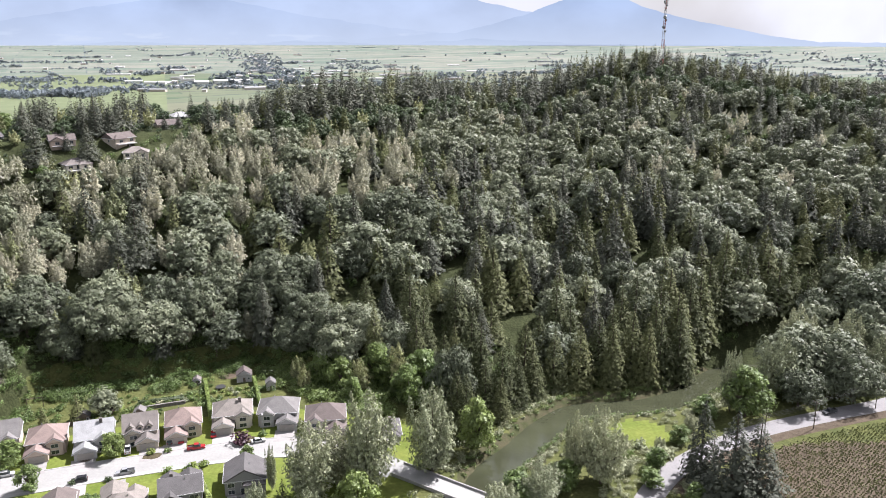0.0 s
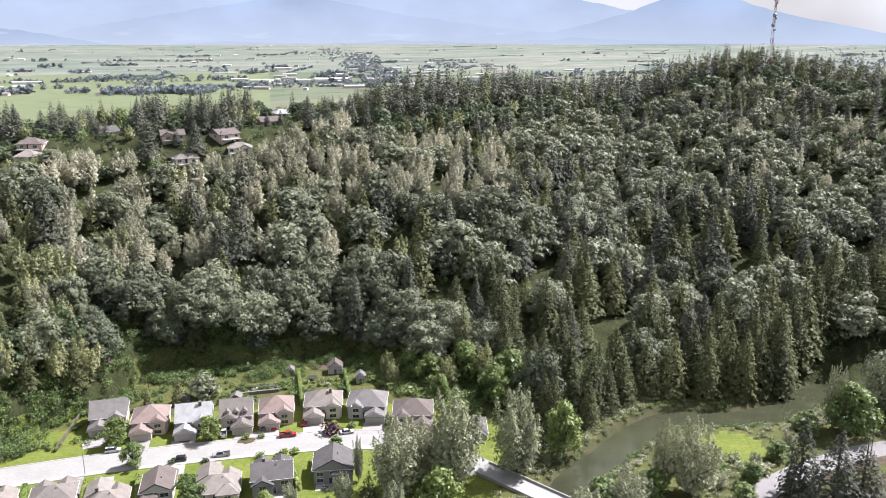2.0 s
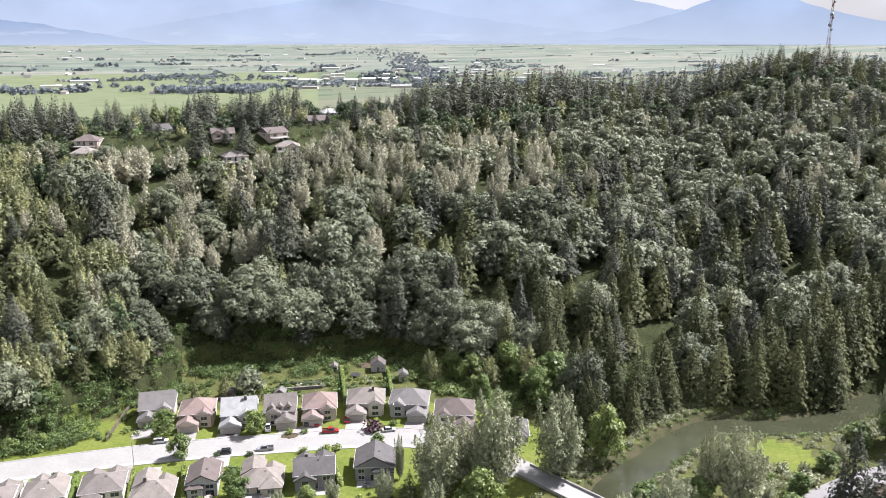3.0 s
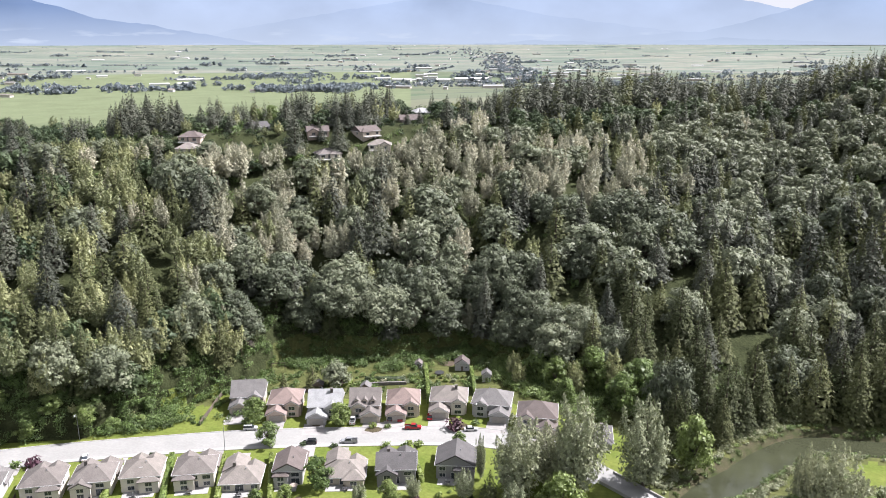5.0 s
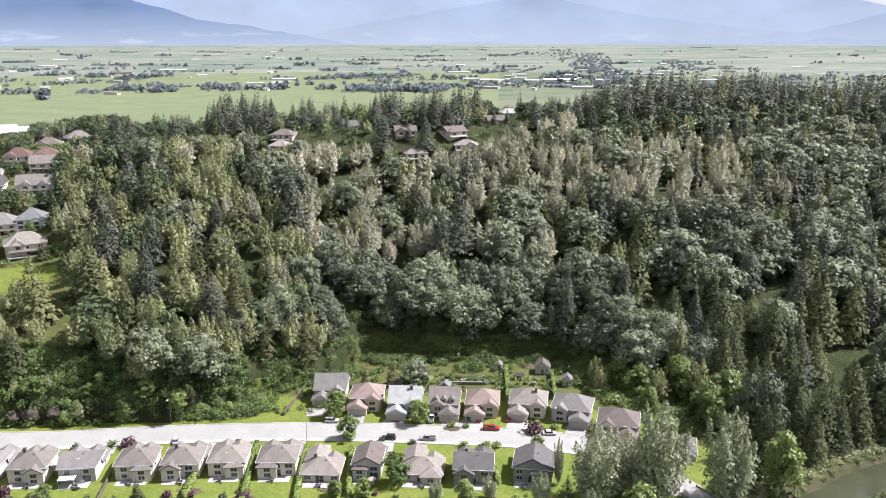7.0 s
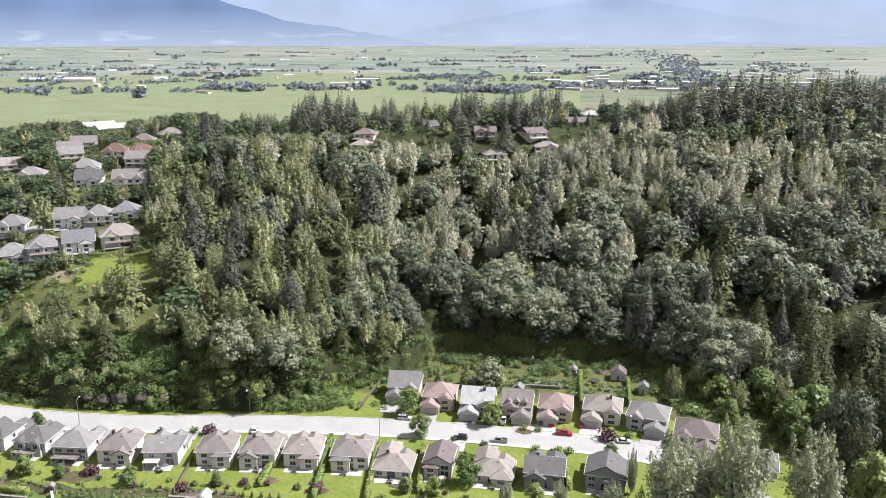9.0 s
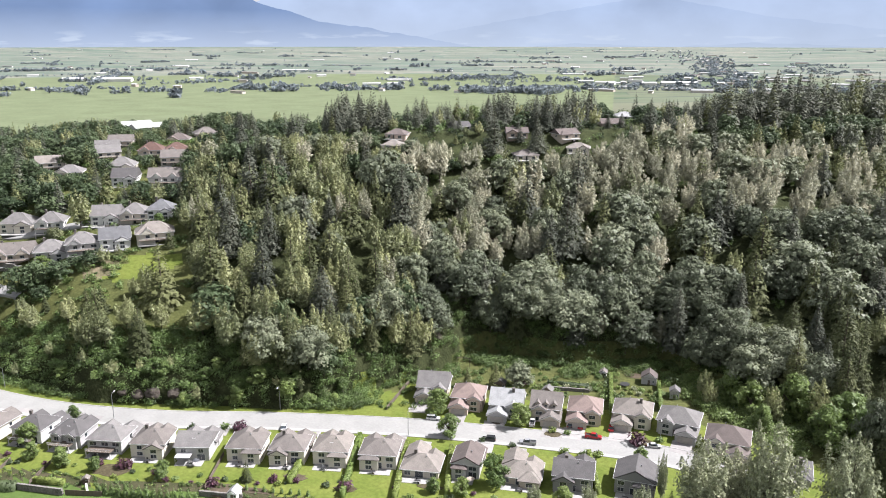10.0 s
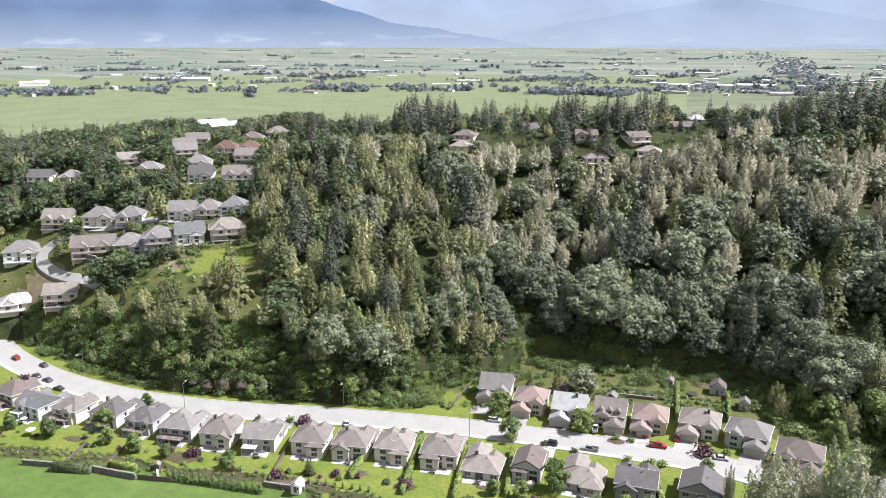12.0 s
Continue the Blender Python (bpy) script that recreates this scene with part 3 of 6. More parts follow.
def structure(name, bm, material, label, cat):
    return tagged(new(name, mesh_of(name, bm, material)), label, cat, kind="structure")


structure("road", ribbon(STREET_LINE, 5.4, -5.4, 0.06, lambda x, y: x < -13), M["asphalt"], "wide pale sunlit residential street below the wooded hill", "road")
structure("pavement", ribbon(STREET_LINE, -5.4, -7.2, 0.16, lambda x, y: x < -46, 0.2), M["concrete"], "pale concrete pavement along the house fronts", "pavement")
structure("kerb", ribbon(STREET_LINE, 5.8, 5.4, 0.16, lambda x, y: x < -46, 0.2), M["concrete"], "low concrete kerb on the hill side of the street", "kerb")
structure("road_lane", ribbon(LANE_LINE, 3.9, -3.9, 0.05), M["lane"], "grey country lane beside the creek and the crop field", "road")
structure("verge", ribbon(LANE_LINE, -3.9, -8.0, 0.03, lambda x, y: y > 205), M["soil"], "bare earth verge between the lane and the crop rows", "verge")

# the creek
water = structure("water", ribbon(CREEK_LINE, 9.5, -9.5, -1.75), M["water"], "still murky green creek winding below the trees", "creek")

# the bridge that carries the street over the creek
bridge = thing("bridge", pose(0, 0, 0), "short concrete road bridge with low parapets over the creek", "bridge")
span = [p for p in STREET_LINE if -15.5 < p.x < 45]
part("deck", ribbon(span, 3.4, -3.4, 0.32, thick=0.9), M["concrete"], bridge)
for a, b in ((3.75, 3.4), (-3.4, -3.75)):
    part("parapet", ribbon(span, a, b, 1.05, thick=1.7), M["concrete"], bridge)
part("approach", ribbon([p for p in STREET_LINE if -32 < p.x < -14], 3.6, -3.6, 0.09), M["asphalt"], bridge)

# far valley side: mountain ranges as glowing walls, with haze painted into their colour
def range_wall(name, dist, tops, colour, haze, high, patches, label):
    """A distant range as one uneven, glowing wall of wooded hills along the valley's far side; haze painted into its
    colour thickens towards its foot.
    """
    m = bpy.data.materials.new(name)
    m.use_nodes = True
    n, ln = m.node_tree.nodes, m.node_tree.links
    n.remove(n["Principled BSDF"])
    em, co, sep = n.new("ShaderNodeEmission"), n.new("ShaderNodeTexCoord"), n.new("ShaderNodeSeparateXYZ")
    ln.new(co.outputs["Object"], sep.inputs[0])

    def field(scale, stretch, lo, hi, detail=6):
        ns, mp, mr = n.new("ShaderNodeTexNoise"), n.new("ShaderNodeMapping"), n.new("ShaderNodeMapRange")
        ns.inputs["Scale"].default_value, ns.inputs["Detail"].default_value = scale, detail
        mp.inputs["Scale"].default_value = (1, 1, stretch)
        mr.inputs[1].default_value, mr.inputs[2].default_value = lo, hi
        ln.new(co.outputs["Object"], mp.inputs[0])
        ln.new(mp.outputs[0], ns.inputs["Vector"])
        ln.new(ns.outputs[0], mr.inputs[0])
        return mr.outputs[0]

    def blend(f, a, b):
        mx = n.new("ShaderNodeMix")
        mx.data_type = "RGBA"
        ln.new(f, mx.inputs[0])
        for slot, c in ((6, a), (7, b)):
            if isinstance(c, tuple):
                mx.inputs[slot].default_value = (*c, 1)
            else:
                ln.new(c, mx.inputs[slot])
        return mx.outputs[2]

    # light and dark tones painted for spurs and gullies, then woods, then the pale clearings low on the slopes
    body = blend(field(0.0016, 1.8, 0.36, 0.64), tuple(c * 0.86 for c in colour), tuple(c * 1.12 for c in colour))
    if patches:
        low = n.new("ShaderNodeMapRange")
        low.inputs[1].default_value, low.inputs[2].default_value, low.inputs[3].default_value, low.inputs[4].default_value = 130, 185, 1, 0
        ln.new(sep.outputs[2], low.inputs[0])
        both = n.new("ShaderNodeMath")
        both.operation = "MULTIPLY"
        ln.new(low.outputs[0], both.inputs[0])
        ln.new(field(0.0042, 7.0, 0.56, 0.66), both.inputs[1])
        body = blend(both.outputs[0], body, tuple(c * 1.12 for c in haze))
    # haze painted by height: the colour pales towards the foot
    painted_haze = n.new("ShaderNodeMapRange")
    painted_haze.inputs[1].default_value, painted_haze.inputs[2].default_value, painted_haze.inputs[3].default_value, painted_haze.inputs[4].default_value = 60, high, 0.9, 0.0
    ln.new(sep.outputs[2], painted_haze.inputs[0])
    ln.new(blend(painted_haze.outputs[0], body, haze), em.inputs[0])
    # the wall glows, so its daylight is part of the colour
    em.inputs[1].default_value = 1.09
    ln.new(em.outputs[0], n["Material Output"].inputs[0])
    bm = bmesh.new()
    prev = None
    bs = np.arange(tops[0][0], tops[-1][0] + 0.01, 0.2)
    for b in bs:
        el = float(np.interp(b, [t[0] for t in tops], [t[1] for t in tops]))
        el += 0.10 * noise.noise((b * 0.6, dist * 0.01, 0)) + 0.05 * noise.noise((b * 1.9, dist * 0.01, 5)) + 0.025 * noise.noise((b * 5.0, dist * 0.01, 7)) + 0.012 * noise.noise((b * 14.0, dist * 0.01, 9))
        x, y = -math.sin(radians(b)), math.cos(radians(b))
        col = [bm.verts.new((x * (dist - 40), y * (dist - 40), 60)), bm.verts.new((x * dist, y * dist, EYE + dist * math.tan(radians(el))))]
        if prev:
            bm.faces.new((prev[0], col[0], col[1], prev[1]))
        prev = col
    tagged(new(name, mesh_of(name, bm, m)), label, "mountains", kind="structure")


# haze colour mixed into every range
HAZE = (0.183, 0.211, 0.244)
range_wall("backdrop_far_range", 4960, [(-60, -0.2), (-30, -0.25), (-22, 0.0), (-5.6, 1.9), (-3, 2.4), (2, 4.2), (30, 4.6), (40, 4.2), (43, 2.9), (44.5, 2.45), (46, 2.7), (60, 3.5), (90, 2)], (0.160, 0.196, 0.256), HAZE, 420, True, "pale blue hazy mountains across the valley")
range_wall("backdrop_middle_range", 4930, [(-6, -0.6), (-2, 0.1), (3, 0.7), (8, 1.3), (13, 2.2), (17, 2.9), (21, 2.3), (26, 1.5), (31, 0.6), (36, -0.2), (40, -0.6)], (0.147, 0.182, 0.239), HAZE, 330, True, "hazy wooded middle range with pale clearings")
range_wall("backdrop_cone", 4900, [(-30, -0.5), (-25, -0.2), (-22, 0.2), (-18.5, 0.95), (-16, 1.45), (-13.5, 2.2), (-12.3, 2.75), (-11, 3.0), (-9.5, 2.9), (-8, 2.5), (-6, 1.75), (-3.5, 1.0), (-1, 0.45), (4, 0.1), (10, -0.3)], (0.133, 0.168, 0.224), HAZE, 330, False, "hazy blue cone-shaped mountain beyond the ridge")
range_wall("backdrop_near_range", 4850, [(28, -0.6), (33, 0.2), (37, 0.85), (40, 1.3), (42, 1.9), (44.2, 2.55), (47, 3.4), (55, 4.2), (66, 4.4), (90, 3)], (0.077, 0.110, 0.174), HAZE, 300, True, "darker wooded mountain shoulder across the valley, painted in blue haze")
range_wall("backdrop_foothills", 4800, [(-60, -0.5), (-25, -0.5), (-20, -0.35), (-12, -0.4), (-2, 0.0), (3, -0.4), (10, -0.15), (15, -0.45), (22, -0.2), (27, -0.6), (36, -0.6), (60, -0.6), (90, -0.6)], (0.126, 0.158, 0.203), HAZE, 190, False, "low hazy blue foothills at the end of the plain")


# ---- houses ----
def roof_solid(bm, x0, x1, y0, y1, z, kind, pitch, over=0.45, thick=0.22):
    """Roof body over a rectangle: 'hip', or 'x'/'y' for a gable with its ridge along that axis."""
    x0, x1, y0, y1 = x0 - over, x1 + over, y0 - over, y1 + over
    w, d = x1 - x0, y1 - y0
    rise = (min(w, d) if kind == "hip" else (d if kind == "x" else w)) / 2 * pitch
    cx, cy = (x0 + x1) / 2, (y0 + y1) / 2
    zb = z - 0.12
    if kind == "hip":
        i = min(w, d) / 2 * 0.98
        r0, r1 = ((x0 + i, cy), (x1 - i, cy)) if w >= d else ((cx, y0 + i), (cx, y1 - i))
    elif kind == "x":
        r0, r1 = (x0, cy), (x1, cy)
    else:
        r0, r1 = (cx, y0), (cx, y1)
    e = [bm.verts.new((*p, zb)) for p in ((x0, y0), (x1, y0), (x1, y1), (x0, y1))]
    t = [bm.verts.new((*p, zb + thick)) for p in ((x0, y0), (x1, y0), (x1, y1), (x0, y1))]
    a, b = bm.verts.new((*r0, zb + thick + rise)), bm.verts.new((*r1, zb + thick + rise))
    bm.faces.new(e[::-1])
    for k in range(4):
        bm.faces.new((e[k], e[(k + 1) % 4], t[(k + 1) % 4], t[k]))
    if (kind == "hip" and w >= d) or kind == "x":
        bm.faces.new((t[0], t[1], b, a))
        bm.faces.new((t[2], t[3], a, b))
        bm.faces.new((t[1], t[2], b))
        bm.faces.new((t[3], t[0], a))
    else:
        bm.faces.new((t[1], t[2], b, a))
        bm.faces.new((t[3], t[0], a, b))
        bm.faces.new((t[0], t[1], a))
        bm.faces.new((t[2], t[3], b))
    return zb + thick + rise


def gable_wall(bm, x0, x1, y, z, pitch, out):
    """Triangle of siding that fills a gable facing +y or -y, standing just proud of the roof's end."""
    over = 0.45
    h = (x1 - x0) / 2 * pitch
    yy = y + out * (over + 0.03)
    v = [bm.verts.new(p) for p in ((x0, yy, z), (x1, yy, z), ((x0 + x1) / 2, yy, z + h * 0.95), (x0, yy - out * 0.1, z), (x1, yy - out * 0.1, z), ((x0 + x1) / 2, yy - out * 0.1, z + h * 0.95))]
    order = ((0, 1, 2), (5, 4, 3)) if out < 0 else ((2, 1, 0), (3, 4, 5))
    for f in order:
        bm.faces.new([v[i] for i in f])
    for i, j in ((0, 1), (1, 2), (2, 0)):
        bm.faces.new((v[i], v[j], v[j + 3], v[i + 3]))


def barge(bm, x0, x1, y, z, pitch, out):
    """White boards up the two slopes of a gable."""
    h, cx, yy = (x1 - x0) / 2 * pitch, (x0 + x1) / 2, y + out * 0.58
    for s, xe in ((1, x0 - 0.45), (-1, x1 + 0.45)):
        ze = z - 0.45 * pitch
        v = [bm.verts.new(p) for p in ((xe, yy, ze - 0.12), (cx, yy, z + h - 0.05), (cx, yy, z + h + 0.22), (xe, yy, ze + 0.15), (xe, yy - out * 0.06, ze - 0.12), (cx, yy - out * 0.06, z + h - 0.05), (cx, yy - out * 0.06, z + h + 0.22), (xe, yy - out * 0.06, ze + 0.15))]
        for f in ((0, 1, 2, 3), (7, 6, 5, 4), (0, 4, 5, 1), (3, 2, 6, 7), (0, 3, 7, 4), (1, 5, 6, 2)):
            bm.faces.new([v[i] for i in f])
    return bm


WINDOWS = {}


def window(house, x, y, z, w, h, out, bars=1, axis="y", label=""):
    """A framed window on a wall that faces out along an axis."""
    key = (w, h, bars)
    if key not in WINDOWS:
        f = 0.09
        parts = [(-w / 2 - f, w / 2 + f, -0.02, 0.07, -f, 0), (-w / 2 - f, w / 2 + f, -0.02, 0.07, h, h + f), (-w / 2 - f, -w / 2, -0.02, 0.07, 0, h), (w / 2, w / 2 + f, -0.02, 0.07, 0, h)]
        parts += [(-w / 2 + w * (k + 1) / (bars + 1) - 0.03, -w / 2 + w * (k + 1) / (bars + 1) + 0.03, -0.02, 0.06, 0, h) for k in range(bars)]
        WINDOWS[key] = (mesh_of("window", boxes(*parts), M["white"]), mesh_of("pane", boxes((-w / 2, w / 2, 0.0, 0.03, 0, h)), M["glass"]))
    turn = {("y", 1): 0, ("y", -1): 180, ("x", 1): -90, ("x", -1): 90}[(axis, out)]
    ob = part("window", WINDOWS[key][0], None, house, label, pose(x, y, z, 0, 0, turn))
    part("pane", WINDOWS[key][1], None, ob)


LABEL_ROOF = dict(pink="pinkish-brown", tan="tan", taupe="taupe", brown="brown", grey="grey", dark="charcoal", pale="pale grey", blue="blue-grey", redroof="red-brown")


def house(x, y, turn, w=12.5, d=11.0, walls="cream", roof="taupe", form="hip", wing=1, storeys=2, back="patio", seed=0, pitch=0.42, group="houses along the street", deep=1.0, garage=True, extra="", zoff=0.0, dormers=0, rear=0):
    """A detached family house; its front looks along local +y. wing: side of the garage wing (1 right, -1 left, 0 none)."""
    rng = random.Random(seed)
    h = 2.25 * storeys + 0.2
    up = 2.75 if storeys == 2 else 0.8
    wt, rt = M["wall_" + walls], M["roof_" + roof]
    text = f"{walls} {'two' if storeys == 2 else 'one'}-storey house with {LABEL_ROOF[roof]} {'hipped' if form == 'hip' else 'gabled'} shingle roof"
    ob = thing("house", place(x, y, zoff, turn), text + extra, "house", group)
    x0, x1, y0, y1 = -w / 2, w / 2, -d / 2, d / 2
    bw, br = bmesh.new(), bmesh.new()
    box(bw, x0, x1, y0, y1, -deep * 1.0 - 0.2, h)
    top = roof_solid(br, x0, x1, y0, y1, h, form, pitch)
    if form == "y":
        gable_wall(bw, x0, x1, y1, h, pitch, 1)
        gable_wall(bw, x0, x1, y0, h, pitch, -1)
    part("wall", bw, wt, ob)
    part("roof", br, rt, ob)
    o = 0.45
    part("gutter", boxes((x0 - o - 0.08, x1 + o + 0.08, y0 - o - 0.1, y0 - o, h - 0.14, h + 0.08), (x0 - o - 0.08, x1 + o + 0.08, y1 + o, y1 + o + 0.1, h - 0.14, h + 0.08), (x0 - o - 0.1, x0 - o, y0 - o, y1 + o, h - 0.14, h + 0.08), (x1 + o, x1 + o + 0.1, y0 - o, y1 + o, h - 0.14, h + 0.08)), M["white"], ob)
    # front garage wing with its own gable
    if wing:
        gx0, gx1 = (x1 - 6.4, x1 + 0.2) if wing > 0 else (x0 - 0.2, x0 + 6.4)
        gy1 = y1 + 4.2
        bw, br = bmesh.new(), bmesh.new()
        box(bw, gx0, gx1, y1 - 0.3, gy1, -deep, 2.65)
        roof_solid(br, gx0, gx1, y1 - 3.0, gy1, 2.65, "y", 0.55)
        gable_wall(bw, gx0, gx1, gy1, 2.65, 0.55, 1)
        part("garage_wing", bw, wt, ob)
        part("gable_trim", barge(bmesh.new(), gx0, gx1, gy1, 2.65, 0.55, 1), M["white"], ob, "white gable boards")
        part("garage_roof", br, rt, ob)
        gc = (gx0 + gx1) / 2
        if garage:
            part("garage_door", boxes(*[(gc - 2.4, gc + 2.4, gy1 + 0.0, gy1 + 0.05 + 0.01 * (k % 2), 0.05 + 0.55 * k, 0.57 + 0.55 * k) for k in range(4)]), M["garage"], ob, "panelled garage door")
        # upper front gable beside it
        ux0, ux1 = (x0 + 0.6, x0 + 5.4) if wing > 0 else (x1 - 5.4, x1 - 0.6)
        bw, br = bmesh.new(), bmesh.new()
        box(bw, ux0, ux1, y1 - 0.4, y1 + 1.0, -deep, h - 0.1)
        roof_solid(br, ux0, ux1, y1 - 4.2, y1 + 1.0, h - 0.1, "y", 0.6)
        gable_wall(bw, ux0, ux1, y1 + 1.0, h - 0.1, 0.6, 1)
        part("front_bay", bw, wt, ob)
        part("gable_trim", barge(bmesh.new(), ux0, ux1, y1 + 1.0, h - 0.1, 0.6, 1), M["white"], ob, "white gable boards")
        part("bay_roof", br, rt, ob)
        uc = (ux0 + ux1) / 2
        if storeys == 2:
            window(ob, uc, y1 + 1.0, up, 2.0, 1.2, 1)
        window(ob, uc, y1 + 1.0, 0.6, 2.2, 1.2, 1)
        dx = (gx0 - 0.9) if wing > 0 else (gx1 + 0.9)
        part("front_door", boxes((dx - 0.5, dx + 0.5, y1 - 0.02, y1 + 0.06, 0.05, 2.1)), M["timber"], ob, "panelled front door")
        if storeys == 2:
            window(ob, gc, y1, 3.3, 1.6, 0.9, 1)
    if rear:
        for k in range(rear):
            cx = x0 + w * ((0.3 if seed % 2 else 0.7) if rear == 1 else 0.26 + 0.48 * k)
            hw = w * (0.19 if rear == 1 else 0.15)
            bw, br = bmesh.new(), bmesh.new()
            box(bw, cx - hw, cx + hw, y0 - 0.9, y0 + 0.5, -deep, h - 0.1)
            roof_solid(br, cx - hw, cx + hw, y0 - 0.9, y0 + d * 0.42, h - 0.1, "y", pitch + 0.12, 0.4, 0.16)
            gable_wall(bw, cx - hw, cx + hw, y0 - 0.9, h - 0.1, pitch + 0.12, -1)
            part("cross_gable", bw, wt, ob)
            part("gable_roof", br, rt, ob)
            part("gable_trim", barge(bmesh.new(), cx - hw, cx + hw, y0 - 0.9, h - 0.1, pitch + 0.12, -1), M["white"], ob, "white gable boards")
            window(ob, cx, y0 - 0.9, up, 1.6, 1.3, -1)
    for k in range(dormers):
        dx = x0 + w * (k + 0.8) / (dormers + 0.6)
        bw, br = bmesh.new(), bmesh.new()
        box(bw, dx - 0.9, dx + 0.9, y1 - 2.4, y1 - 0.5, h - 0.2, h + 1.5)
        roof_solid(br, dx - 0.9, dx + 0.9, y1 - 3.4, y1 - 0.5, h + 1.5, "y", 0.8, 0.25, 0.12)
        gable_wall(bw, dx - 0.9, dx + 0.9, y1 - 0.7, h + 1.5, 0.8, 1)
        dm = part("dormer", bw, wt, ob)
        part("dormer_roof", br, rt, dm)
        window(ob, dx, y1 - 0.5, h + 0.35, 0.9, 1.0, 1, 0)
    # the garden side
    n = 3 if w > 11 else 2
    for k in range(n):
        wx = x0 + w * (k + 0.5) / n + rng.uniform(-0.3, 0.3)
        ww = rng.choice((1.5, 1.8, 2.2))
        if storeys == 2:
            window(ob, wx, y0, up, ww, 1.2, -1)
        if k == 1:
            window(ob, wx, y0, 0.1, 2.4, 2.05, -1, 1, label="glazed sliding patio door")
        else:
            window(ob, wx, y0, 0.65, rng.choice((1.5, 1.8)), 1.2, -1)
    for out, xx in ((1, x1), (-1, x0)):
        window(ob, xx, rng.uniform(-2, 2), up, 1.1, 1.2, out, 0, "x")
    if back == "deck":
        f = 2.3
        part("deck", boxes((x0 + 1, x1 - 2, y0 - 3.4, y0, f - 0.2, f)), M["timber"], ob, "raised timber deck")
        for px in (x0 + 1.2, (x0 + x1) / 2 - 0.5, x1 - 2.2):
            part("post", boxes((px - 0.1, px + 0.1, y0 - 3.3, y0 - 3.1, -deep, f - 0.2)), M["white"], ob)
        part("railing", boxes((x0 + 1, x1 - 2, y0 - 3.4, y0 - 3.34, f + 0.85, f + 0.95), *[(x0 + 1 + 0.32 * i, x0 + 1.05 + 0.32 * i, y0 - 3.39, y0 - 3.35, f, f + 0.86) for i in range(int((w - 3) / 0.32))]), M["white"], ob, "white deck railing")
    elif back == "cover":
        part("patio_roof", boxes((x0 + 0.6, x0 + 5.4, y0 - 3.2, y0 - 0.02, 2.55, 2.7)), M["white"], ob, "flat white patio cover")
        for px in (x0 + 0.8, x0 + 5.2):
            part("post", boxes((px - 0.07, px + 0.07, y0 - 3.1, y0 - 2.96, -deep, 2.55)), M["white"], ob)
    elif back == "wing":
        bw, br = bmesh.new(), bmesh.new()
        out_by = 1.5
        s0, s1 = (x0 + 0.2, x0 + w * 0.52) if seed % 2 else (x1 - w * 0.52, x1 - 0.2)
        hh = h - 0.05 if storeys == 1 else h - 0.9
        box(bw, s0, s1, y0 - out_by, y0 + 0.3, -deep, hh)
        roof_solid(br, s0, s1, y0 - out_by, y0 + 4.0, hh, "y" if seed % 3 == 0 else "hip", 0.55)
        if seed % 3 == 0:
            gable_wall(bw, s0, s1, y0 - out_by, hh, 0.55, -1)
        part("rear_bay", bw, wt, ob)
        part("bay_roof", br, rt, ob)
        window(ob, (s0 + s1) / 2, y0 - out_by, 0.6, 1.8, 1.2, -1)
        if storeys == 2:
            window(ob, (s0 + s1) / 2, y0 - out_by, 2.35, 1.8, 1.1, -1)
    if back != "none":
        part("patio", boxes((x0 + 0.5, x1 - 1.5, y0 - 3.6, y0 - 0.02, -0.3, 0.09)), M["concrete"], ob, "pale concrete patio")
    if seed % 3 == 0:
        cxx = x0 + w * 0.3
        part("chimney", boxes((cxx - 0.45, cxx + 0.45, 0.6, 1.4, h, top + 0.5), (cxx - 0.52, cxx + 0.52, 0.53, 1.47, top + 0.5, top + 0.62)), M["roof_taupe"], ob)
    if seed % 3 == 1:
        part("skylight", boxes((-0.6, 0.6, -d * 0.26, -d * 0.26 + 1.0, h + d * 0.24 * pitch, h + d * 0.24 * pitch + 0.42)), M["white"], ob, "white roof light")
    part("vent", boxes((1.2, 1.45, -1.2, -0.95, h + 0.6, top - 0.1)), M["metal"], ob)
    return ob


def street_turn(x, y):
    """Direction of the street beside a place, in degrees."""
    q = LINES["street"]
    i = int(((q - (x, y)) ** 2).sum(1).argmin())
    i = min(max(i, 2), len(q) - 3)
    d = q[i + 2] - q[i - 2]
    return math.degrees(math.atan2(d[1], d[0]))


def driveway(x, y, turn, side, w, length, start, half=2.7):
    """Concrete drive from a garage to the street."""
    g = (3.1 if side > 0 else -3.1)
    bm = boxes((g - half, g + half, start, start + length, -0.2, 0.07))
    tagged(new("driveway", mesh_of("driveway", bm, M["drive"])), "pale concrete driveway in front of a garage", "driveway", kind="structure").matrix_basis = place(x, y, 0, turn)


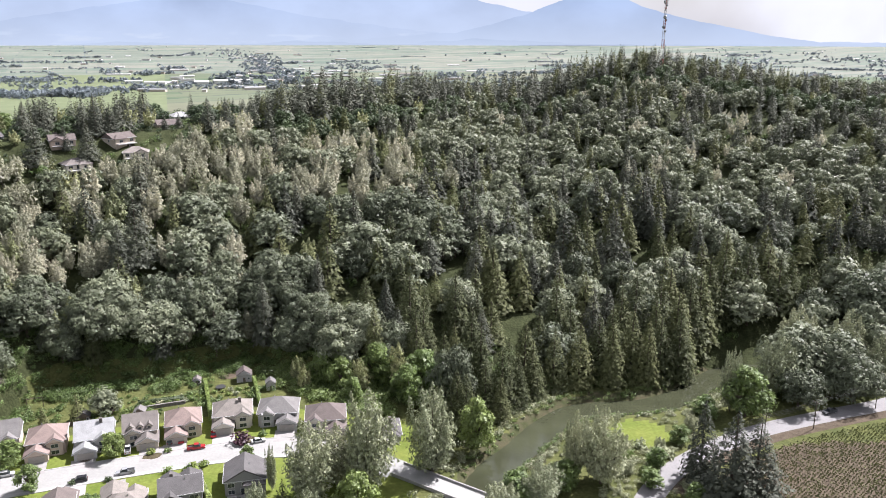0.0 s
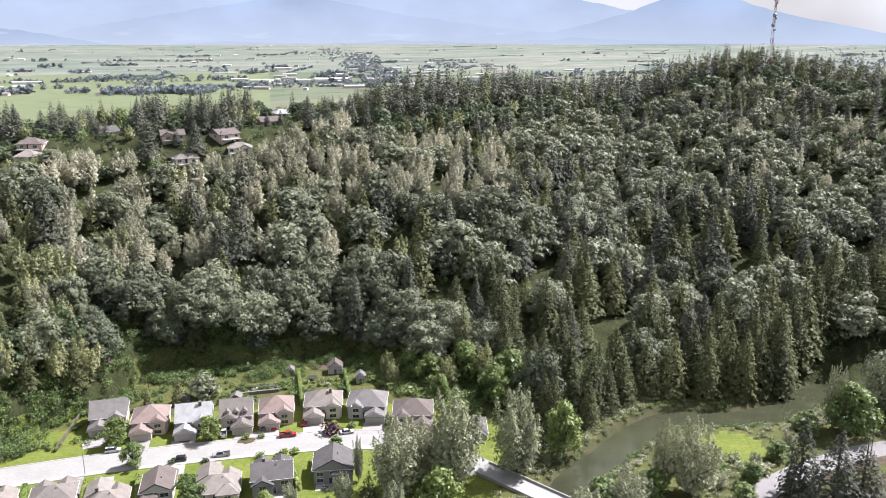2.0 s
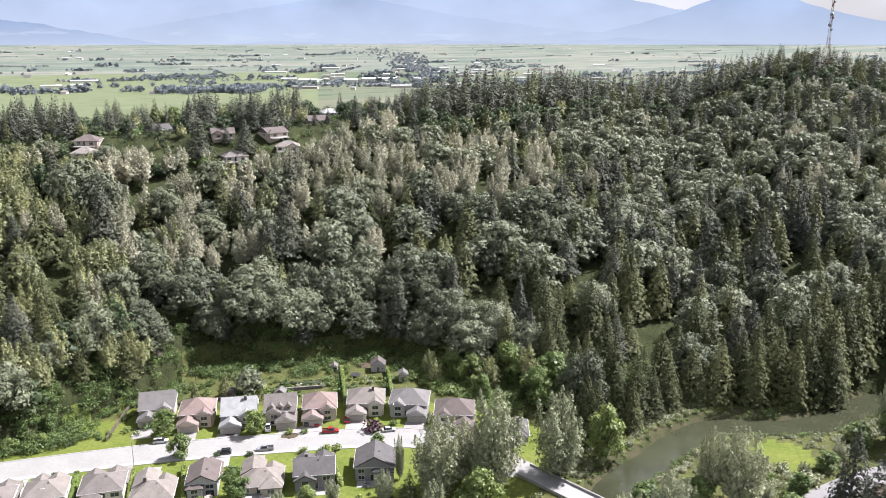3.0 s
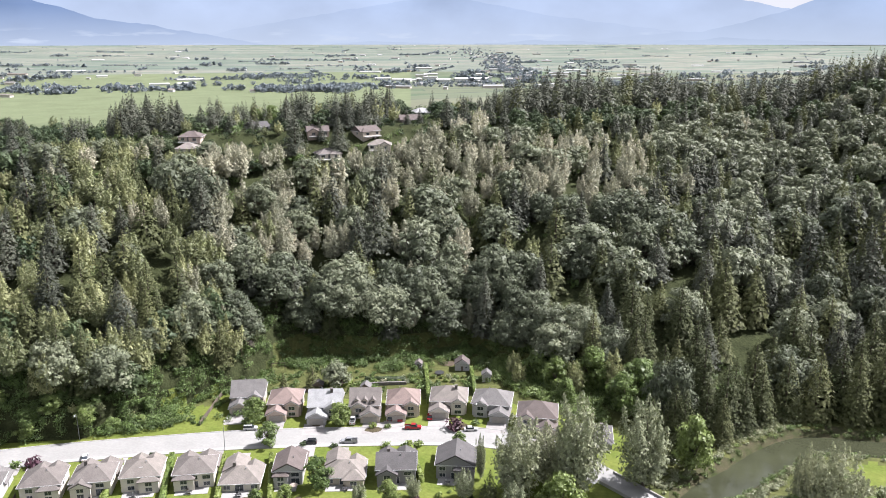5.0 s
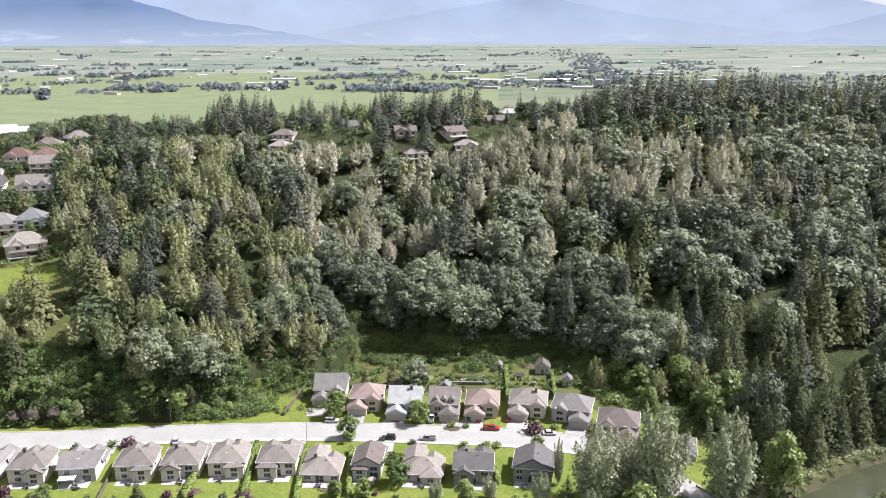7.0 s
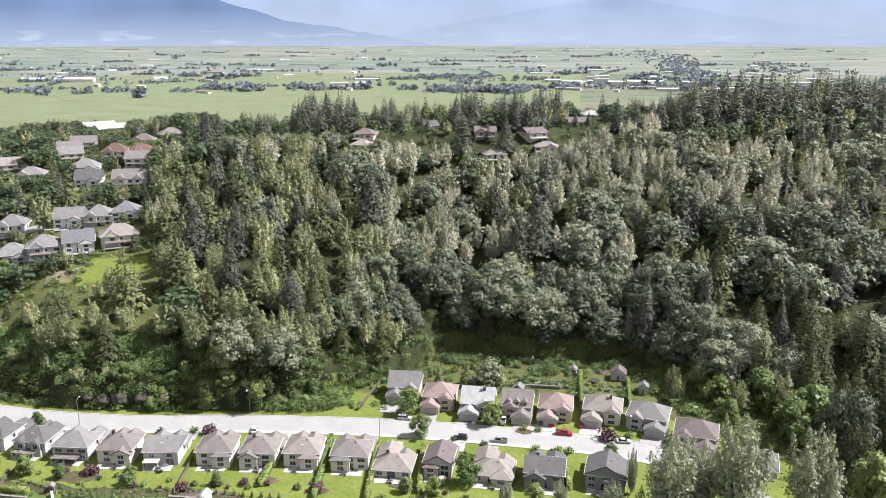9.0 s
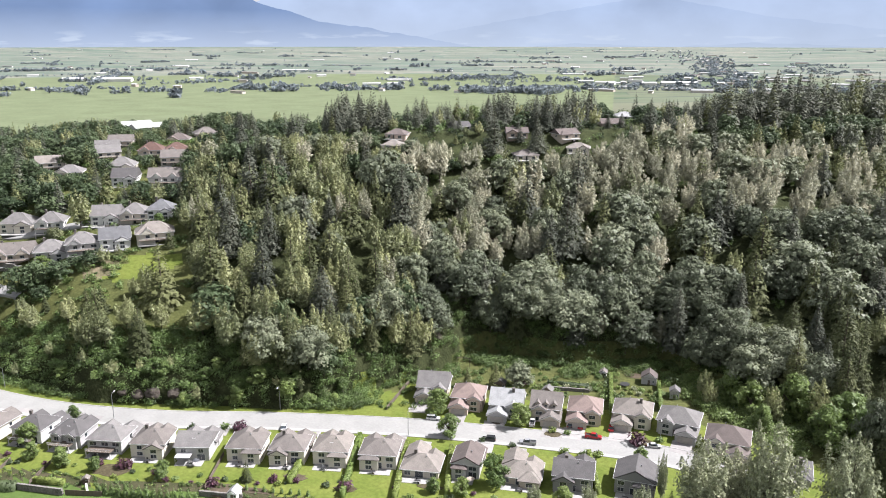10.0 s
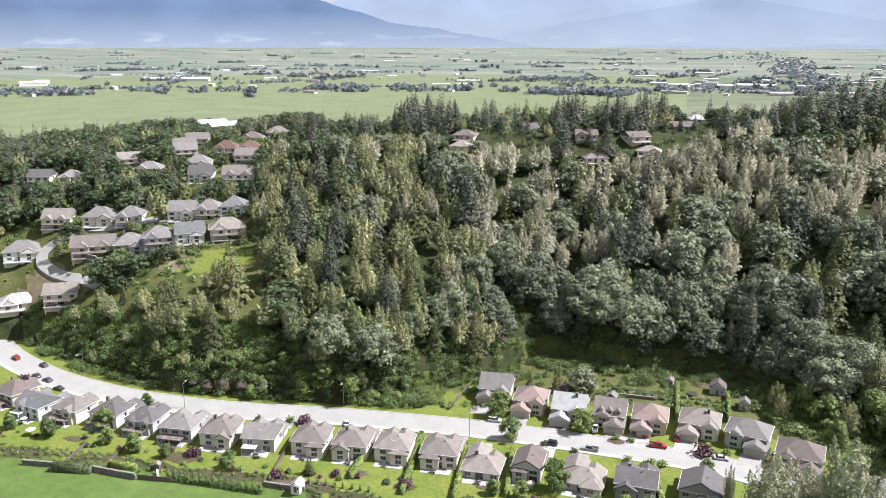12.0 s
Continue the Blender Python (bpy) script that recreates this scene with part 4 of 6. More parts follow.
# garden side of the street: the backs look over the pasture
SOUTH = [(-283, 119, "brown", "beige", "hip", "deck", 13), (-266, 119, "blue", "white", "x", "cover", 13), (-253, 125, "taupe", "cream", "hip", "deck", 12.5), (-239, 131, "dark", "white", "hip", "deck", 12.5),
         (-225, 135.5, "dark", "grey", "hip", "deck", 12), (-211, 139.5, "grey", "grey", "hip", "deck", 13), (-197.5, 145, "taupe", "cream", "hip", "wing", 12.5), (-184, 151, "grey", "grey", "x", "cover", 12),
         (-169.5, 159, "taupe", "cream", "hip", "wing", 12.5), (-157, 165, "taupe", "cream", "hip", "wing", 12.5), (-145, 171.5, "tan", "cream", "hip", "wing", 12.5), (-131, 177.5, "taupe", "cream", "hip", "wing", 13),
         (-117, 180, "tan", "cream", "hip", "patio", 13), (-105, 187, "brown", "grey", "y", "wing", 9.5), (-89, 192, "tan", "beige", "hip", "wing", 13.5), (-74.5, 197, "dark", "slate", "x", "wing", 13), (-58, 204.5, "dark", "slate", "y", "wing", 13)]
for i, (x, y, roof, wall, form, back, w) in enumerate(SOUTH):
    a = street_turn(x, y)
    w *= 0.88
    x, y = x - 1.3 * math.sin(radians(a)), y + 1.3 * math.cos(radians(a))
    house(x, y, a, w, 9.8, wall, roof, form, 1 if i % 2 else -1, 1 if i in (12, 14) else 2, back, seed=i, pitch=0.56, group="houses on the garden side of the street", rear=(0, 1, 1, 0, 2, 0, 1)[i % 7] if back != "wing" else 0)
    driveway(x, y, a, 1 if i % 2 else -1, w, 6.0, 11.0)
# hill side of the street: the fronts look to the street
NORTH = [(-143, 229, "grey", "beige", "x", 1, 12), (-127.5, 228, "pink", "peach", "hip", 1, 12), (-113, 230, "pale", "grey", "x", 1, 12), (-100, 235, "taupe", "beige", "x", -1, 11),
         (-87.5, 240, "pink", "beige", "hip", 1, 12), (-72.5, 246.5, "tan", "cream", "hip", 1, 13.5), (-57, 248.5, "grey", "grey", "hip", -1, 14), (-40, 243.5, "brown", "cream", "hip", -1, 14), (-20, 237, "dark", "grey", "hip", 1, 12)]
for i, (x, y, roof, wall, form, wing, w) in enumerate(NORTH):
    a = street_turn(x, y) if x < -50 else 8
    ob = house(x, y, a + 180, w * 0.93, 11, wall, roof, form, wing, 1 if i == 8 else 2, "patio", seed=i + 40, group="houses on the hill side of the street", pitch=0.6 if form == "hip" else 0.7, dormers={3: 3, 0: 0}.get(i, 0))
    driveway(x, y, a + 180, wing, w, 8.0, 9.0 if wing else 5.5, 3.6)
# terraces of houses on the spur
SPUR = [(-341, 189, "taupe", "beige", 18), (-322, 196, "grey", "grey", 13), (-311, 204, "grey", "grey", 13), (-302, 214, "blue", "white", 12), (-290, 226, "tan", "cream", 15), (-383, 176, "grey", "white", 15), (-385, 197, "tan", "cream", 13), (-362, 206, "grey", "cream", 14),
        (-345, 212, "grey", "white", 12), (-324, 227, "grey", "white", 12), (-314, 235, "grey", "cream", 12), (-305, 243, "blue", "white", 11), (-334, 271, "taupe", "white", 16), (-373, 274, "grey", "cream", 13), (-379, 299, "redroof", "beige", 13), (-356, 263, "dark", "white", 12)]
for i, (x, y, roof, wall, w) in enumerate(SPUR):
    house(x, y, 52 if i < 6 else 40, w * 1.05, 11.5, wall, roof, "hip" if i % 3 else "x", 0, 2, "deck" if i % 2 == 0 else "wing", seed=i * 3 + 69, group="houses terraced on the spur", deep=3, zoff=-1.6, pitch=0.68, rear=1 + (i % 3 == 0) if i % 2 == 0 else 0)
SPUR_B = [(-442, 219, "dark", "white", 12), (-428, 229, "grey", "cream", 12), (-415, 258, "tan", "cream", 14), (-395, 257, "grey", "cream", 14), (-330, 166, "tan", "cream", 14), (-357, 159, "pale", "cream", 16), (-422, 311, "taupe", "beige", 14), (-366, 306, "redroof", "peach", 13), (-400, 285, "grey", "cream", 13), (-392, 330, "brown", "beige", 13), (-411, 293, "grey", "cream", 13), (-390, 350, "taupe", "beige", 14), (-352, 292, "taupe", "cream", 13)]
for i, (x, y, roof, wall, w) in enumerate(SPUR_B):
    house(x, y, 40 + 9 * (i % 3), w, 11, wall, roof, "hip" if i % 2 else "x", 0, 1 if i % 2 else 2, "wing" if i % 2 else "deck", seed=i + 90, group="houses terraced on the spur", deep=3, zoff=-1.4, pitch=0.6, rear=i % 2)
# bungalows on the plateau
PLATEAU = [(-241, 349, "brown", "peach", 13), (-187, 384, "brown", "peach", 13), (-174, 368, "taupe", "cream", 13), (-163, 394, "brown", "beige", 14), (-152, 386, "tan", "cream", 13), (-153, 437, "brown", "beige", 14), (-160, 480, "pale", "white", 14), (-224, 386, "dark", "white", 12), (-236, 338, "tan", "cream", 12)]
for i, (x, y, roof, wall, w) in enumerate(PLATEAU):
    house(x, y, 20 + 12 * (i % 4), w * 0.88, 9, wall, roof, "x" if i % 2 else "hip", 0, 1, "wing", seed=i + 110, group="houses on the plateau", deep=4, zoff=-1.0, pitch=0.5)
HALLS = [(-487, 371, 17), (-462, 362, 15)]
HOUSES = [(a[0], a[1], a[2] * 0.62) for a in HALLS] + [(a[0], a[1], 9.5) for a in SOUTH + NORTH] + [(a[0], a[1], a[4] * 0.62 + 2) for a in SPUR + SPUR_B + PLATEAU]


# ---- the woods ----
BARE = HOUSES + [(a, b, c + 2) for a, b, c in GRASSY if c < 14 or math.hypot(a, b) < 345 and b > 200] + [(-330, 178, 9), (-345, 170, 9), (-365, 172, 9), (-318, 186, 8)]


def free(x, y, extra=0.0):
    return all((x - a) ** 2 + (y - b) ** 2 > (c + extra) ** 2 for a, b, c in BARE)


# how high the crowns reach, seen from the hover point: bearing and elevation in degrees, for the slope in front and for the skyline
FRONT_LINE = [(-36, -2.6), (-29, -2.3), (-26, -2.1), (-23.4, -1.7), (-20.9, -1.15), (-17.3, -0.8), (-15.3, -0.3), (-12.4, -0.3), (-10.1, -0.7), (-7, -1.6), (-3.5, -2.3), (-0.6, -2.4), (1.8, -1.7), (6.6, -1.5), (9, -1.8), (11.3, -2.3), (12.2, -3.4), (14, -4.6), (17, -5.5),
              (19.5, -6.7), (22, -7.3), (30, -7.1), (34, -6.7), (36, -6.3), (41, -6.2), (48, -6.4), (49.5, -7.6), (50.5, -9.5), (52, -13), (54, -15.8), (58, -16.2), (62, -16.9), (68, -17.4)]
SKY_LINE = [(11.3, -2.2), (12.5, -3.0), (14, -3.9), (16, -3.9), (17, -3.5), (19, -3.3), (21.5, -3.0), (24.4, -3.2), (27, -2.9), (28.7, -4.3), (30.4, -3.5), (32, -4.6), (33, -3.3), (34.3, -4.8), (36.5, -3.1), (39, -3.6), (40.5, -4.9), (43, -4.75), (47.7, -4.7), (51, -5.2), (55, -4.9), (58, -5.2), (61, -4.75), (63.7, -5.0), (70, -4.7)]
VIEWS = []
for hx, hy, *_, hw in SPUR + SPUR_B + PLATEAU + HALLS:
    hr = math.hypot(hx, hy)
    VIEWS.append((math.degrees(math.atan2(-hx, hy)), math.degrees(math.asin(min(1, (hw * 0.62 + 1) / hr))), hr, math.degrees(math.atan2(land(hx, hy) + (3.6 if hw == 17 or hw == 15 else 1.9 if hy > 330 else 0.6) - EYE, hr))))


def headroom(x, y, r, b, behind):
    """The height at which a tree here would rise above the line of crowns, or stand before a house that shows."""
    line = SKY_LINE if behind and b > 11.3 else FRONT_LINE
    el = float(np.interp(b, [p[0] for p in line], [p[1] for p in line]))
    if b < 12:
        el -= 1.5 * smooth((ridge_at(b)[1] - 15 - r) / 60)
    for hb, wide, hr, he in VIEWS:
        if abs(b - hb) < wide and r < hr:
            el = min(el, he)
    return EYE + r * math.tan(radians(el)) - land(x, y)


rng = random.Random(7)
FIR_CLUMPS = [(12, 15.6), (17.2, 19.2), (20.6, 25.4), (26.0, 28.3), (29.2, 31.8), (32.2, 33.4), (35.4, 39.6), (41, 42.5)]
forest = {}
step = 8.6
for ix in range(-76, 51):
    for iy in range(11, 98):
        x, y = ix * step + rng.uniform(-4.0, 4.0) + (iy % 2) * step / 2, iy * step + rng.uniform(-4.0, 4.0)
        b, r = math.degrees(math.atan2(-x, y)), math.hypot(x, y)
        if not -36 < b < 71:
            continue
        rf, rt, zp, rb, e = ridge_at(b)
        margin = 3 if 11 < b < 27 else -2 if 10 < b < 34 else 5 if 34 <= b < 45 else 11 if b >= 45 else 0
        if r < rf + margin or r > (rt + 130 if b > 45 else rt + 75 if b > 12 else rt + 45) or off("street", x, y) < 15 or off("creek", x, y) < 9.5 or not free(x, y, 2):
            continue
        z = hill(x, y)
        u, patch = rng.random(), noise.noise((x * 0.018, y * 0.018, 9))
        behind = r > rt + 4 if 12 < b < 45 else r > 352 if b >= 50 else r > rt - 40
        crest = z > 0.93 * zp and r > rt - 70
        if crest and b < 12:
            kind = "fir" if u < (0.80 if b > -8 else 0.5) + 0.4 * patch else "cedar" if u < 0.86 else "maple"
        elif behind and b < 45:
            clump = any(p < b + 1.2 * patch < q for p, q in FIR_CLUMPS)
            kind = "fir" if clump and u < 0.78 else "cedar" if clump and u < 0.85 else "linden" if u < 0.8 else "birch" if u < 0.9 else "cedar"
        elif behind and b >= 45:
            kind = "linden" if u < (0.34 if b < 52 else 0.55) else "fir" if u < 0.82 else "cedar" if u < 0.94 else "birch"
        elif b > 34:
            kind = "birch" if u < (0.46 if b > 41 else 0.26) else "maple" if u < 0.52 else "alder" if u < 0.60 else "linden" if u < 0.66 else "cedar" if u < 0.88 else "fir"
        elif b < 13 and z > 66 + 8 * patch:
            kind = "fir" if u < 0.46 else "cedar" if u < 0.58 else "maple" if u < 0.93 else "alder"
        elif b > 2 and z > 40 + 14 * patch - (8 if b > 20 else 0):
            kind = "alder" if u < 0.64 + 0.8 * patch else "maple" if u < 0.78 + 0.4 * patch else "birch" if u < 0.84 else "cedar" if u < 0.92 else "fir"
        elif b > 7:
            kind = "maple" if u < 0.60 + patch else "alder" if u < 0.70 else "birch" if u < 0.77 else "cedar" if u < 0.93 else "fir"
        elif z < 22:
            kind = "cedar" if u < 0.55 else "fir" if u < 0.72 else "maple"
        else:
            kind = "maple" if u < 0.46 + 0.9 * patch else "cedar" if u < 0.66 + 0.4 * patch else "fir" if u < 0.93 else "alder"
        if kind == "alder" and b < 14 and z < 44:
            kind = "maple"
        if kind in ("maple", "alder") and b > 33 and r < rf + 48:
            kind = ("linden", "birch", "cedar", "birch")[int(u * 97) % 4]
        if kind in ("maple", "linden") and rng.random() < (0.36 if r < 400 else 0.2) or kind in ("fir", "cedar") and not crest and rng.random() < (0.45 if z < 30 and b < 7 else 0.22):
            continue
        h = {"maple": 18.5, "alder": 18, "fir": 26, "cedar": 23, "birch": 17, "linden": 17}[kind] * rng.uniform(0.7, 1.2) * (1 - 0.3 * smooth((r - 340) / 160))
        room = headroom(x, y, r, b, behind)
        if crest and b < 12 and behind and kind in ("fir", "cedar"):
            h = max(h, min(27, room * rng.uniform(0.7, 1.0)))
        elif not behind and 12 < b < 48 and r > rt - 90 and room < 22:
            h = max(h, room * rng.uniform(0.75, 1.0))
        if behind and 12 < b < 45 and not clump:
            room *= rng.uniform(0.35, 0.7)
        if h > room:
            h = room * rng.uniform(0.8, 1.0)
        if h < (3.5 if behind else 5.5):
            continue
        if h < 11 and kind in ("fir", "cedar") and not behind:
            kind = "birch"
        forest.setdefault(kind, []).append((r, x, y, h, rng.uniform(0.88, 1.18) * (1.12 if crest and kind == "fir" else 0.92 if crest else 1) * min(1.25 if kind in ("alder", "birch") else 1.5, max(1.0, 13 / h)), rng.randrange(6)))
LIMIT = 132
NEAR = {k: sorted(v)[min(len(v) - 1, 26)][0] for k, v in forest.items()}
rest = []
for kind, rows in forest.items():
    rows.sort()
    for r, x, y, h, wide, pick in rows[:LIMIT]:
        tree(kind, x, y, h, wide, pick, fine=r < NEAR[kind])
    rest += [(kind, *row) for row in rows[LIMIT:]]


def joined_woods(name, rows, label, material_of):
    """Woods that nobody could count, as one object."""
    vs, qs, idx, base = [], [], [], 0
    mats = []
    for kind, r, x, y, h, wide, pick in rows:
        m = material_of(kind)
        if m not in mats:
            mats.append(m)
        v, q = FAR[kind][pick % len(FAR[kind])]
        a = (x * 37 + y * 91) % 6.283
        s = h / KINDS[kind][3]
        ca, sa = math.cos(a) * s * wide, math.sin(a) * s * wide
        w = np.stack([v[:, 0] * ca - v[:, 1] * sa + x, v[:, 0] * sa + v[:, 1] * ca + y, v[:, 2] * s + land(x, y)], 1)
        vs.append(w)
        qs.append(q + base)
        idx.append(np.full(len(q), mats.index(m)))
        base += len(w)
    ob = new(name, raw_mesh(name, np.concatenate(vs), np.concatenate(qs), *mats, index=np.concatenate(idx)))
    return tagged(ob, label, "woods", kind="stuff")


FAR = {}
for k in range(4):
    FAR.setdefault("maple", []).append(dome(210 + k, 21, 20, 20, 30, 0.98)[:2])
    FAR.setdefault("alder", []).append(plume(230 + k, 21, 13, 7, 66, 0.92)[:2])
    FAR.setdefault("fir", []).append(conifer(250 + k, 32, 13.5, 15, 400, 1.0, ragged=0.22, power=0.8))
    FAR.setdefault("cedar", []).append(conifer(270 + k, 28, 13.5, 14, 400, 1.0, droop=0.5, power=0.72, ragged=0.16))
    FAR.setdefault("birch", FAR["alder"])
    FAR.setdefault("linden", FAR["maple"])
    FAR.setdefault("cottonwood", []).append(broadleaf(290 + k, 26, 13, 10, 26, 1.4)[:2])
    FAR.setdefault("clump", []).append(broadleaf(310 + k, 10, 14, 6, 8, 2.1, base=0.06)[:2])
KINDS["clump"] = ("clump", "", "", 10.0)
if rest:
    joined_woods("hillside_woods", rest, "mixed maple, alder and fir woods on the upper hill", lambda k: M[k])
print("trees", {k: len(v) for k, v in forest.items()}, "rest", len(rest))


hill_line = glide([(-314, 176), (-322, 175.4), (-332, 174.5), (-351, 174.5), (-366, 177), (-372, 183), (-369, 190), (-366, 197), (-352, 203), (-335, 214), (-318, 226)], 2.5)


# ---- single trees by the street, the creek and the lane ----
tree("cottonwood", -22, 203, 33, 0.95, 0, "tall silvery cottonwood beside the bridge approach")
tree("cottonwood", -38, 198, 26, 1.1, 1, "broad silvery cottonwood at the end of the street")
tree("cottonwood", -31, 207, 20, 1.1, 2, "young cottonwood in the thicket by the bridge")
tree("cottonwood", -50, 203, 16, 0.35, 2, "slender columnar poplar beside the last house")
tree("cottonwood", -3, 213, 30, 0.95, 1, "cottonwood with pale tips beside the creek bridge")
tree("bright", 11, 226, 19, 0.8, 0, "drooping yellow-green willow on the creek bank")
tree("maple", 3, 258, 26, 0.62, 2, "grey-green domed maple on the creek bank", True)
tree("cottonwood", 47, 207, 26, 0.95, 2, "feathery silver-green cottonwood between creek and lane")
tree("cottonwood", 39, 209, 24, 0.6, 0, "slim leaning cottonwood between creek and lane")
tree("cottonwood", 27, 195, 15, 1.5, 1, "bushy pale cottonwood thicket beside the creek")
tree("cottonwood", 16, 190, 12, 1.6, 0, "bushy pale willow thicket beside the creek")
tree("fir", 82, 197, 30, 1.35, 1, "dark spreading fir beside the country lane", True)
tree("fir", 90, 200, 26, 1.4, 3, "dark spreading fir beside the country lane", True)
tree("fir", 77, 209, 27, 1.0, 2, "thin ragged fir beside the country lane", True)
tree("bright", 106, 250, 19, 1.05, 1, "large round bright green tree beside the lane")
tree("cottonwood", 102, 254, 25, 0.55, 2, "slim silver-topped cottonwood beside the creek")
for i, (x, y, h) in enumerate([(-52, 270, 8), (-46, 276, 9), (-38, 272, 9), (-30, 268, 10), (-24, 275, 12), (-40, 280, 10), (-16, 270, 14), (-8, 266, 13), (-33, 261, 7), (-56, 277, 8), (-12, 258, 11), (0, 262, 12), (-27, 282, 12)]):
    tree("bright" if i % 3 else "birch", x, y, h * 1.45, 1.0, i, "bright green young tree in the thicket below the wood", True)
tree("bright", 72, 196, 7, 1.3, 2, "leafy bright green shrub tree beside the lane")
tree("bright", 66, 216, 7, 1.2, 0, "pale flowering shrub beside the lane")
for i, (x, y, h) in enumerate([(122, 266, 24), (134, 276, 25), (146, 272, 23), (156, 284, 26), (170, 288, 24), (150, 262, 17), (165, 274, 20), (182, 292, 24), (128, 258, 15), (140, 288, 26), (196, 306, 25), (176, 304, 27)]):
    tree("maple" if i % 3 else "cottonwood", x, y, h * 1.12, 1.0, i, "dense grey-green tree in the wood beside the lane", True)
for i, (x, y, h) in enumerate([(83, 287, 32), (60, 281, 28), (71, 294, 32), (93, 292, 34), (31, 274, 28), (21, 256, 26), (14, 268, 28), (46, 300, 30), (73, 282, 29), (88, 300, 33), (-10, 277, 24), (24, 264, 24), (37, 283, 28), (15, 252, 20), (50, 289, 29), (100, 300, 34), (5, 248, 19), (78, 300, 33), (66, 286, 30), (95, 294, 33), (106, 306, 34), (119, 318, 32), (132, 324, 32), (84, 282, 26), (112, 314, 34), (124, 330, 33)]):
    tree("cedar", x, y, h, 1.0, i, "tall dense cedar on the creek bank", True)
for i, (x, y, h) in enumerate([(-124, 289, 19), (-114, 299, 20), (-134, 284, 18), (-64, 311, 19), (-93, 314, 20), (-78, 316, 20), (-157, 284, 20), (-145, 277, 18), (-32, 289, 19), (-44, 293, 18), (-137, 286, 20), (-103, 301, 20), (-168, 274, 20), (-52, 300, 19), (-20, 284, 18), (-172, 258, 18)]):
    tree("maple", x, y, h, 0.92, i, "big domed maple at the lower edge of the wood", True)
for i, (x, y, h) in enumerate([(-134, 279, 19), (-176, 246, 20), (-181, 232, 17), (-188, 222, 18), (-172, 238, 14), (-165, 246, 15)]):
    tree("alder" if i % 2 else "cedar", x, y, h, 1.0, i, "tall leafy tree at the lower edge of the wood", True)
for i, (x, y) in enumerate([(-345, 312), (-325, 318), (-313, 314), (-288, 318), (-293, 364), (-317, 402), (-304, 398), (-309, 392), (-257, 362), (-262, 368), (-245, 380), (-250, 372), (-216, 372), (-222, 376), (-208, 391), (-214, 415), (-203, 398), (-182, 378), (-186, 384), (-175, 396), (-169, 400), (-178, 440), (-168, 444), (-172, 434), (-149, 421), (-143, 426), (-170, 373), (-189, 362), (-128, 430), (-120, 436), (-335, 325), (-280, 345)]):
    b, r = math.degrees(math.atan2(-x, y)), math.hypot(x, y)
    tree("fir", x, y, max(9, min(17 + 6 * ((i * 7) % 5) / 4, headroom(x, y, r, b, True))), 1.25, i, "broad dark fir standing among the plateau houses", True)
for i, (x, y, h, kind) in enumerate([(-133, 214.5, 10, "bright"), (-104, 221.5, 9, "bright"), (-121, 203, 8.5, "bright"), (-61, 219, 6, "bright"), (-95, 185, 9.8, "bright"), (-236, 127, 8, "bright"), (-214, 124, 7, "bright"), (-240, 146, 5, "bright"), (-159, 148, 7, "cedar"), (-182, 136, 6, "bright"), (-226, 122, 6, "bright"), (-126, 246, 11, "cedar"), (-135, 240, 9, "cedar"), (-118, 250, 11, "maple"), (-246, 113, 7, "bright"), (-262, 108, 6, "bright"), (-203, 128, 5, "bright"), (-100, 175, 6, "bright"), (-108, 172, 5, "bright"), (-66, 188, 8, "cottonwood"), (-52, 192, 10, "cottonwood"), (-44, 190, 12, "cedar"), (-72, 184, 7, "bright"), (-80, 181, 7, "cottonwood"), (-36, 186, 12, "cottonwood"), (-24, 190, 14, "bright")]):
    tree(kind, x, y, h, 1.05, i, "small leafy tree in a front or back garden")


for i, (x, y, h) in enumerate([(12, 238, 15), (20, 247, 18), (27, 258, 20), (33, 266, 22), (42, 274, 24), (52, 276, 26), (64, 275, 27), (78, 277, 27), (92, 284, 28), (6, 232, 13), (-2, 240, 17), (8, 246, 19)]):
    tree("cedar", x, y, h, 0.95, i, "dense dark cedar leaning over the creek", True)
for i, (x, y, h) in enumerate([(62, 205, 6), (56, 212, 5), (49, 221, 6), (44, 226, 5), (53, 228, 5), (58, 224, 6), (36, 205, 9), (31, 201, 10), (22, 197, 10), (70, 227, 5), (78, 232, 6), (84, 240, 6), (92, 250, 8)]):
    tree("cottonwood" if i % 2 else "bright", x, y, h, 1.5, i, "bushy pale shrub tree between the creek and the lane")



gs = random.Random(55)
for i in range(22):
    b = 33.2 + 0.62 * i
    r = ridge_at(b)[0] + gs.uniform(3, 18)
    x, y = -r * math.sin(radians(b)), r * math.cos(radians(b))
    if off("street", x, y) > 14 and free(x, y):
        tree(("birch", "cedar", "linden", "birch", "maple")[i % 5], x, y, gs.uniform(14, 21), 0.95, i, "tall leafy tree above the road bank", True)


for i in range(44):
    b = 34.5 + 28 * (i + gs.random()) / 44
    r = ridge_at(b)[0] + gs.uniform(-8, 9)
    x, y = -r * math.sin(radians(b)), r * math.cos(radians(b))
    if off("street", x, y) > 9.5 and free(x, y):
        tree("bright" if i % 3 else "birch", x, y, gs.uniform(3.5, 8), 1.35, i, "leafy bright green bush on the steep road bank")


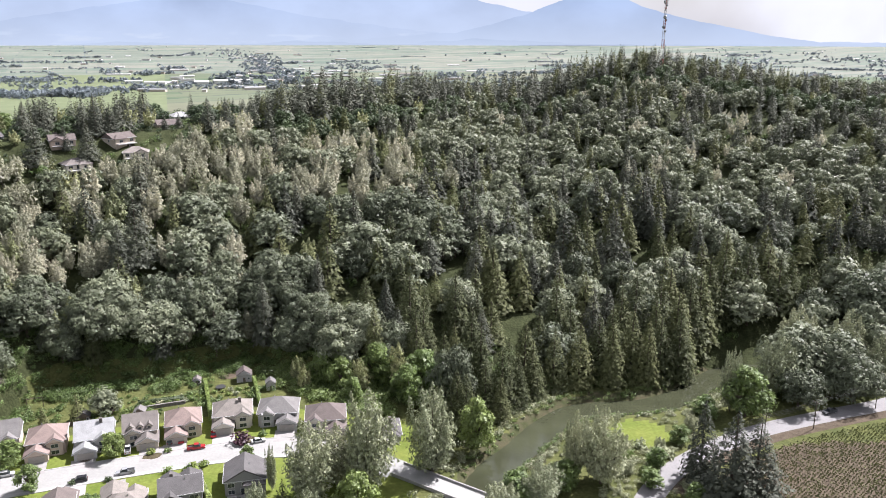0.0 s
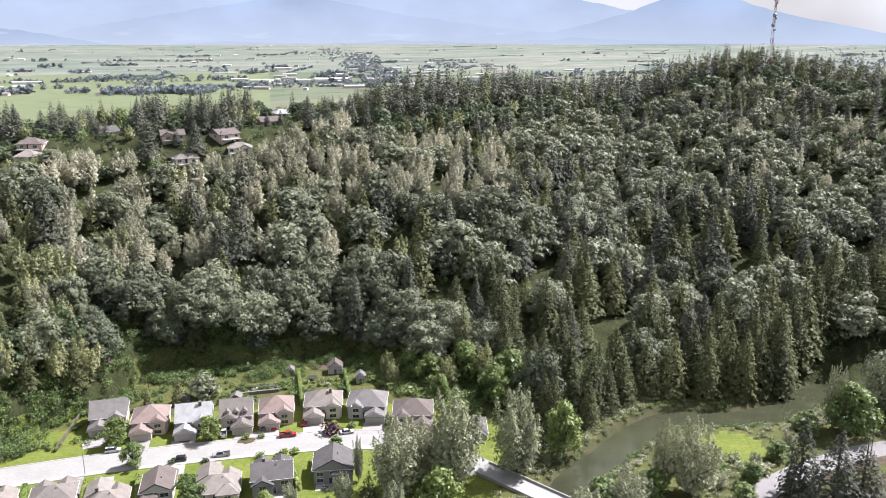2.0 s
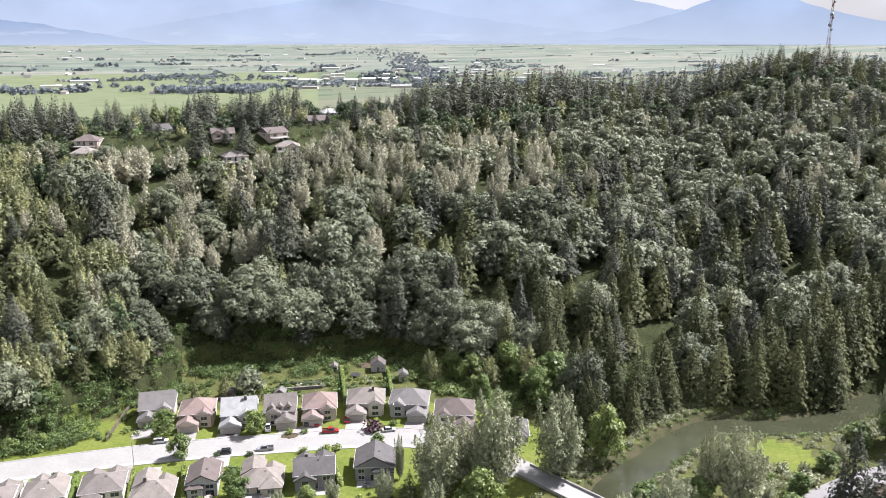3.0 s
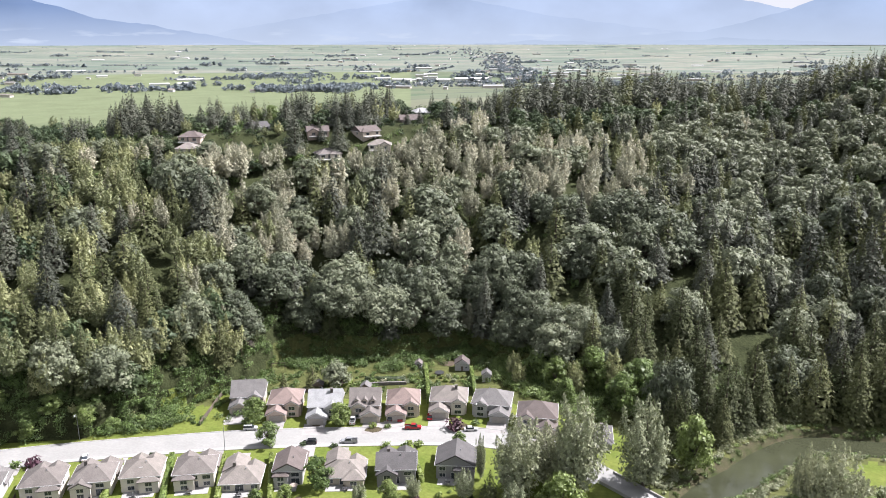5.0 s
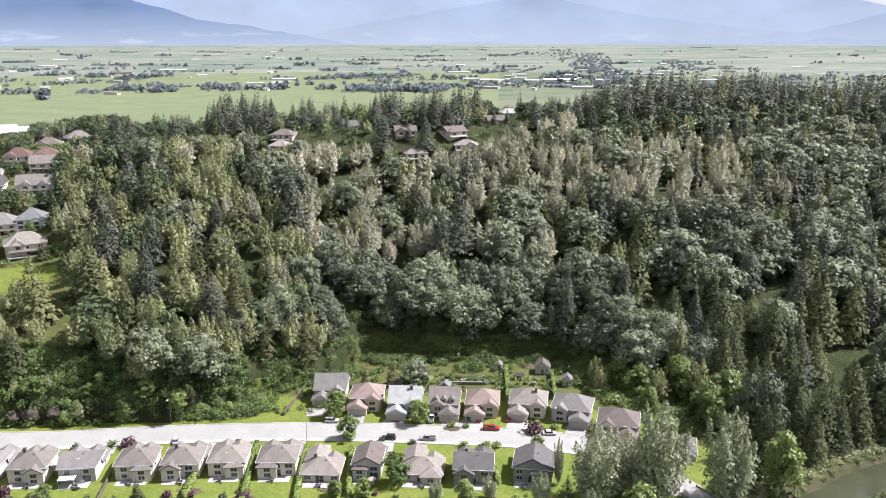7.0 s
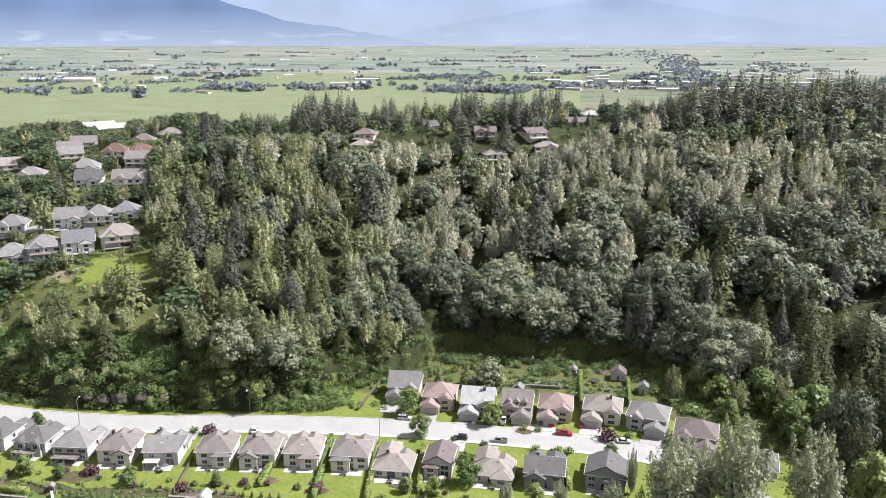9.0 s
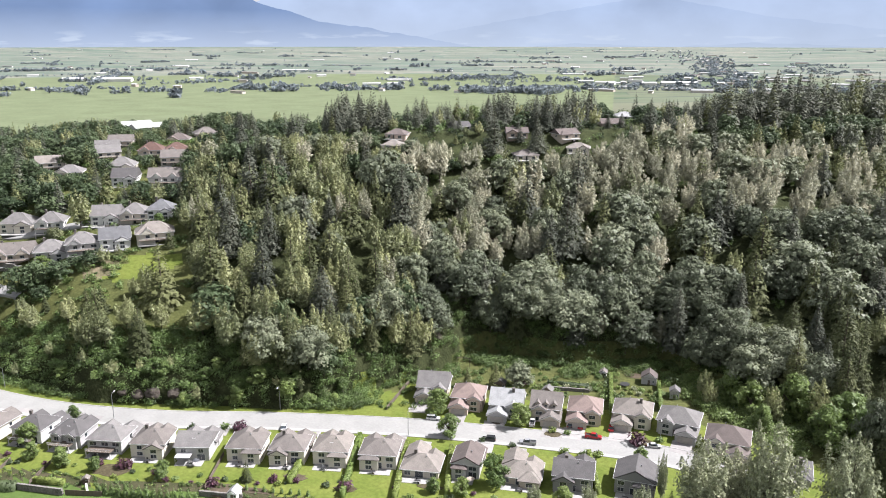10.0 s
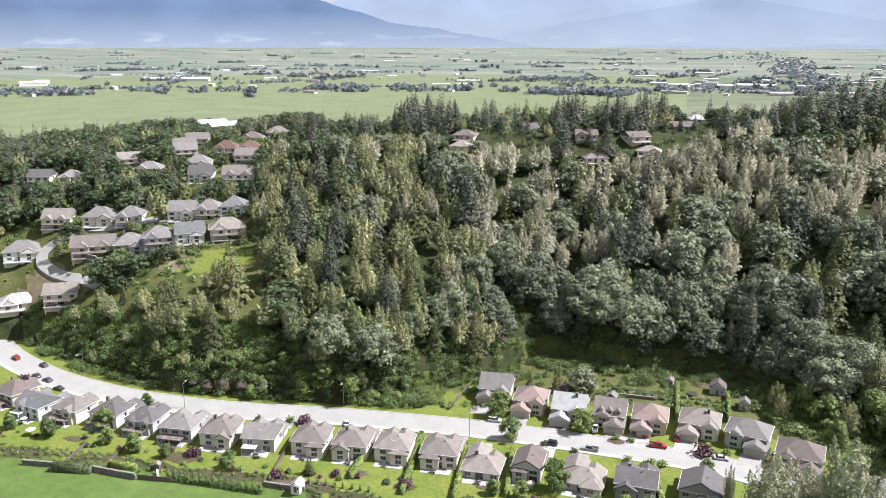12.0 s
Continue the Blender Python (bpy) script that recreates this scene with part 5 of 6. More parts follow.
# ---- shrubs and undergrowth ----
def bush_mesh(seed, r, h, material, n=170, size=0.2):
    rg = np.random.default_rng(seed)
    k = 5
    cs = [(r * 0.45 * math.cos(i * 1.3), r * 0.45 * math.sin(i * 1.3), h * (0.35 + 0.3 * (i % 2))) for i in range(k)]
    c, n_, s = lobes_cloud(rg, cs, [r * 0.6] * k, n // k, size)
    c[:, 2] = np.maximum(c[:, 2], 0.05)
    v, q = cards(c, n_, s, rg)
    return raw_mesh("shrub", v, q, material)


SHRUB = {k: [bush_mesh(400 + i, 1.0, 1.1, M[k]) for i in range(3)] for k in ("bright", "darkhedge", "plum", "hedge", "cottonwood")}


def shrub(kind, x, y, r, label, i=0, group="garden shrubs"):
    ob = new("shrub", SHRUB[kind][i % 3])
    ob.matrix_basis = place(x, y, 0, i * 77) @ Matrix.Diagonal((r, r, r, 1))
    return tagged(ob, label, "shrub", group)


for i, (x, y, r, kind) in enumerate([(-184, 170, 2.6, "plum"), (-198, 162, 1.6, "darkhedge"), (-189, 168, 1.8, "bright"), (-74, 216.5, 1.6, "hedge"), (-66, 231, 3.0, "plum"), (-60, 236, 1.5, "bright"), (-197, 134, 2.4, "plum"), (-131, 160, 2.2, "plum"), (-152, 152, 1.6, "plum"), (-166, 141, 2.0, "plum"), (-205, 131, 1.5, "plum"), (-118, 250, 2.4, "plum"),
                                    (-88, 225, 1.3, "bright"), (-93, 224, 1.4, "hedge"), (-110, 206, 1.2, "darkhedge"), (-100, 208, 1.2, "darkhedge"), (-84, 213, 1.6, "bright"), (-78, 214, 1.6, "bright"), (-153, 186, 1.0, "darkhedge"), (-164, 180, 1.0, "darkhedge"), (-213, 153, 1.2, "darkhedge"), (-205, 158, 1.3, "darkhedge"), (-243, 142, 1.5, "bright"), (-297, 130, 2.4, "plum"), (70, 222, 3.0, "cottonwood"), (58, 222, 2.6, "bright"), (52, 218, 2.4, "bright"), (62, 212, 2.2, "bright"), (64, 228, 2.4, "cottonwood")]):
    shrub(kind, x, y, r, {"plum": "rounded purple-leaved shrub in a garden bed", "bright": "bright green rounded shrub", "darkhedge": "dark green clipped shrub beside a drive", "hedge": "light green clipped globe shrub", "cottonwood": "pale silvery shrub beside the lane"}[kind], i)
rg = random.Random(31)
for i in range(64):
    k = rg.randrange(len(SOUTH))
    hx, hy = SOUTH[k][:2]
    a = radians(street_turn(hx, hy))
    u, v = rg.uniform(-7, 7), rg.uniform(-17, -11)
    shrub(rg.choice(("bright", "darkhedge", "hedge", "bright", "plum")), hx + u * math.cos(a) - v * math.sin(a), hy + u * math.sin(a) + v * math.cos(a), rg.uniform(0.6, 1.3), "small leafy shrub in a back garden", i)
for i in range(26):
    x = -108 + 34 * (i % 13) / 12
    shrub(("bright", "hedge", "cottonwood")[i % 3], x, 256.5 + 0.33 * (x + 108) + 4.0 * (i // 13) + rg.uniform(-0.6, 0.6), rg.uniform(0.8, 1.4), "low shrub in the terraced beds behind a house", i, "terrace bed shrubs")


def thicket(name, spots, label, material, size=0.20, per=180):
    """Undergrowth that nobody could count: many leafy mounds in one object."""
    g = np.random.default_rng(len(spots))
    vs, qs, base = [], [], 0
    for x, y, r in spots:
        c, n_, s = lobes_cloud(g, [(0, 0, r * 0.35), (r * 0.4, 0.2 * r, r * 0.55), (-r * 0.35, r * 0.3, r * 0.3)], [r * 0.75, r * 0.6, r * 0.6], per // 3, size * (0.6 + 0.25 * r))
        v, q = cards(c + (x, y, land(x, y)), n_, s, g)
        vs.append(v)
        qs.append(q + base)
        base += len(v)
    return tagged(new(name, raw_mesh(name, np.concatenate(vs), np.concatenate(qs), material)), label, "undergrowth", kind="stuff")


def hill_spots(b0, b1, depth0, depth1, n, r0, r1, seed, keep=lambda x, y: True):
    g, out = random.Random(seed), []
    while len(out) < n:
        n -= 0.02
        b = g.uniform(b0, b1)
        r = ridge_at(b)[0] + g.uniform(depth0, depth1)
        x, y = -r * math.sin(radians(b)), r * math.cos(radians(b))
        if off("street", x, y) > 8.5 and off("creek", x, y) > 8.5 and keep(x, y) and all((x - h[0]) ** 2 + (y - h[1]) ** 2 > (h[2] - 1) ** 2 for h in HOUSES):
            out.append((x, y, g.uniform(r0, r1)))
    return out


lawns = [(-122, 252, 7), (-114, 262, 8), (-92, 268, 9), (-84, 276, 8), (-98, 262, 8), (-106, 255, 6), (-152, 222, 9), (-158, 216, 6), (-144, 254, 6)]
off_lawn = lambda x, y: all((x - a) ** 2 + (y - b) ** 2 > c * c for a, b, c in lawns)
thicket("bank_undergrowth", hill_spots(34, 66, -14, 22, 980, 1.3, 3.6, 1, off_lawn), "bright green brambles and vines on the steep road bank", M["brush"])
thicket("garden_edge_undergrowth", hill_spots(9, 34, -16, 20, 760, 1.2, 3.4, 2, off_lawn), "green shrubs and ferns between the gardens and the wood", M["brush"])
thicket("bright_thicket", hill_spots(4, 13, -26, 10, 240, 1.6, 3.6, 3), "dense bright green thicket at the foot of the wood", M["bright"], 0.24)
thicket("creek_undergrowth", hill_spots(-28, 6, -14, 14, 420, 1.4, 3.2, 4), "dark green shrubs along the creek foot of the wood", M["brush"])
g = random.Random(5)
edge = []
while len(edge) < 520:
    x, y = g.uniform(-12, 112), g.uniform(172, 268)
    if (8.5 < off("creek", x, y) < 18 or 5.5 < off("lane", x, y) < 13 and x < 84) and off("lane", x, y) > 5.5 and off("street", x, y) > 6 and (x - 66) ** 2 + (y - 238) ** 2 > 120:
        edge.append((x, y, g.uniform(0.7, 1.9)))
reeds = []
while len(reeds) < 260:
    x, y = g.uniform(-12, 112), g.uniform(172, 292)
    if 6.2 < off("creek", x, y) < 10.5 and off("street", x, y) > 6 and off("lane", x, y) > 6:
        reeds.append((x, y, g.uniform(0.5, 1.5)))
thicket("water_edge_weeds", reeds, "yellow-green weeds and reeds at the water's edge", M["bright"], 0.2, 80)
thicket("bank_shrubs", edge, "pale green weeds and shrubs along the creek banks", M["cottonwood"], 0.2, 110)
spur = []
while len(spur) < 1300:
    x, y = g.uniform(-460, -270), g.uniform(150, 320)
    if all((x - h[0]) ** 2 + (y - h[1]) ** 2 > (h[2] + 0.5) ** 2 for h in HOUSES) and off("street", x, y) > 9 and (x + 273) ** 2 + (y - 207) ** 2 > 110 and min((p.x - x) ** 2 + (p.y - y) ** 2 for p in hill_line) > 36:
        spur.append((x, y, g.uniform(0.8, 3.2)))
thicket("spur_gardens", spur[:900], "shrubs and small trees between the terraced houses", M["brush"], 0.26, 80)
thicket("spur_garden_shrubs", spur[900:], "bright shrubs on the slope below the terraced houses", M["bright"], 0.26, 80)
top_gardens = []
while len(top_gardens) < 660:
    b, r = g.uniform(13, 48), g.uniform(375, 540)
    x, y = -r * math.sin(radians(b)), r * math.cos(radians(b))
    if r > ridge_at(b)[1] - 30 and all((x - h[0]) ** 2 + (y - h[1]) ** 2 > (h[2] - 1.5) ** 2 for h in HOUSES):
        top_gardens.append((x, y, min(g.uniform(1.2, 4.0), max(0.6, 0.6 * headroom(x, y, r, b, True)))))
thicket("plateau_gardens", top_gardens[:500], "dark shrubs and hedges between the plateau houses", M["linden"], 0.28, 80)
thicket("plateau_garden_shrubs", top_gardens[500:], "bright garden shrubs between the plateau houses", M["bright"], 0.28, 80)
under = []
for kind, rows in forest.items():
    for r, x, y, h, wide, pick in rows[:220]:
        under.append((x + g.uniform(-5, 5), y + g.uniform(-5, 5), g.uniform(2.0, 4.2)))
thicket("forest_understorey", under, "shady shrubs and saplings under the hillside trees", M["brush"], 0.5, 42)


clear = []
for gx, gy, gr in GRASSY[3:12]:
    for k in range(34):
        t, q = g.uniform(0, 6.283), gr * g.uniform(0.72, 1.3)
        x, y = gx + q * math.cos(t), gy + q * math.sin(t)
        if off("street", x, y) > 11 and all((x - h[0]) ** 2 + (y - h[1]) ** 2 > (h[2] - 1) ** 2 for h in HOUSES):
            clear.append((x, y, g.uniform(0.7, 2.3)))
thicket("clearing_shrubs", clear, "loose shrubs and brambles round the grassy clearings", M["brush"], 0.22, 130)
weeds = []
while len(weeds) < 420:
    x = g.uniform(-292, -60)
    y = g.uniform(70, 200)
    if -3.5 < south_of_lots(x, y) < 3.0:
        weeds.append((x, y, g.uniform(0.35, 1.0)))
thicket("pasture_edge_weeds", weeds[:300], "rough weeds and low shrubs along the pasture edge", M["brush"], 0.17, 70)
thicket("pasture_edge_brush", weeds[300:], "yellow-green brush along the pasture edge", M["bright"], 0.17, 70)


# ---- hedges, fences, walls ----
def hedge(a, b, width, height, kind, label):
    """A clipped hedge: leafy skin over a solid body, along a line in plan."""
    a, b = Vector((*a, 0)), Vector((*b, 0))
    length = (b - a).length
    g = np.random.default_rng(int(length * 10))
    n = int(length * (width + 2 * height) * 14)
    u = g.uniform(0, length, n)
    side = g.random(n)
    top = side < width / (width + 2 * height)
    y = np.where(top, g.uniform(-width / 2, width / 2, n), np.where(g.random(n) < 0.5, -width / 2, width / 2))
    z = np.where(top, height, g.uniform(0, height, n)) * (1 + 0.07 * np.sin(u * 4.2) + 0.05 * np.sin(u * 1.3)) + 0.05
    y = y * (1 + 0.10 * np.sin(u * 4.2 + 1) + 0.14 * g.random(n)) * np.where(z > 0.8 * height, 0.85, 1)
    nn = np.where(top[:, None], (0, 0, 1), np.stack([0 * y, np.sign(y), 0.3 + 0 * y], 1)) + g.normal(size=(n, 3)) * 0.35
    v, q = cards(np.stack([u, y, z], 1), nn, g.uniform(0.14, 0.3, n), g)
    w = width / 2 - 0.02
    core = np.array([(0, -w, -0.3), (length, -w, -0.3), (length, w, -0.3), (0, w, -0.3), (0, -w, height - 0.03), (length, -w, height - 0.03), (length, w, height - 0.03), (0, w, height - 0.03)])
    faces = np.array([t for f in ((4, 5, 6, 7), (0, 1, 5, 4), (1, 2, 6, 5), (2, 3, 7, 6), (3, 0, 4, 7)) for t in ((f[0], f[1], f[2]), (f[0], f[2], f[3]))])
    ob = new("hedge", raw_mesh("hedge", np.concatenate([core, v]), np.concatenate([faces, q + 8]), M[kind]))
    d = b - a
    ob.matrix_basis = place(a.x, a.y, 0, math.degrees(math.atan2(d.y, d.x)))
    return tagged(ob, label, "hedge", "hedges between gardens")


for a, b, w, h, k in [((-159, 179), (-147, 153.5), 1.6, 2.0, "hedge"), ((-146, 187), (-129, 156), 1.6, 2.0, "hedge"), ((-130, 191), (-115.5, 163), 1.5, 2.0, "hedge"), ((-116, 196), (-104, 173), 1.3, 2.0, "hedge"), ((-77, 216), (-66, 196), 1.4, 1.8, "hedge"), ((-91, 276), (-80, 246), 1.4, 2.4, "hedge"), ((-73, 279), (-66, 258), 1.2, 2.2, "hedge"),
                      ((-227, 104), (-216, 110.5), 2.2, 2.6, "darkhedge"), ((-214, 115), (-205, 119), 1.4, 1.6, "hedge"), ((-110, 258), (-95, 263), 1.6, 1.4, "darkhedge"), ((-119, 244), (-114, 255), 1.0, 1.8, "hedge")]:
    hedge(a, b, w, h, k, "clipped light green hedge between two gardens" if k == "hedge" else "dense dark green clipped hedge at a garden edge")

cone = conifer(500, 3.4, 1.5, 9, 170, 0.24, droop=0.1, base=0.02, power=0.45, ragged=0.1)
cone_mesh = raw_mesh("columnar_cedar", *cone, M["brush"])
for i in range(15):
    ob = new("columnar_cedar", cone_mesh)
    ob.matrix_basis = place(-193 + 28 * i / 14, 121.8 + 11.8 * i / 14, 0, i * 50) @ Matrix.Diagonal((1.25, 1.25, 1.2 + 0.3 * ((i * 7) % 5) / 5, 1))
    tagged(ob, "small columnar cedar in a row at the pasture edge", "cedar shrub", "row of columnar cedars")
for i in range(9):
    ob = new("columnar_cedar", cone_mesh)
    ob.matrix_basis = place(-158 + 20 * i / 8, 143.5 + 8 * i / 8, 0, i * 50) @ Matrix.Diagonal((0.8, 0.8, 0.75, 1))
    tagged(ob, "small columnar cedar behind a garden wall", "cedar shrub", "row of columnar cedars")


def fence(a, b, height, label, gap=0.16):
    a, b = Vector((*a, 0)), Vector((*b, 0))
    d = b - a
    n = max(2, int(d.length / 2.4))
    ob = thing("fence", place(a.x, a.y, 0, math.degrees(math.atan2(d.y, d.x))), label, "fence", "garden fences")
    post_m = mesh_of("post", boxes((-0.06, 0.06, -0.06, 0.06, -0.4, height + 0.08)), M["timber"])
    board_m = mesh_of("panel", boxes((0.07, d.length / n - 0.07, -0.03, 0.03, 0.06, height), (0.07, d.length / n - 0.07, -0.05, 0.05, height - 0.05, height + 0.02)), M["timber"])
    for i in range(n + 1):
        part("post", post_m, None, ob, at=pose(i * d.length / n, 0, 0))
        if i < n:
            part("panel", board_m, None, ob, at=pose(i * d.length / n, 0, 0))
    return ob


for a, b, h in [((-201, 116.5), (-191, 121.5), 1.8), ((-150, 208), (-156, 232), 1.7), ((-138, 238), (-124, 243), 1.6), ((-231, 118), (-226, 108), 1.2), ((-219, 124), (-213, 113), 1.2), ((-176, 155), (-166, 138), 1.5)]:
    fence(a, b, h, "weathered timber panel fence beside a garden")


def stone_wall(a, b, height, label):
    """A dry wall of rough blocks laid in courses."""
    a, b = Vector((*a, 0)), Vector((*b, 0))
    d = b - a
    g = random.Random(int(d.length * 7))
    ob = thing("retaining_wall", place(a.x, a.y, 0, math.degrees(math.atan2(d.y, d.x))), label, "retaining wall", kind="")
    z = -0.2
    while z < height:
        hh = g.uniform(0.35, 0.55)
        bm = bmesh.new()
        x = 0.0
        while x < d.length:
            w = g.uniform(0.5, 1.1)
            o = g.uniform(-0.08, 0.08)
            for vv in box(bm, x, x + w - 0.04, -0.35 + o, 0.35 + o, z, z + hh - 0.03):
                vv.co += Vector((g.uniform(-0.05, 0.05), g.uniform(-0.05, 0.05), g.uniform(-0.04, 0.04)))
            x += w
        part("course", bm, M["stonewall"], ob)
        z += hh
    return ob


stone_wall((-238, 100), (-227, 106), 1.6, "rough grey boulder wall at the pasture edge")
stone_wall((-216, 111), (-202, 116), 1.6, "rough grey boulder wall at the pasture edge")
stone_wall((-166, 136), (-154, 141), 1.2, "low stone wall at the end of a garden")
stone_wall((-346, 180), (-330, 183), 4.5, "tall grey stone retaining wall below the terraced houses")
stone_wall((-108, 254), (-94, 259.5), 1.0, "low stone terrace wall behind a house")


def boulder(x, y, r, i, lift=0.0):
    bm = bmesh.new()
    bmesh.ops.create_icosphere(bm, subdivisions=3, radius=r)
    for v in bm.verts:
        v.co *= 1 + 0.35 * noise.noise(v.co * (1.1 / r) + Vector((i * 7, 0, 0))) + 0.12 * noise.noise(v.co * (4 / r))
        v.co.z *= 0.75
    ob = new("rock_outcrop", mesh_of("rock_outcrop", bm, M["rock"]))
    ob.matrix_basis = place(x, y, lift, i * 63)
    tagged(ob, "bare brown rock outcrop in the road bank", "rock", "rock outcrops")


for i, (x, y, r) in enumerate([(-231, 166, 2.6), (-226, 169, 3.2), (-219, 172.5, 3.0), (-236, 163.5, 2.2), (-213, 176, 2.0), (-163, 250, 3.0), (-157, 254, 2.5)]):
    boulder(x, y, r * 0.9, i, -0.9)


# ---- cars ----
WHEEL = bmesh.new()
bmesh.ops.create_cone(WHEEL, cap_ends=True, segments=16, radius1=0.34, radius2=0.34, depth=0.22, matrix=pose(0, 0, 0, 90, 0, 0))
WHEEL = mesh_of("wheel", WHEEL, M["black"])
RIM = bmesh.new()
bmesh.ops.create_cone(RIM, cap_ends=True, segments=12, radius1=0.2, radius2=0.2, depth=0.25, matrix=pose(0, 0, 0, 90, 0, 0))
RIM = mesh_of("rim", RIM, M["metal"])


def profile_solid(pts, half, inset=0.0, zin=0.0):
    """A side outline (x, z) drawn out to both sides, drawn in towards the top."""
    bm = bmesh.new()
    rows = []
    for s in (-1, 1):
        rows.append([bm.verts.new((x, s * (half - (inset if z > zin else 0)), z)) for x, z in pts])
    bm.faces.new(rows[0])
    bm.faces.new(rows[1][::-1])
    for i in range(len(pts)):
        j = (i + 1) % len(pts)
        bm.faces.new((rows[0][j], rows[0][i], rows[1][i], rows[1][j]))
    bmesh.ops.recalc_face_normals(bm, faces=bm.faces)
    return bm


def car(x, y, turn, paint, style, label):
    """A parked car; it points along local +x."""
    ob = thing("car" if style != "pickup" else "pickup_truck", place(x, y, 0.07, turn), label, "car" if style != "pickup" else "pickup truck", "parked cars")
    L = {"sedan": 2.3, "suv": 2.35, "pickup": 2.8}[style]
    hood = {"sedan": 0.85, "suv": 1.0, "pickup": 1.05}[style]
    top = {"sedan": 1.42, "suv": 1.72, "pickup": 1.82}[style]
    body = [(-L, 0.32), (-L - 0.02, hood * 0.75), (-L + 0.12, hood), (L * 0.42, hood), (L - 0.25, hood * 0.9), (L, hood * 0.65), (L, 0.32)]
    part("body", profile_solid(body, 0.9), M[paint], ob)
    if style == "sedan":
        cab = [(-1.75, hood), (-1.05, top), (0.35, top), (1.15, hood)]
    elif style == "suv":
        cab = [(-2.25, hood), (-2.05, top), (0.5, top), (1.2, hood)]
    else:
        cab = [(-0.75, hood), (-0.6, top), (0.75, top), (1.4, hood)]
        part("cargo_bed", boxes((-2.65, -0.85, -0.75, 0.75, hood, hood + 0.02)), M["black"], ob)
        for s in (-1, 1):
            part("bed_side", boxes((-2.78, -0.75, s * 0.83 - 0.06, s * 0.83 + 0.06, hood - 0.05, hood + 0.28)), M[paint], ob)
        part("tailgate", boxes((-2.8, -2.68, -0.86, 0.86, hood - 0.05, hood + 0.28)), M[paint], ob)
    part("glasshouse", profile_solid(cab, 0.84, 0.14, hood + 0.05), M["glass"], ob)
    part("roof_panel", boxes((cab[1][0] - 0.05, cab[2][0] + 0.05, -0.7, 0.7, top - 0.02, top + 0.05)), M[paint], ob)
    for sx in (-L * 0.62, L * 0.62):
        for sy in (-0.82, 0.82):
            w = part("wheel", WHEEL, None, ob, at=pose(sx, sy, 0.34))
            part("rim", RIM, None, w)
    for sy in (-0.65, 0.65):
        part("headlight", boxes((L - 0.06, L + 0.02, sy - 0.18, sy + 0.18, hood * 0.66, hood * 0.82)), M["white"], ob)
        part("tail_light", boxes((-L - 0.03, -L + 0.05, sy - 0.14, sy + 0.14, hood * 0.6, hood * 0.88)), M["car_red"], ob)
    return ob


for x, y, along, paint, style, label in [
        (-132, 210.5, 0, "car_white", "suv", "white estate car parked at the kerb"), (-108.5, 207.5, 180, "car_black", "suv", "black sport utility vehicle parked on the street"), (-96.5, 212, 180, "car_silver", "pickup", "silver pickup truck parked on the street"),
        (-79.5, 227, 0, "car_red", "pickup", "bright red pickup truck parked at the kerb"), (-86, 232, 90, "car_red", "sedan", "small red car in a driveway"), (-76.5, 236, 90, "car_red", "sedan", "dark red car in a driveway"), (-89.5, 231.2, 90, "car_grey", "suv", "dark grey car in a driveway"),
        (-101, 225.5, 90, "car_white", "pickup", "white van with open bed in a driveway"), (-60.5, 231.5, 10, "car_white", "sedan", "white saloon car parked at the street end"), (-172, 178.5, 100, "car_white", "sedan", "white car in a front driveway"),
        (-322, 139, 180, "car_red", "suv", "red car on the street bend"), (-305.5, 142, 180, "car_black", "sedan", "black car parked on the street bend"), (-297.5, 135, 180, "car_grey", "sedan", "dark grey car parked on the street bend"), (-290, 135.5, 180, "car_grey", "sedan", "grey car parked near a drive"), (-279, 134, 180, "car_black", "sedan", "black car parked beside a house"), (-113, 223, 90, "car_silver", "sedan", "silver car in a driveway")]:
    car(x, y, street_turn(x, y) + along, paint, style, label)
car(137, 252.5, 205, "car_grey", "pickup", "dark grey pickup truck on the country lane")
car(-363, 196, 60, "car_black", "sedan", "black car on the hill road")


# ---- lamps, poles, mast ----
def street_lamp(x, y, turn, h=9.0):
    ob = thing("street_lamp", place(x, y, 0, turn), "grey metal street lamp with curved arm", "street lamp", "street lamps")
    bm = bmesh.new()
    tube(bm, [(0, 0, -0.3), (0, 0, h * 0.5), (0, 0, h)], [0.13, 0.1, 0.075], 8)
    part("pole", bm, M["metal"], ob)
    bm = bmesh.new()
    tube(bm, [(0, 0, h - 0.1), (0.6, 0, h + 0.45), (1.9, 0, h + 0.55)], [0.07, 0.06, 0.05], 6)
    part("arm", bm, M["metal"], ob)
    part("lamp_head", profile_solid([(1.7, h + 0.45), (1.75, h + 0.68), (2.5, h + 0.62), (2.6, h + 0.48)], 0.17), M["white"], ob)


street_lamp(-182.6, 188.2, -62)
street_lamp(-227.7, 153.0, 116)
street_lamp(-284.4, 147.3, -85, 8.5)
street_lamp(-133, 196.3, 112, 8.5)
street_lamp(-60, 236.5, -75, 8)


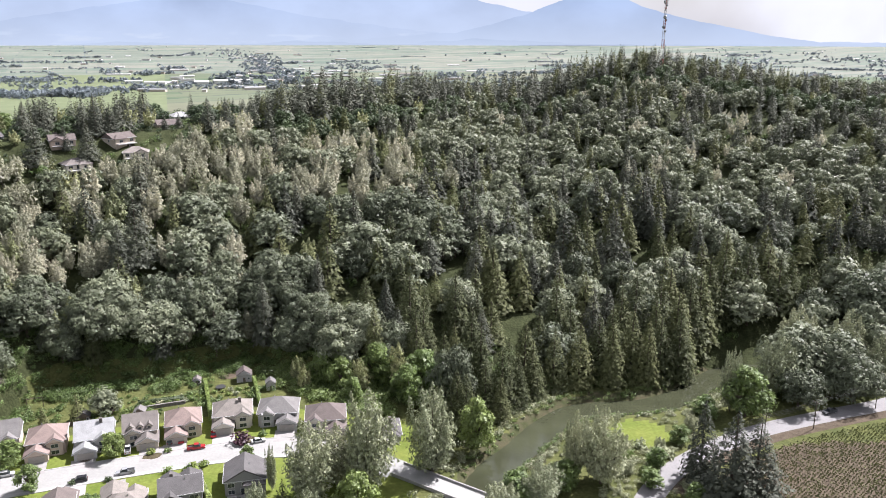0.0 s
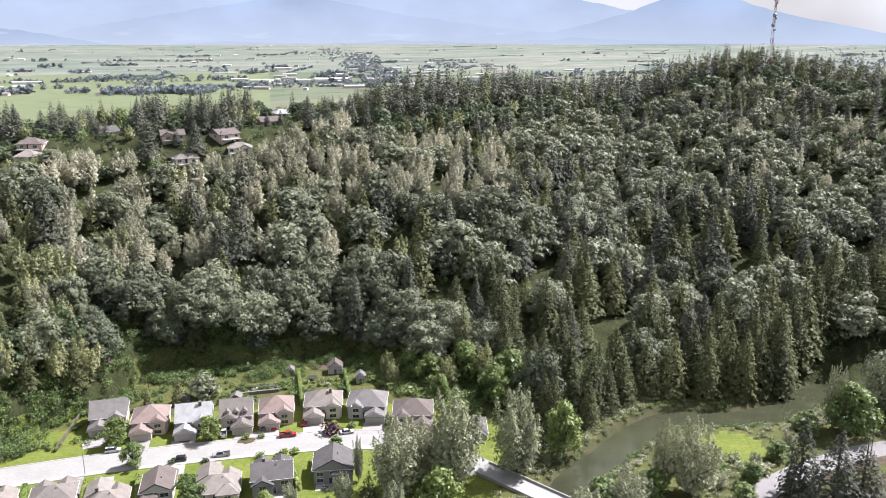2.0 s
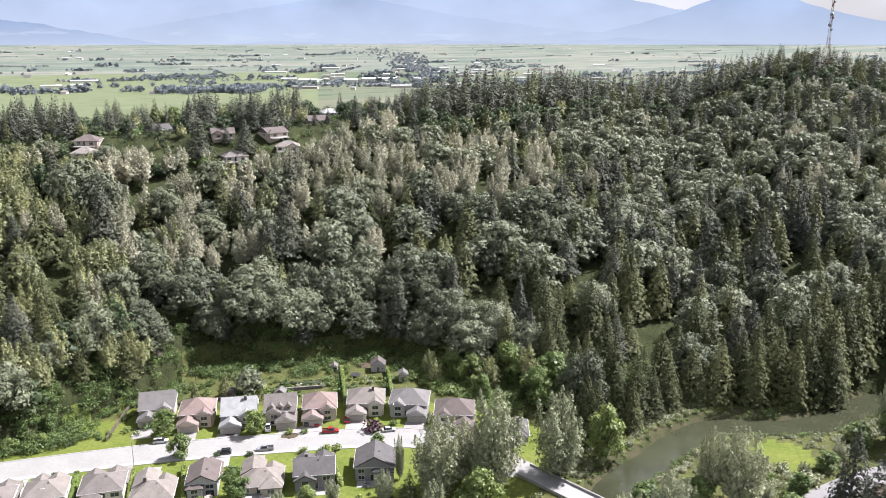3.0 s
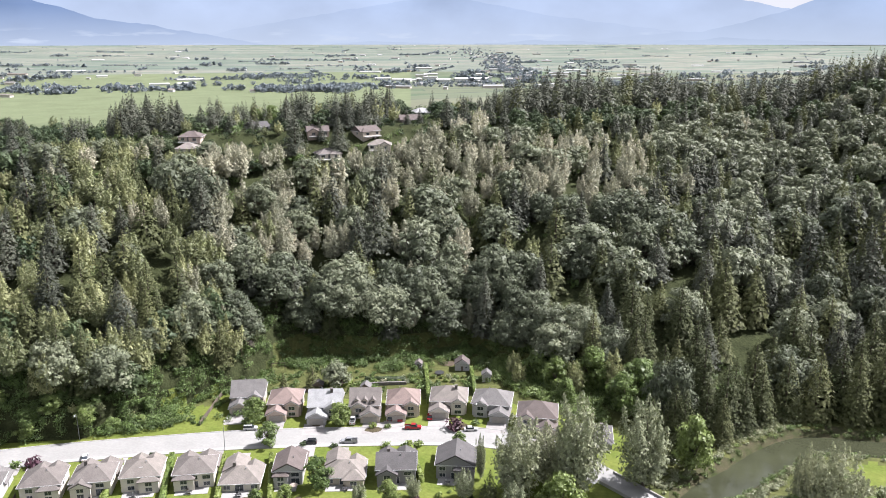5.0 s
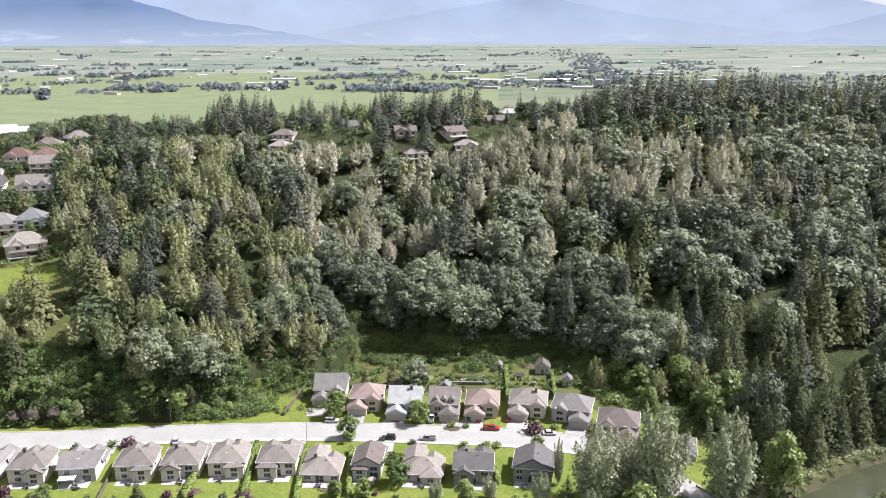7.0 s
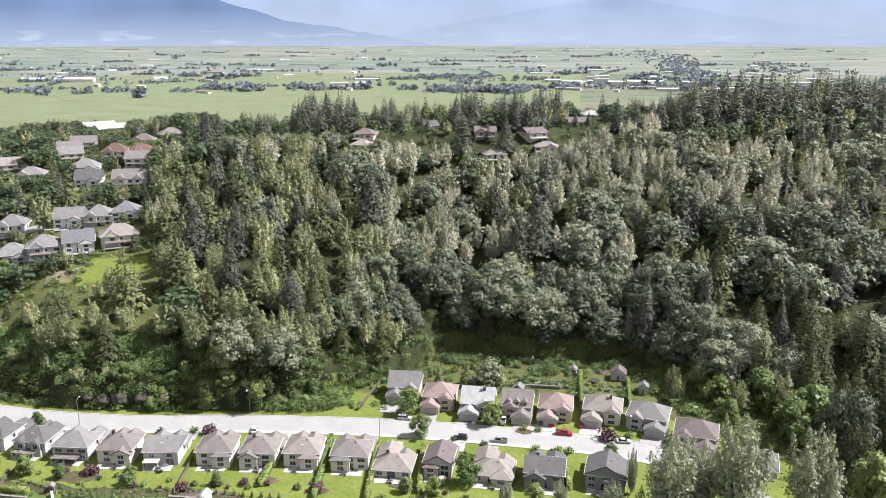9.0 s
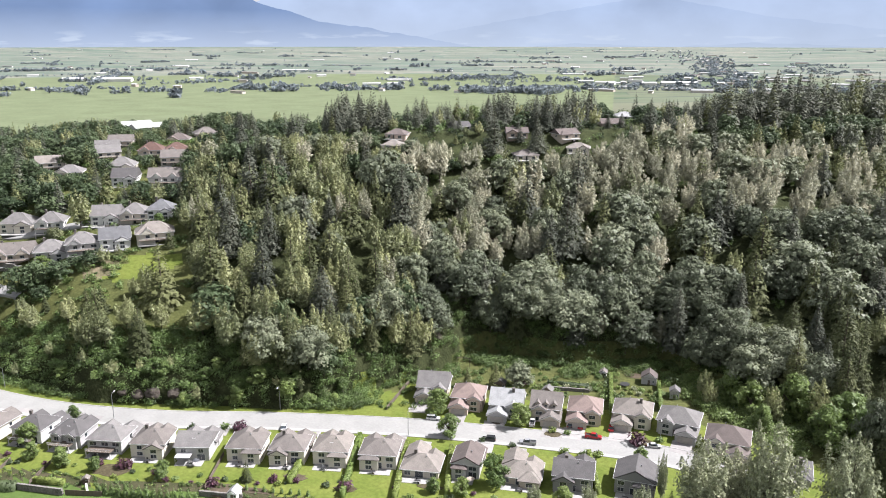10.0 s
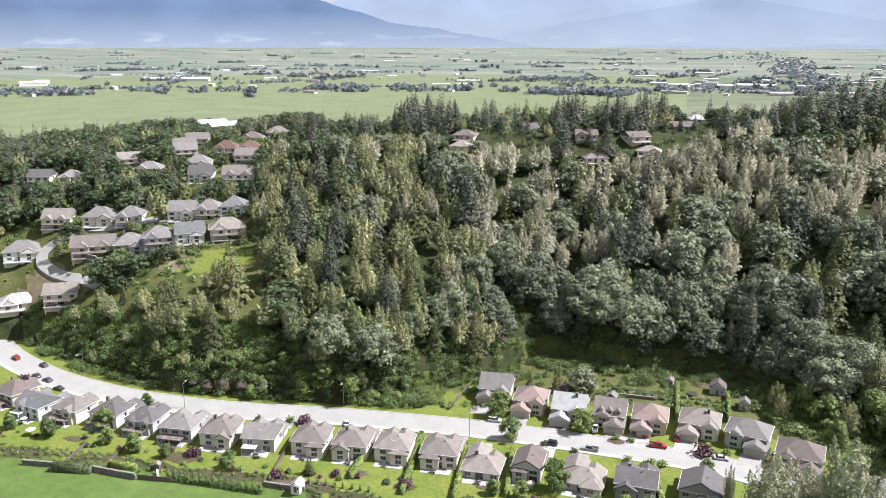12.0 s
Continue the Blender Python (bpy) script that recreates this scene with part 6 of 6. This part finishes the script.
def utility_pole(x, y, turn, h):
    ob = thing("utility_pole", place(x, y, 0, turn), "weathered wooden utility pole with crossarm", "utility pole", "utility poles")
    bm = bmesh.new()
    tube(bm, [(0, 0, -0.5), (0, 0, h)], [0.17, 0.12], 8)
    part("pole", bm, M["timber"], ob)
    part("crossarm", boxes((-1.3, 1.3, -0.16, -0.04, h - 0.75, h - 0.6)), M["timber"], ob)
    for k in (-1.15, -0.4, 0.4, 1.15):
        part("insulator", boxes((k - 0.06, k + 0.06, -0.15, -0.03, h - 0.6, h - 0.38)), M["white"], ob)
    return [(x + k * math.cos(radians(turn)), y + k * math.sin(radians(turn)), land(x, y) + h - 0.38) for k in (-1.15, -0.4, 0.4, 1.15)]


ends = [utility_pole(*p) for p in ((84, 218, -50, 10.5), (105, 231, -60, 10.5), (126, 241, -62, 10.5), (155, 256, -66, 11.5), (200, 272, -68, 11.5))]
for p, q in zip(ends, ends[1:]):
    for a, b in zip(p, q):
        bm = bmesh.new()
        tube(bm, [tuple(Vector(a).lerp(Vector(b), k / 8) - Vector((0, 0, 2.8 * (k / 8) * (1 - k / 8)))) for k in range(9)], [0.028] * 9, 4)
        tagged(new("power_line", mesh_of("power_line", bm, M["black"])), "thin black overhead power cable between poles", "power line", "overhead cables")
# tall bare trunk above the gardens
bm = bmesh.new()
tube(bm, [(0, 0, -1), (0.1, 0, 7), (-0.1, 0.1, 14), (0, 0, 19)], [0.28, 0.24, 0.18, 0.1], 7)
snag = tagged(new("bare_trunk", mesh_of("bare_trunk", bm, M["bark"])), "tall bare tree trunk standing at the wood's edge", "tree trunk")
snag.matrix_basis = place(-92, 296)

# radio mast on the hilltop
MAST_H = 50.0
mast = thing("radio_mast", place(164, 603), "slim red and white lattice radio mast with dish antennas", "radio mast")
for s in range(7):
    bm = bmesh.new()
    z0, z1 = MAST_H * s / 7, MAST_H * (s + 1) / 7
    w0, w1 = 1.5 - 0.9 * s / 7, 1.5 - 0.9 * (s + 1) / 7
    corners = [(math.cos(a), math.sin(a)) for a in (0.5, 2.594, 4.689)]
    for i, (cx, cy) in enumerate(corners):
        tube(bm, [(cx * w0, cy * w0, z0), (cx * w1, cy * w1, z1)], [0.14, 0.14], 5)
        nx, ny = corners[(i + 1) % 3]
        for k in range(3):
            za, zb = z0 + (z1 - z0) * k / 3, z0 + (z1 - z0) * (k + 1) / 3
            wa, wb = w0 + (w1 - w0) * k / 3, w0 + (w1 - w0) * (k + 1) / 3
            tube(bm, [(cx * wa, cy * wa, za), (nx * wb, ny * wb, zb)], [0.07, 0.07], 4)
            tube(bm, [(cx * wb, cy * wb, zb), (nx * wb, ny * wb, zb)], [0.06, 0.06], 4)
    part("lattice_section", bm, M["red_metal"] if s % 2 == 0 else M["white"], mast)
for z, r, a in ((48, 0.9, 200), (45.5, 1.0, 320), (43, 0.8, 80), (37, 1.3, 250), (35, 1.2, 20), (30, 1.3, 210), (27, 1.0, 300)):
    bm = bmesh.new()
    bmesh.ops.create_cone(bm, cap_ends=True, segments=14, radius1=r, radius2=r * 0.75, depth=0.7, matrix=pose(0, 0, 0, 90, 0, 0))
    part("dish", bm, M["metal"], mast, at=pose(1.1 * math.cos(radians(a)), 1.1 * math.sin(radians(a)), z, 0, 0, a + 90))
for k in range(6):
    a = k * 60
    part("antenna", boxes((1.2, 1.45, -0.15, 0.15, 46.5, 49.5)), M["white"], mast, at=pose(0, 0, 0, 0, 0, a))
hut = thing("hilltop_building", place(116, 590, 1, -10), "flat-roofed pale building among hilltop trees", "building")
part("wall", boxes((-5.5, 5.5, -3, 3, -3, 9)), M["wall_white"], hut)
part("roof", boxes((-5.9, 5.9, -3.4, 3.4, 9, 9.3)), M["roof_grey"], hut)
for k in (-3.5, 0, 3.5):
    window(hut, k, -3, 5.5, 1.8, 1.6, -1)


# ---- garden buildings and toys ----
def shed(x, y, turn, w, d, h, wall, roof, label, storeys=False):
    ob = thing("garden_shed", place(x, y, 0, turn), label, "shed", "garden sheds")
    bw, br = bmesh.new(), bmesh.new()
    box(bw, -w / 2, w / 2, -d / 2, d / 2, -1.0, h)
    gable_wall(bw, -w / 2, w / 2, -d / 2, h, 0.75, -1)
    part("wall", bw, M[wall], ob)
    roof_solid(br, -w / 2, w / 2, -d / 2, d / 2, h, "y", 0.75, 0.3, 0.12)
    part("roof", br, M[roof], ob)
    part("door", boxes((-0.45, 0.45, -d / 2 - 0.05, -d / 2, 0, min(1.9, h - 0.2))), M["timber"], ob)
    window(ob, w * 0.3, -d / 2, 1.1, 0.6, 0.7, -1, 0)
    return ob


shed(-94, 276, 12, 2.6, 2.6, 2.2, "wall_grey", "roof_taupe", "small grey garden shed on the upper lawn")
shed(-77, 280, 14, 5.6, 4.4, 2.9, "wall_grey", "roof_brown", "large grey garden cabin with brown roof")
shed(-65, 272, 14, 3.4, 3.2, 3.0, "wall_grey", "roof_grey", "two-tier grey playhouse beside the thicket")
shed(-156, 140.2, 20, 2.8, 3.4, 2.2, "wall_white", "roof_pale", "white garden shed at the pasture edge")
shed(-199.5, 122.5, 40, 1.6, 1.6, 1.5, "timber", "roof_tan", "timber playhouse with a slide in a garden")
shed(-106, 249.5, 10, 3.6, 3.0, 2.3, "timber", "roof_grey", "open timber shelter behind a house")
shed(-124, 246, 20, 4.0, 3.0, 2.2, "timber", "roof_dark", "dark timber lean-to behind a house")
# road up to the terraces on the spur
bm = bmesh.new()
prev = None
for i, p in enumerate(hill_line):
    d = (hill_line[min(i + 1, len(hill_line) - 1)] - hill_line[max(i - 1, 0)]).normalized()
    row = [bm.verts.new((p.x - d.y * o, p.y + d.x * o, 0.3 * land(p.x, p.y) + 0.7 * land(p.x - d.y * o, p.y + d.x * o) + 0.35)) for o in (3.6, -3.6)]
    row += [bm.verts.new(v.co - Vector((0, 0, 2.2))) for v in row]
    if prev:
        for k, m in ((0, 1), (1, 3), (3, 2), (2, 0)):
            bm.faces.new((prev[k], prev[m], row[m], row[k]))
    prev = row
bmesh.ops.recalc_face_normals(bm, faces=bm.faces)
structure("road_spur", bm, M["asphalt"], "pale road winding up to the terraced houses", "road")
sg = random.Random(17)
count = 0
for k in range(2600):
    x, y = sg.uniform(-500, -285), sg.uniform(165, 360)
    b, r = math.degrees(math.atan2(-x, y)), math.hypot(x, y)
    if count > 230 or r < ridge_at(b)[0] + 6 or b < 47 or any((x - h[0]) ** 2 + (y - h[1]) ** 2 < (h[2] - 0.5) ** 2 for h in HOUSES) or min((p.x - x) ** 2 + (p.y - y) ** 2 for p in hill_line) < 50 or (x + 272) ** 2 + (y - 207) ** 2 < 230:
        continue
    tall = y > 245 or x < -395
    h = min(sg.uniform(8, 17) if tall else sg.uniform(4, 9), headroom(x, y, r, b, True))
    if h < 2.5:
        continue
    kind = sg.choice(("linden", "fir", "linden", "linden", "cedar", "birch") if tall else ("bright", "birch", "cedar", "linden"))
    tree(kind, x, y, h, 1.15 if h > 7 else 1.4, count, "garden tree between the terraced houses")
    count += 1
count = 0
for k in range(900):
    b, r = sg.uniform(13, 47), sg.uniform(372, 520)
    x, y = -r * math.sin(radians(b)), r * math.cos(radians(b))
    if count >= 60 or r < ridge_at(b)[1] - 40 or any((x - h[0]) ** 2 + (y - h[1]) ** 2 < (h[2] - 1) ** 2 for h in HOUSES):
        continue
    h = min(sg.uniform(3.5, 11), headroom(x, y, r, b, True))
    if h > 2.5:
        tree(sg.choice(("linden", "bright", "fir", "birch", "linden", "cedar")), x, y, h, 1.3, count, "garden tree among the plateau houses")
        count += 1
tr = thing("trampoline", place(-84, 272, 0), "round dark trampoline on an upper lawn", "trampoline")
bm = bmesh.new()
bmesh.ops.create_cone(bm, cap_ends=True, segments=20, radius1=1.9, radius2=1.9, depth=0.08, matrix=pose(0, 0, 0.9))
part("mat", bm, M["black"], tr)
for k in range(6):
    part("leg", boxes((1.75, 1.83, -0.04, 0.04, -0.5, 0.9)), M["metal"], tr, at=pose(0, 0, 0, 0, 0, 60 * k))
swing = thing("swing_frame", place(-146, 256, 0, 25), "weathered timber swing frame on the grassy slope", "swing frame")
for k in (-2.6, 2.6):
    part("post", boxes((k - 0.1, k + 0.1, -0.1, 0.1, -1, 3.6)), M["timber"], swing)
part("beam", boxes((-2.9, 2.9, -0.1, 0.1, 3.6, 3.8)), M["timber"], swing)
slide = thing("slide", place(-197.8, 121.3, 0, -30), "white plastic garden slide", "slide")
part("chute", profile_solid([(0, 1.3), (0.4, 1.35), (2.3, 0.25), (2.8, 0.2), (2.8, 0.1), (2.2, 0.12), (0.3, 1.2), (0, 1.2)], 0.3), M["white"], slide)
part("support", boxes((0.05, 0.15, -0.28, 0.28, -0.2, 1.2)), M["white"], slide)
para = thing("patio_umbrella", place(-252, 110, 0), "open beige patio umbrella in a back garden", "umbrella")
bm = bmesh.new()
bmesh.ops.create_cone(bm, cap_ends=False, segments=8, radius1=1.7, radius2=0.05, depth=0.7, matrix=pose(0, 0, 2.5))
part("canopy", bm, M["wall_cream"], para)
part("pole", boxes((-0.03, 0.03, -0.03, 0.03, -0.2, 2.4)), M["metal"], para)

def patio_table(x, y, turn):
    ob = thing("patio_table", place(x, y, 0.09, turn), "dark metal patio table behind a house", "table", "patio furniture")
    part("tabletop", boxes((-0.9, 0.9, -0.5, 0.5, 0.70, 0.75)), M["black"], ob)
    for sx in (-0.8, 0.8):
        for sy in (-0.42, 0.42):
            part("leg", boxes((sx - 0.03, sx + 0.03, sy - 0.03, sy + 0.03, -0.1, 0.70)), M["metal"], ob)


def patio_chair(x, y, turn, material, label):
    ob = thing("patio_chair", place(x, y, 0.09, turn), label, "chair", "patio furniture")
    part("seat", boxes((-0.27, 0.27, -0.27, 0.27, 0.40, 0.46)), M[material], ob)
    part("backrest", boxes((-0.27, 0.27, 0.22, 0.28, 0.46, 0.95)), M[material], ob)
    part("frame", boxes(*[(sx - 0.025, sx + 0.025, sy - 0.025, sy + 0.025, -0.1, 0.40) for sx in (-0.24, 0.24) for sy in (-0.24, 0.24)]), M["metal"], ob)


def parasol(x, y, material, label):
    ob = thing("patio_umbrella", place(x, y, 0.09), label, "umbrella", "patio furniture")
    bm = bmesh.new()
    bmesh.ops.create_cone(bm, cap_ends=True, segments=8, radius1=1.25, radius2=0.05, depth=0.6, matrix=pose(0, 0, 2.4))
    part("canopy", bm, M[material], ob)
    bm = bmesh.new()
    tube(bm, [(0, 0, -0.1), (0, 0, 2.3)], [0.03, 0.03], 6)
    part("pole", bm, M["metal"], ob)


fg = random.Random(61)
for i, (hx, hy, *_) in enumerate(SOUTH):
    a = radians(street_turn(hx, hy))
    spot = lambda u, v: (hx + u * math.cos(a) - v * math.sin(a), hy + u * math.sin(a) + v * math.cos(a))
    u0 = fg.uniform(-2.5, 1.5)
    patio_table(*spot(u0, -6.6), math.degrees(a) + fg.uniform(-20, 20))
    for k in (-1, 1):
        patio_chair(*spot(u0 + k * 0.5, -6.6 - 0.95 * k), math.degrees(a) + (0 if k < 0 else 180), ("black", "white", "timber")[i % 3], ("dark", "white", "brown timber")[i % 3] + " patio chair beside a garden table")
    if i % 6 == 1:
        parasol(*spot(u0 + 2.2, -7.2), ("wall_cream", "wall_peach", "car_grey")[(i // 3) % 3], ("cream", "faded peach", "dark grey")[(i // 3) % 3] + " open patio umbrella behind a house")


def bed(x, y, rx, ry, turn, material, label, seed):
    """An uneven garden bed or worn patch, a hand's width above the lawn."""
    bm = bmesh.new()
    g = random.Random(seed)
    n = 18
    top = [bm.verts.new((rx * g.uniform(0.8, 1.15) * math.cos(2 * math.pi * k / n), ry * g.uniform(0.8, 1.15) * math.sin(2 * math.pi * k / n), 0.09)) for k in range(n)]
    low = [bm.verts.new((v.co.x * 1.08, v.co.y * 1.08, -0.3)) for v in top]
    mid = bm.verts.new((0, 0, 0.14))
    for k in range(n):
        bm.faces.new((top[k], top[(k + 1) % n], mid))
        bm.faces.new((low[k], low[(k + 1) % n], top[(k + 1) % n], top[k]))
    tagged(new("garden_bed", mesh_of("garden_bed", bm, M[material])), label, "garden bed", "garden beds", "structure").matrix_basis = place(x, y, 0, turn)


for i, (x, y, rx, ry, t, m) in enumerate([(-199, 131, 6, 3.5, 30, "mulch"), (-131, 160, 3.5, 2, 20, "mulch"), (-148, 157, 3.6, 2.0, 25, "soil"), (-163, 140.5, 6, 3.2, 22, "soil"), (-153, 145.5, 5, 1.6, 20, "soil"), (-238, 117, 4, 1.6, 20, "mulch"), (-110, 174, 4, 1.4, 20, "mulch"), (-92, 222.5, 3, 2, 20, "mulch"), (-112.5, 220.5, 2.2, 1.6, 0, "soil"), (-64, 233, 3.5, 2.5, 10, "mulch"), (-118, 248.5, 3, 2, 20, "soil"), (-84, 283, 3.5, 2.5, 20, "soil")]):
    bed(x, y, rx, ry, t, m, "dark mulched garden bed" if m == "mulch" else "patch of bare brown earth in a garden", i)

# ---- crop rows beside the lane ----
g = np.random.default_rng(12)
cs = []
d1, d2 = np.array((math.cos(radians(-46)), math.sin(radians(-46)))), np.array((-math.sin(radians(-46)), math.cos(radians(-46))))
for i in range(-90, 130):
    for j in range(-90, 110):
        p = np.array((100.0, 200.0)) + d1 * i * 0.95 + d2 * j * 1.35
        if 92 < p[0] < 215 and p[1] > 165 and p[0] * 0.475 + 180.5 > p[1] + 4:
            cs.append((p[0] + g.normal() * 0.08, p[1] + g.normal() * 0.08, 0.42))
cs = np.array([c for c in cs if off("lane", c[0], c[1]) > 10.5])
cc = np.repeat(cs, 2, 0) + g.normal(size=(len(cs) * 2, 3)) * 0.06
v, q = cards(cc, g.normal(size=(len(cc), 3)) * (1, 1, 0.3), g.uniform(0.30, 0.52, len(cc)), g)
tagged(new("crop_plants", raw_mesh("crop_plants", v, q, M["cedar"])), "straight rows of young dark green crop plants", "crop", kind="stuff")


# ---- the plain beyond the hill ----
def barn(x, y, turn, w, d, h, wall, roof, label, pitch=0.3):
    ob = thing("barn", place(x, y, 0, turn), label, "barn", "farm buildings on the plain")
    bw, br = bmesh.new(), bmesh.new()
    box(bw, -w / 2, w / 2, -d / 2, d / 2, -4, h)
    part("wall", bw, M[wall], ob)
    roof_solid(br, -w / 2, w / 2, -d / 2, d / 2, h, "x", pitch, 0.6, 0.4)
    part("roof", br, M[roof], ob)


for x, y, t, w, d, h in [(-2125, 1560, 37, 110, 30, 7), (-2215, 1490, 37, 70, 26, 7), (-2269, 1134, 60, 70, 30, 8), (-2330, 1190, 60, 40, 24, 7), (-627, 2296, 15, 62, 26, 9), (-600, 2330, 15, 70, 22, 8), (-690, 2280, 15, 40, 18, 7)]:
    barn(x, y, t, w, d, h, "wall_white", "white", "long low farm building with bright white roof")
for x, y, w in HALLS:
    barn(x, y, 70, w * 1.3, 18, 3, "wall_white", "white", "large white-roofed hall behind the hillside houses", 0.3)
g = random.Random(99)
for i in range(130):
    b = g.uniform(-32, 66) if i < 95 else g.gauss(13, 5)
    r = 1500 * (4700 / 1500) ** g.uniform(0.25, 1.0)
    s = 1.0 if r < 2300 else max(0.35, 1 - (r - 2300) / 3600)
    x, y = -r * math.sin(radians(b)), r * math.cos(radians(b))
    big = g.random() < 0.3
    barn(x, y, b * 0.3 + g.uniform(-25, 25), (g.uniform(40, 90) if big else g.uniform(10, 26)) * s, g.uniform(10, 20) * s, g.uniform(4, 8) * s,
         g.choice(("wall_white", "wall_cream", "wall_beige")), g.choice(("white", "roof_pale", "roof_pale", "roof_grey", "roof_taupe", "roof_tan")), "long low farm building on the plain" if big else "small farmhouse or barn on the plain")
# long glasshouses and sheds that catch the light
for i in range(40):
    b, r = g.uniform(-6, 64), 2250 * (4550 / 2250) ** g.random()
    s = 1.0 if r < 2300 else max(0.35, 1 - (r - 2300) / 3600)
    barn(-r * math.sin(radians(b)), r * math.cos(radians(b)), b + g.choice((3, -9, 14)), g.uniform(30, 95) * s, g.uniform(9, 16) * s, g.uniform(3.5, 5.5) * s, "wall_white", "white", "long white glasshouse on the plain")
# the hazy town strung along the road across the plain, and another beyond the ridge
town = [(15.5 - 5.0 * g.random() ** 0.8, 0) for i in range(46)] + [(g.uniform(-29, -17), 1) for i in range(34)]
TOWN = []
for i, (b, right) in enumerate(town):
    r = 2350 + 2200 * max(0.0, min(1.0, (b - 10.4) / 5.0 + g.gauss(0, 0.06))) if not right else g.uniform(2700, 4550)
    b += g.gauss(0, 0.5)
    s = max(0.3, 1 - (r - 2300) / 3400)
    TOWN.append((b, r, s))
    barn(-r * math.sin(radians(b)), r * math.cos(radians(b)), g.uniform(-30, 30), g.uniform(12, 34) * s, g.uniform(10, 16) * s, g.uniform(4, 8) * s, g.choice(("wall_white", "wall_cream", "wall_grey")), g.choice(("white", "roof_pale", "roof_grey", "roof_tan")), "small pale house in the hazy town on the plain")
rows = []


def shrink(r):
    return 1.0 if r < 2300 else max(0.35, 1 - (r - 2300) / 3600)


for b, r, s in TOWN:
    for k in range(7):
        bb, rr = b + g.gauss(0, 0.45), r + g.gauss(0, 90)
        rows.append(("clump", rr, -rr * math.sin(radians(bb)), rr * math.cos(radians(bb)), g.uniform(8, 16) * s, g.uniform(0.9, 1.4), k))
# tree lines along ditches and farm tracks
for i in range(150):
    b = g.uniform(-34, 68)
    r = 2040 * (4650 / 2040) ** g.random()
    s = shrink(r)
    x, y = -r * math.sin(radians(b)), r * math.cos(radians(b))
    a = radians(b + g.choice((4, -8, 12, 75)) + g.uniform(-3, 3))
    gap, h0 = g.uniform(7, 15) * s, g.uniform(6, 13) * s
    for k in range(g.randint(8, 34)):
        if g.random() < 0.8:
            rows.append(("clump", r, x + k * gap * math.cos(a), y + k * gap * math.sin(a) + g.uniform(-3, 3), h0 * g.uniform(0.6, 1.3), g.uniform(0.9, 1.5), k))
# woods, yards and single trees round the farms
for i in range(120):
    b, r = g.uniform(-34, 68), 2050 * (4600 / 2050) ** g.random()
    s = shrink(r)
    x, y, h0 = -r * math.sin(radians(b)), r * math.cos(radians(b)), g.uniform(9, 19) * s
    for k in range(g.randint(2, 13)):
        rows.append(("clump", r, x + g.gauss(0, 26) * s, y + g.gauss(0, 26) * s, h0 * g.uniform(0.55, 1.2), g.uniform(0.8, 1.3), k))
for i in range(150):
    b, r = g.uniform(-34, 68), g.uniform(1950, 4600)
    s = shrink(r)
    rows.append(("clump", r, -r * math.sin(radians(b)), r * math.cos(radians(b)), g.uniform(7, 15) * s, 1.1, i))
# broken hedge along the far side of the great pasture
for i in range(210):
    b = 20 + 44 * (i + g.random()) / 210
    if noise.noise((b * 0.5, 2.0, 0)) > 0.02:
        r = 2140 + 40 * math.sin(b) + g.uniform(-25, 25)
        rows.append(("clump", r, -r * math.sin(radians(b)), r * math.cos(radians(b)), g.uniform(7, 17), g.uniform(0.9, 1.3), i))
for k in range(5):
    rows.append(("clump", 1900, -1476 + g.uniform(-7, 7), 1245 + g.uniform(-7, 7), g.uniform(16, 24), 1.0, k))
for k in range(140):
    t = k / 139
    rows.append(("clump", 1800, -780 - 330 * t + g.gauss(0, 18), 1820 - 60 * t + g.gauss(0, 30), g.uniform(8, 18), 1.1, k))
rows = [r for r in rows if math.hypot(r[2], r[3]) > 1150 and (r[1] == 1900 or not (30 < math.degrees(math.atan2(-r[2], r[3])) < 66 and math.hypot(r[2], r[3]) < 2080))]
joined_woods("valley_hedgerows", rows, "hedgerows and tree clumps across the far fields, tinted blue by painted haze", lambda k: M["hazed_wood"])
